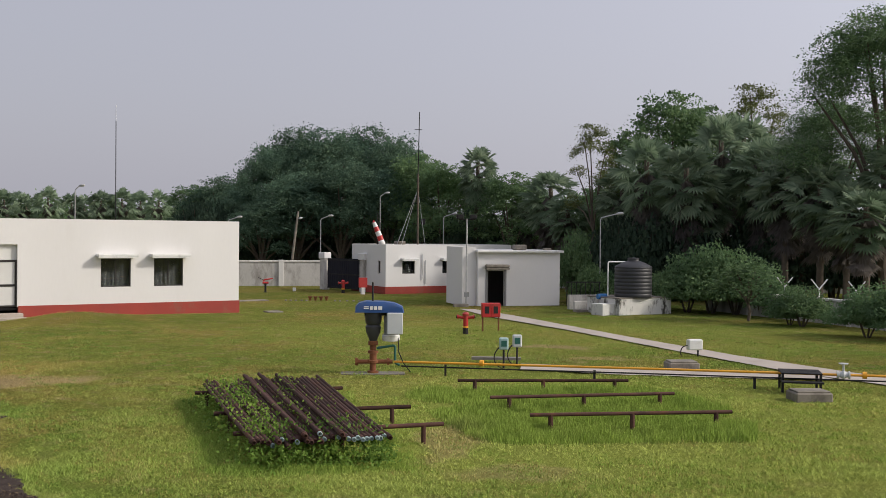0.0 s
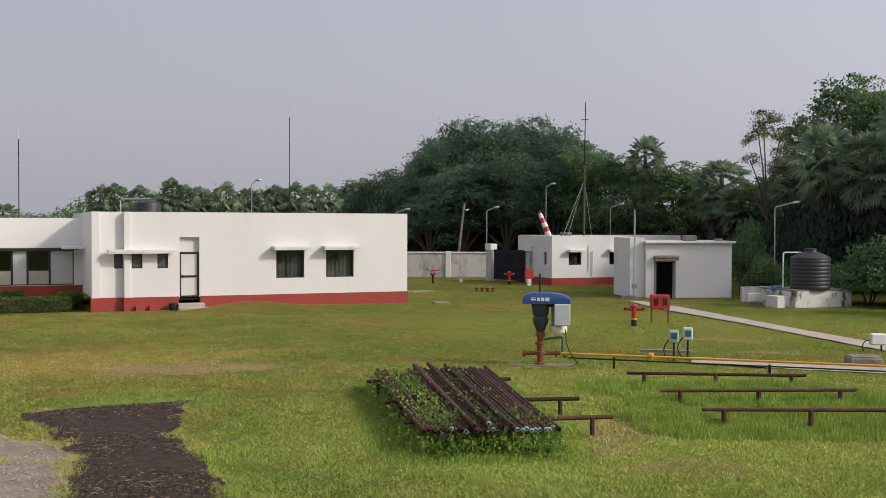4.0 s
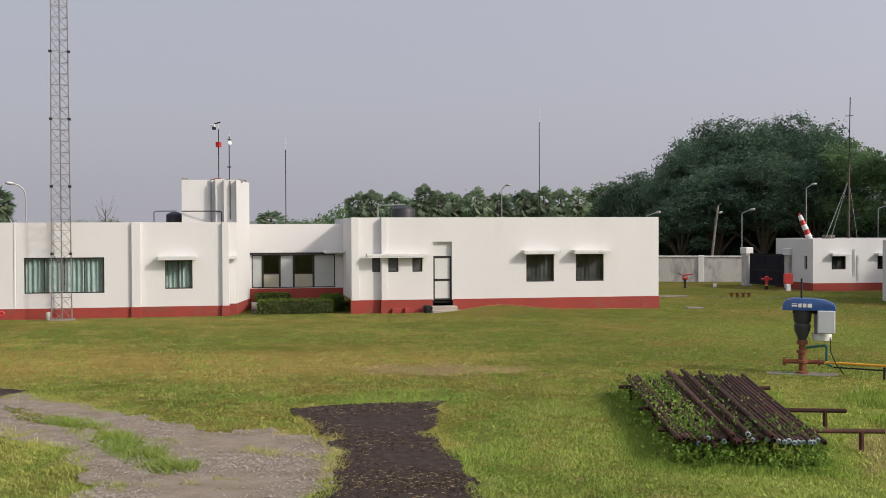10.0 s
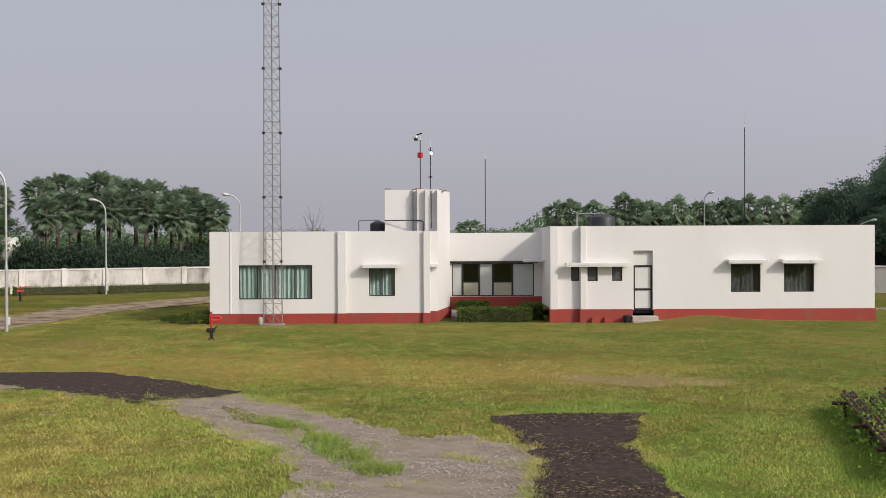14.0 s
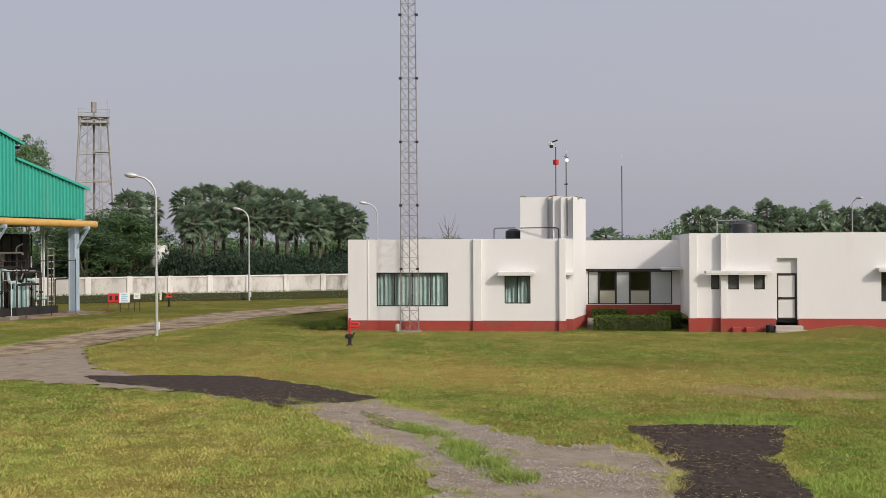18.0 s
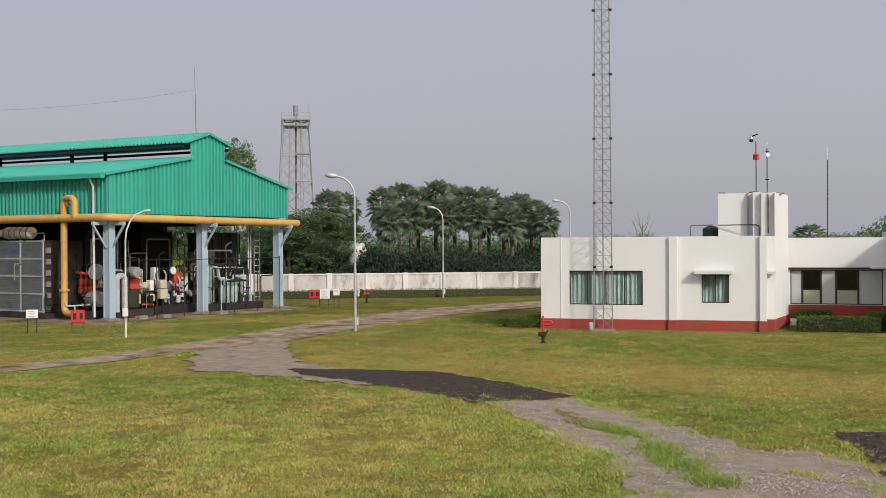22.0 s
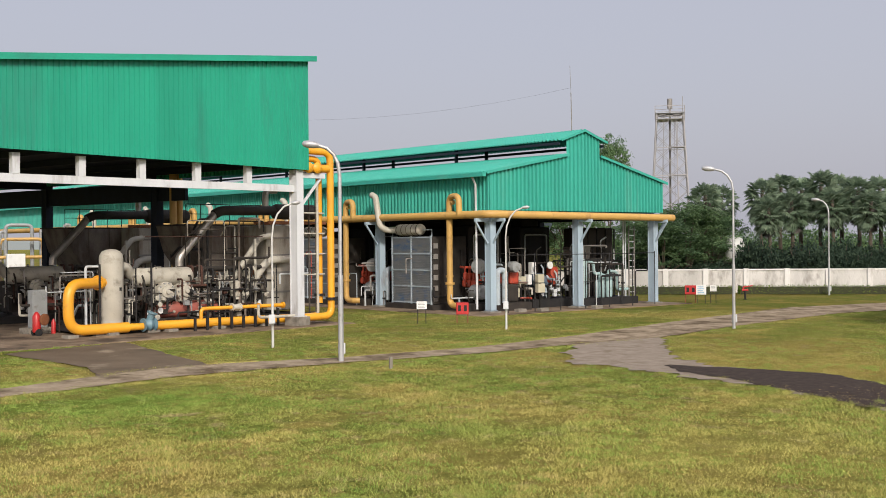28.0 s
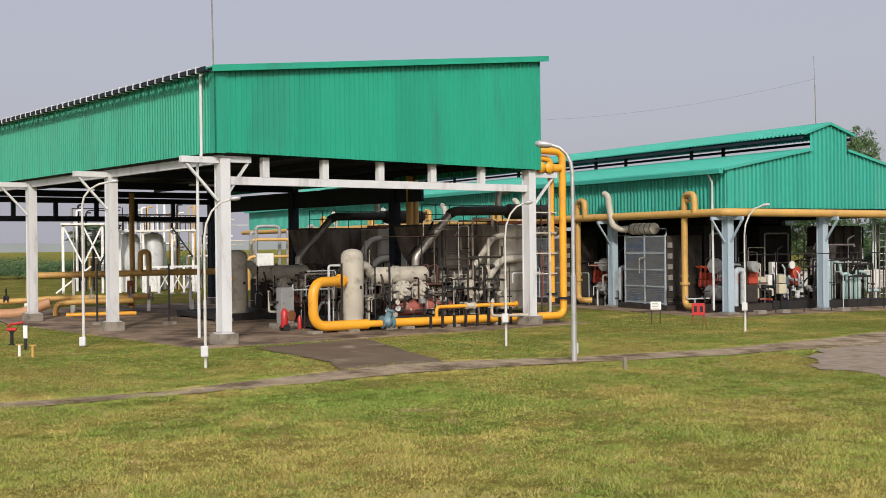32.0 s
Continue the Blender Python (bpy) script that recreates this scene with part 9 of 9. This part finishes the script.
# pipe racks seen through the shed
for k, (x0, x1, z, d, m_) in enumerate(((437, 505, 4.4, 1.0, BUFF), (430, 600, 2.9, 0, BUFF), (448, 490, 5.6, 2, GREY), (505, 520, 5.3, 2, GREY), (437, 445, 5.0, 1, GREY), (540, 548, 5.6, 1, GREY))):
    t = thing("pipe_run", PA @ Matrix.Translation((0, d, 0)), "horizontal pipe run on posts beyond the shed", "pipe", "pipe runs")
    part("pipe", Mesh().tube([(along(x0), 0, 0), (along(x0), 0, z), (along(x1), 0, z), (along(x1), 0, 0)], 0.14, 8, 0.4), m_, t, "", True)
cb = thing("white_cabinet", PA @ Matrix.Translation((along(450), -3, 0)), "white equipment cabinet beyond the shed", "cabinet")
part("body", Mesh().box(-0.6, 0.6, -0.4, 0.4, 0, 3.2, bevel=0.03), WHITEPAINT, cb)

# more of the plant beyond: rails, ladders and stairs of the platform
for x in (205, 219, 244, 258, 280):
    part("guard_post", Mesh().tube([(along(x), -0.35, 5.3), (along(x), -0.35, 7.2 if x in (219, 258) else 6.6)], 0.04, 5), BLACK, plat)
for x0, x1, z in ((212, 305, 6.2), (212, 305, 6.6), (138, 190, 7.1)):
    part("guard_rail", Mesh().tube([(along(x0), -0.4, z), (along(x1), -0.4, z)], 0.045, 5), BLACK, plat)
part("post", Mesh().tube([(along(138), -0.3, 5.9), (along(138), -0.3, 7.1)], 0.09, 6), MIDGREY, plat)
for i in range(9):
    part("step", Mesh().box(along(300 + i * 4) - 0.12, along(300 + i * 4) + 0.12, -0.4, 0.4, 5.2 - i * 0.28, 5.26 - i * 0.28), BLACK, plat)
part("stair_string", Mesh().beam((along(300), -0.4, 5.5), (along(334), -0.4, 3.0), 0.12), BLACK, plat)
# dark trays added under the second shed's roof to cover the bright gap
for a_ in (1.5, 4.6, 7.4, 10.4):
    t = thing("cable_tray", S2_(a_, 1.0, 5.35), "dark tray added under the shed roof to fill the gap", "cable tray", "cable trays")
    part("tray", skew(Mesh().box(-0.2, 0.2, 0, 30, 0, 0.12).box(-0.2, -0.17, 0, 30, 0.12, 0.25), F2), BLACK, t)
    t.matrix_basis = Matrix.Translation(F2 @ Vector((a_, 1.0, 5.35)))
    for k in range(7):
        part("hanger", skew(Mesh().box(-0.02, 0.02, 2 + k * 4.5, 2.04 + k * 4.5, 0.1, 2.0), F2), BLACK, t)


def pipework(where, count, a0, a1, b0, b1, top, seed, mats):
    """Small-bore service pipes standing and running through a shed."""
    r = random.Random(seed)
    for i in range(count):
        a, b, rad = r.uniform(a0, a1), r.uniform(b0, b1), r.choice([0.025, 0.03, 0.04, 0.06])
        z, run, up = r.uniform(0.6, top), r.uniform(0.5, 2.4) * r.choice([-1, 1]), r.uniform(-1.2, 1.2)
        t = thing("service_pipe", where(a, b), "thin steel service pipe among the machines", "pipe", "service pipes")
        pts = [(0, 0, 0), (0, 0, z), (run, 0, z), (run, 0, max(0.05, z + up))]
        if i % 3 == 0:
            pts = [(0, 0, 0), (0, 0, z), (0, r.uniform(0.4, 1.2), z), (0, 1.2, max(0.05, z - 0.5))]
        m = r.choice(mats)
        part("pipe", Mesh().tube(pts, rad, 6, 0.12), m, t, "", True)
        if i % 4 == 1:
            part("clamp", Mesh().box(-rad - 0.03, rad + 0.03, -rad - 0.03, rad + 0.03, z * 0.5, z * 0.5 + 0.1), BLACK, t)


pipework(S2_, 60, 0.8, 11.5, 1.2, 7.0, 3.6, 41, [BLACK, SOOT, MIDGREY, PALEGREY, STEEL_LB, BLACK, STEELPIPE])
pipework(S2_, 40, 7.5, 13.0, 0.6, 4.0, 4.2, 47, [BLACK, SOOT, BLACK, MIDGREY, PALEGREY, BLACK])
pipework(S2_, 26, -0.2, 1.5, 9.0, 22.0, 3.6, 43, [BLACK, SOOT, MIDGREY, PALEGREY, REDENG, STEEL_LB])
pipework(S1_, 60, 6.0, 13.0, 3.2, 6.5, 3.0, 45, [BLACK, BEIGE, BLACK, STEELPIPE, PALEGREY, SOOT, RUST])
pipework(S1_, 30, 12.0, 15.5, 2.2, 5.0, 5.5, 46, [BLACK, BEIGE, RUSTGREY, SOOT])

# ---- grass blades over the lawn, thinning with distance ----
def inside(px, py, poly):
    """Which points lie in a polygon; only those in its box are looked at."""
    q = np.array(poly)
    (x0, y0), (x1, y1) = q.min(0), q.max(0)
    idx = np.nonzero((px > x0) & (px < x1) & (py > y0) & (py < y1))[0]
    out, bx, by = np.zeros(len(px), bool), px[idx], py[idx]
    hit = np.zeros(len(idx), bool)
    xj, yj = poly[-1]
    for xi, yi in poly:
        if yi != yj:
            hit ^= ((yi > by) != (yj > by)) & (bx < (xj - xi) * (by - yi) / (yj - yi) + xi)
        xj, yj = xi, yi
    out[idx] = hit
    return out


for f, w, d in ((OFF, 31.2, 10), (pose(-3.75, 71.9, 0, 0, 0, 31), 10, 5), (pose(1.93, 60.16, 0, 0, 0, 15), 4.9, 4.6)):
    BARE.append([tuple((f @ Vector(q))[:2]) for q in ((-0.1, -0.1, 0), (w, -0.1, 0), (w, d, 0), (-0.1, d, 0))])


def vnoise(x, y, cell, seed):
    """Smooth random heights between 0 and 1 on a lattice of that cell size."""
    table = np.random.default_rng(seed).random((256, 256))
    u, v = x / cell, y / cell
    i, j = np.floor(u).astype(int), np.floor(v).astype(int)
    fu, fv = u - i, v - j
    fu, fv = fu * fu * (3 - 2 * fu), fv * fv * (3 - 2 * fv)
    t = lambda a, b: table[a % 256, b % 256]
    return (t(i, j) * (1 - fu) + t(i + 1, j) * fu) * (1 - fv) + (t(i, j + 1) * (1 - fu) + t(i + 1, j + 1) * fu) * fv


def blades(name, count, r0, r1, b0, b1, tall, wide, label, ragged_only=None, seed=2, material=None, over_track=False, bend=1.5):
    """Loose three-cornered blades between two distances and bearings."""
    g_ = np.random.default_rng(seed)
    r = r0 * (r1 / r0) ** g_.random(count)
    a = np.radians(g_.uniform(b0, b1, count))
    x, y = -np.sin(a) * r, np.cos(a) * r
    keep = np.ones(count, bool)
    jx, jy = x + g_.normal(0, 0.1, count), y + g_.normal(0, 0.1, count)
    if ragged_only is not None:
        keep = ragged_only(x, y)
        x, y, r, jx, jy = (v[keep] for v in (x, y, r, jx, jy))
        keep = np.ones(len(x), bool)
    for poly in [] if over_track else BARE:
        keep &= ~inside(jx, jy, poly)
    x, y, r = x[keep], y[keep], r[keep]
    n = len(x)
    lump = 0.42 * vnoise(x, y, 0.38, 1) + 0.33 * vnoise(x, y, 1.3, 2) + 0.25 * vnoise(x, y, 0.17, 3)
    stay = lump > g_.uniform(0.12, 0.62, n) * np.clip((46 - r) / 22, 0.2, 1)
    x, y, r, lump = x[stay], y[stay], r[stay], lump[stay]
    n = len(x)
    h = tall * (0.5 + 4.2 * np.clip(lump, 0, 1) ** 2.2) * g_.uniform(0.5, 1.3, n) * np.clip(2.1 - r / 28, 0.75, 1.5)
    w = wide * (r / 18) ** 0.6 * g_.uniform(0.6, 1.4, n)
    t = g_.uniform(0, 2 * np.pi, n)
    lean = h * g_.uniform(0.2, 1.0, n) * bend
    t2 = g_.uniform(0, 2 * np.pi, n)
    z = bank(x, y) - 0.015
    v = np.stack([np.stack([x - np.cos(t) * w / 2, y - np.sin(t) * w / 2, z], 1), np.stack([x + np.cos(t) * w / 2, y + np.sin(t) * w / 2, z], 1),
                  np.stack([x + np.cos(t2) * lean, y + np.sin(t2) * lean, z + h], 1)], 1)
    return tagged(new(name, raw_mesh(name, v.reshape(-1, 3), 3, material or BLADE)), label, "grass", kind="stuff")


blades("grass", 1400000, 14, 64, -25, 106, 0.019, 0.0125, "short uneven lawn grass, green and straw-coloured")


def near(poly_pts, width):
    """True within a width of a broken line."""
    def test(x, y):
        hit = np.zeros(len(x), bool)
        soft = width * np.random.default_rng(1).random(len(x)) ** 0.7 * 1.5
        for (x0, y0), (x1, y1) in zip(poly_pts, poly_pts[1:]):
            k = 1.5 * width
            idx = np.nonzero((x > min(x0, x1) - k) & (x < max(x0, x1) + k) & (y > min(y0, y1) - k) & (y < max(y0, y1) + k))[0]
            dx, dy = x1 - x0, y1 - y0
            bx, by = x[idx], y[idx]
            t = np.clip(((bx - x0) * dx + (by - y0) * dy) / (dx * dx + dy * dy + 1e-9), 0, 1)
            hit[idx] |= np.hypot(bx - x0 - t * dx, by - y0 - t * dy) < soft[idx]
        return hit
    return test


blades("tall_grass", 900000, 17, 30, -16, 2, 0.07, 0.012, "tall lush grass round the pipe racks", near([(0.3, 26.7), (4.7, 27), (5.3, 24.8), (1, 24), (1.7, 21.8), (6, 22.3)], 0.85), 5, LUSH, bend=0.55)
blades("tall_grass", 260000, 17, 30, 0, 16, 0.028, 0.012, "tall lush grass round the pipe stack", near([(-3.4, 18.0), (-0.6, 18.6), (-1.0, 20), (-2.6, 26.6), (-5.8, 25.8), (-3.6, 18.2)], 0.3), 6, LUSH, bend=0.7)
blades("tall_grass", 500000, 13, 24, 20, 62, 0.06, 0.012, "lush grass strips along the wheel tracks", near([(-18.6, 19.2), (-16.6, 18.6), (-14.6, 17.6), (-12.6, 16.3), (-10.8, 15.1)], 0.36), 7, LUSH, True)
blades("tall_grass", 260000, 13, 30, 20, 62, 0.035, 0.012, "weeds and grass creeping over the track", lambda x, y: inside(x, y, BARE[1]) & ~inside(x, y, BARE[3]) & (vnoise(x, y, 0.8, 31) * 0.6 + vnoise(x, y, 0.25, 32) * 0.4 > 0.66), 8, BLADE, True)


def tufts(name, count, each, r0, r1, b0, b1, tall, wide, reach, material, label, seed):
    """Low clumps of weeds and coarse grass, gathered in drifts."""
    g_ = np.random.default_rng(seed)
    r, a = r0 * (r1 / r0) ** g_.random(count), np.radians(g_.uniform(b0, b1, count))
    x, y = -np.sin(a) * r, np.cos(a) * r
    drift = np.sin(x * 0.9 + 2 * np.sin(y * 0.7 + seed)) + np.sin(y * 1.1 + 2 * np.sin(x * 0.6)) + 0.8 * np.sin(x * 2.7 + y * 1.9)
    keep = drift > g_.uniform(-1.0, 2.2, count)
    for poly in BARE:
        keep &= ~inside(x, y, poly)
    x, y, r = x[keep], y[keep], r[keep]
    n = len(x)
    big = g_.uniform(0.4, 1.5, n)
    x, y, r, big = (np.repeat(v, each) for v in (x, y, r, big))
    n = len(x)
    t, k = g_.uniform(0, 6.283, n), reach * big * g_.random(n) ** 0.6
    x, y = x + np.cos(t) * k, y + np.sin(t) * k
    h = tall * big * g_.uniform(0.4, 1.2, n) * (1 - 0.5 * k / (reach * big))
    t2, w = g_.uniform(0, 6.283, n), wide * (r / 18) ** 0.7 * g_.uniform(0.6, 1.4, n)
    lean = h * g_.uniform(0.3, 1.6, n)
    z = np.full(n, -0.01)
    v = np.stack([np.stack([x - np.sin(t2) * w / 2, y + np.cos(t2) * w / 2, z], 1), np.stack([x + np.sin(t2) * w / 2, y - np.cos(t2) * w / 2, z], 1), np.stack([x + np.cos(t2) * lean, y + np.sin(t2) * lean, h], 1)], 1)
    return tagged(new(name, raw_mesh(name, v.reshape(-1, 3), 3, material)), label, "grass", kind="stuff")


tufts("weeds", 30000, 24, 14, 46, -25, 106, 0.05, 0.0125, 0.16, LUSH, "low green weeds in drifts over the lawn", 11)
tufts("dry_grass", 9000, 24, 14, 44, -25, 106, 0.045, 0.011, 0.2, noise_ground("dry_grass_blades", ((0.38, 0.30, 0.10), (0.34, 0.25, 0.09), (0.30, 0.27, 0.08), (0.40, 0.30, 0.12), (0.2, 0.15, 0.06), (0.40, 0.34, 0.11)), 0.8, 0.0, 0.3), "dry straw-coloured clumps in the lawn", 12)

# ragged grass creeping over the edges of the bare ground
for k, b0, b1 in ((1, 15, 64), (2, 40, 60), (3, 10, 33)):
    edge = BARE[k][::4] + BARE[k][:1]
    fringe = near(edge, (0, 0.26, 0.12, 0.16)[k])
    off_tar = (lambda x, y: fringe(x, y) & ~inside(x, y, BARE[2]) & ~inside(x, y, BARE[3])) if k == 1 else fringe
    blades("edge_grass", 330000, 13, 34, b0, b1, 0.035, 0.012, "ragged grass along the edges of the bare ground", off_tar, 20 + k, BLADE, True)

road_edge = BARE[0][::5] + BARE[0][:1]
blades("edge_grass", 600000, 27, 64, 42, 106, 0.03, 0.014, "ragged grass along the edges of the road", near(road_edge, 0.4), 24, BLADE, True)

# straw on the tar patches, pebbles on the track
def litter(name, poly_ids, count, size, slim, material, label, seed):
    g_ = np.random.default_rng(seed)
    r, a = 13 * (31 / 13) ** g_.random(count), np.radians(g_.uniform(15, 62, count))
    x, y = -np.sin(a) * r, np.cos(a) * r
    keep = np.zeros(count, bool)
    for i in poly_ids:
        keep |= inside(x, y, BARE[i])
    if poly_ids == (1,):
        keep &= ~inside(x, y, BARE[2]) & ~inside(x, y, BARE[3])
    keep &= np.sin(x * 1.7 + 2 * np.sin(y)) + np.sin(y * 2.1) > g_.uniform(-1.6, 1.6, count)
    c = np.stack([x[keep], y[keep], np.full(keep.sum(), 0.035)], 1)
    n = len(c)
    t, k = g_.uniform(0, 6.283, n), size * g_.uniform(0.4, 1.5, n)
    d = np.stack([np.cos(t), np.sin(t), g_.uniform(-0.1, 0.25, n)], 1) * k[:, None]
    s = np.stack([-np.sin(t), np.cos(t), np.zeros(n)], 1) * (k * slim)[:, None]
    up = np.array([0, 0, 1.0]) * (k * slim)[:, None]
    v = np.stack([c - d, c + s, c + up, c - d, c + up, c - s, c + d, c + up, c + s, c + d, c - s, c + up], 1)
    return tagged(new(name, raw_mesh(name, v.reshape(-1, 3), 3, material)), label, "litter", kind="stuff")


litter("straw", (2, 3), 30000, 0.04, 0.1, mat("dry_straw", (0.36, 0.27, 0.13), (0.24, 0.17, 0.08), 3, 0.9), "dry straw scattered on the dark patches", 3)
litter("pebbles", (1,), 90000, 0.018, 0.6, mat("grey_pebbles", (0.40, 0.36, 0.32), (0.20, 0.17, 0.15), 6, 0.9), "small stones scattered over the track", 4)
litter("clods", (2, 3), 34000, 0.03, 0.6, TAR, "small dark clods on the tar patches", 6)
litter("stones", (1,), 5000, 0.035, 0.6, mat("track_stones", (0.34, 0.30, 0.26), (0.18, 0.15, 0.13), 6, 0.9), "stones lying on the track", 8)
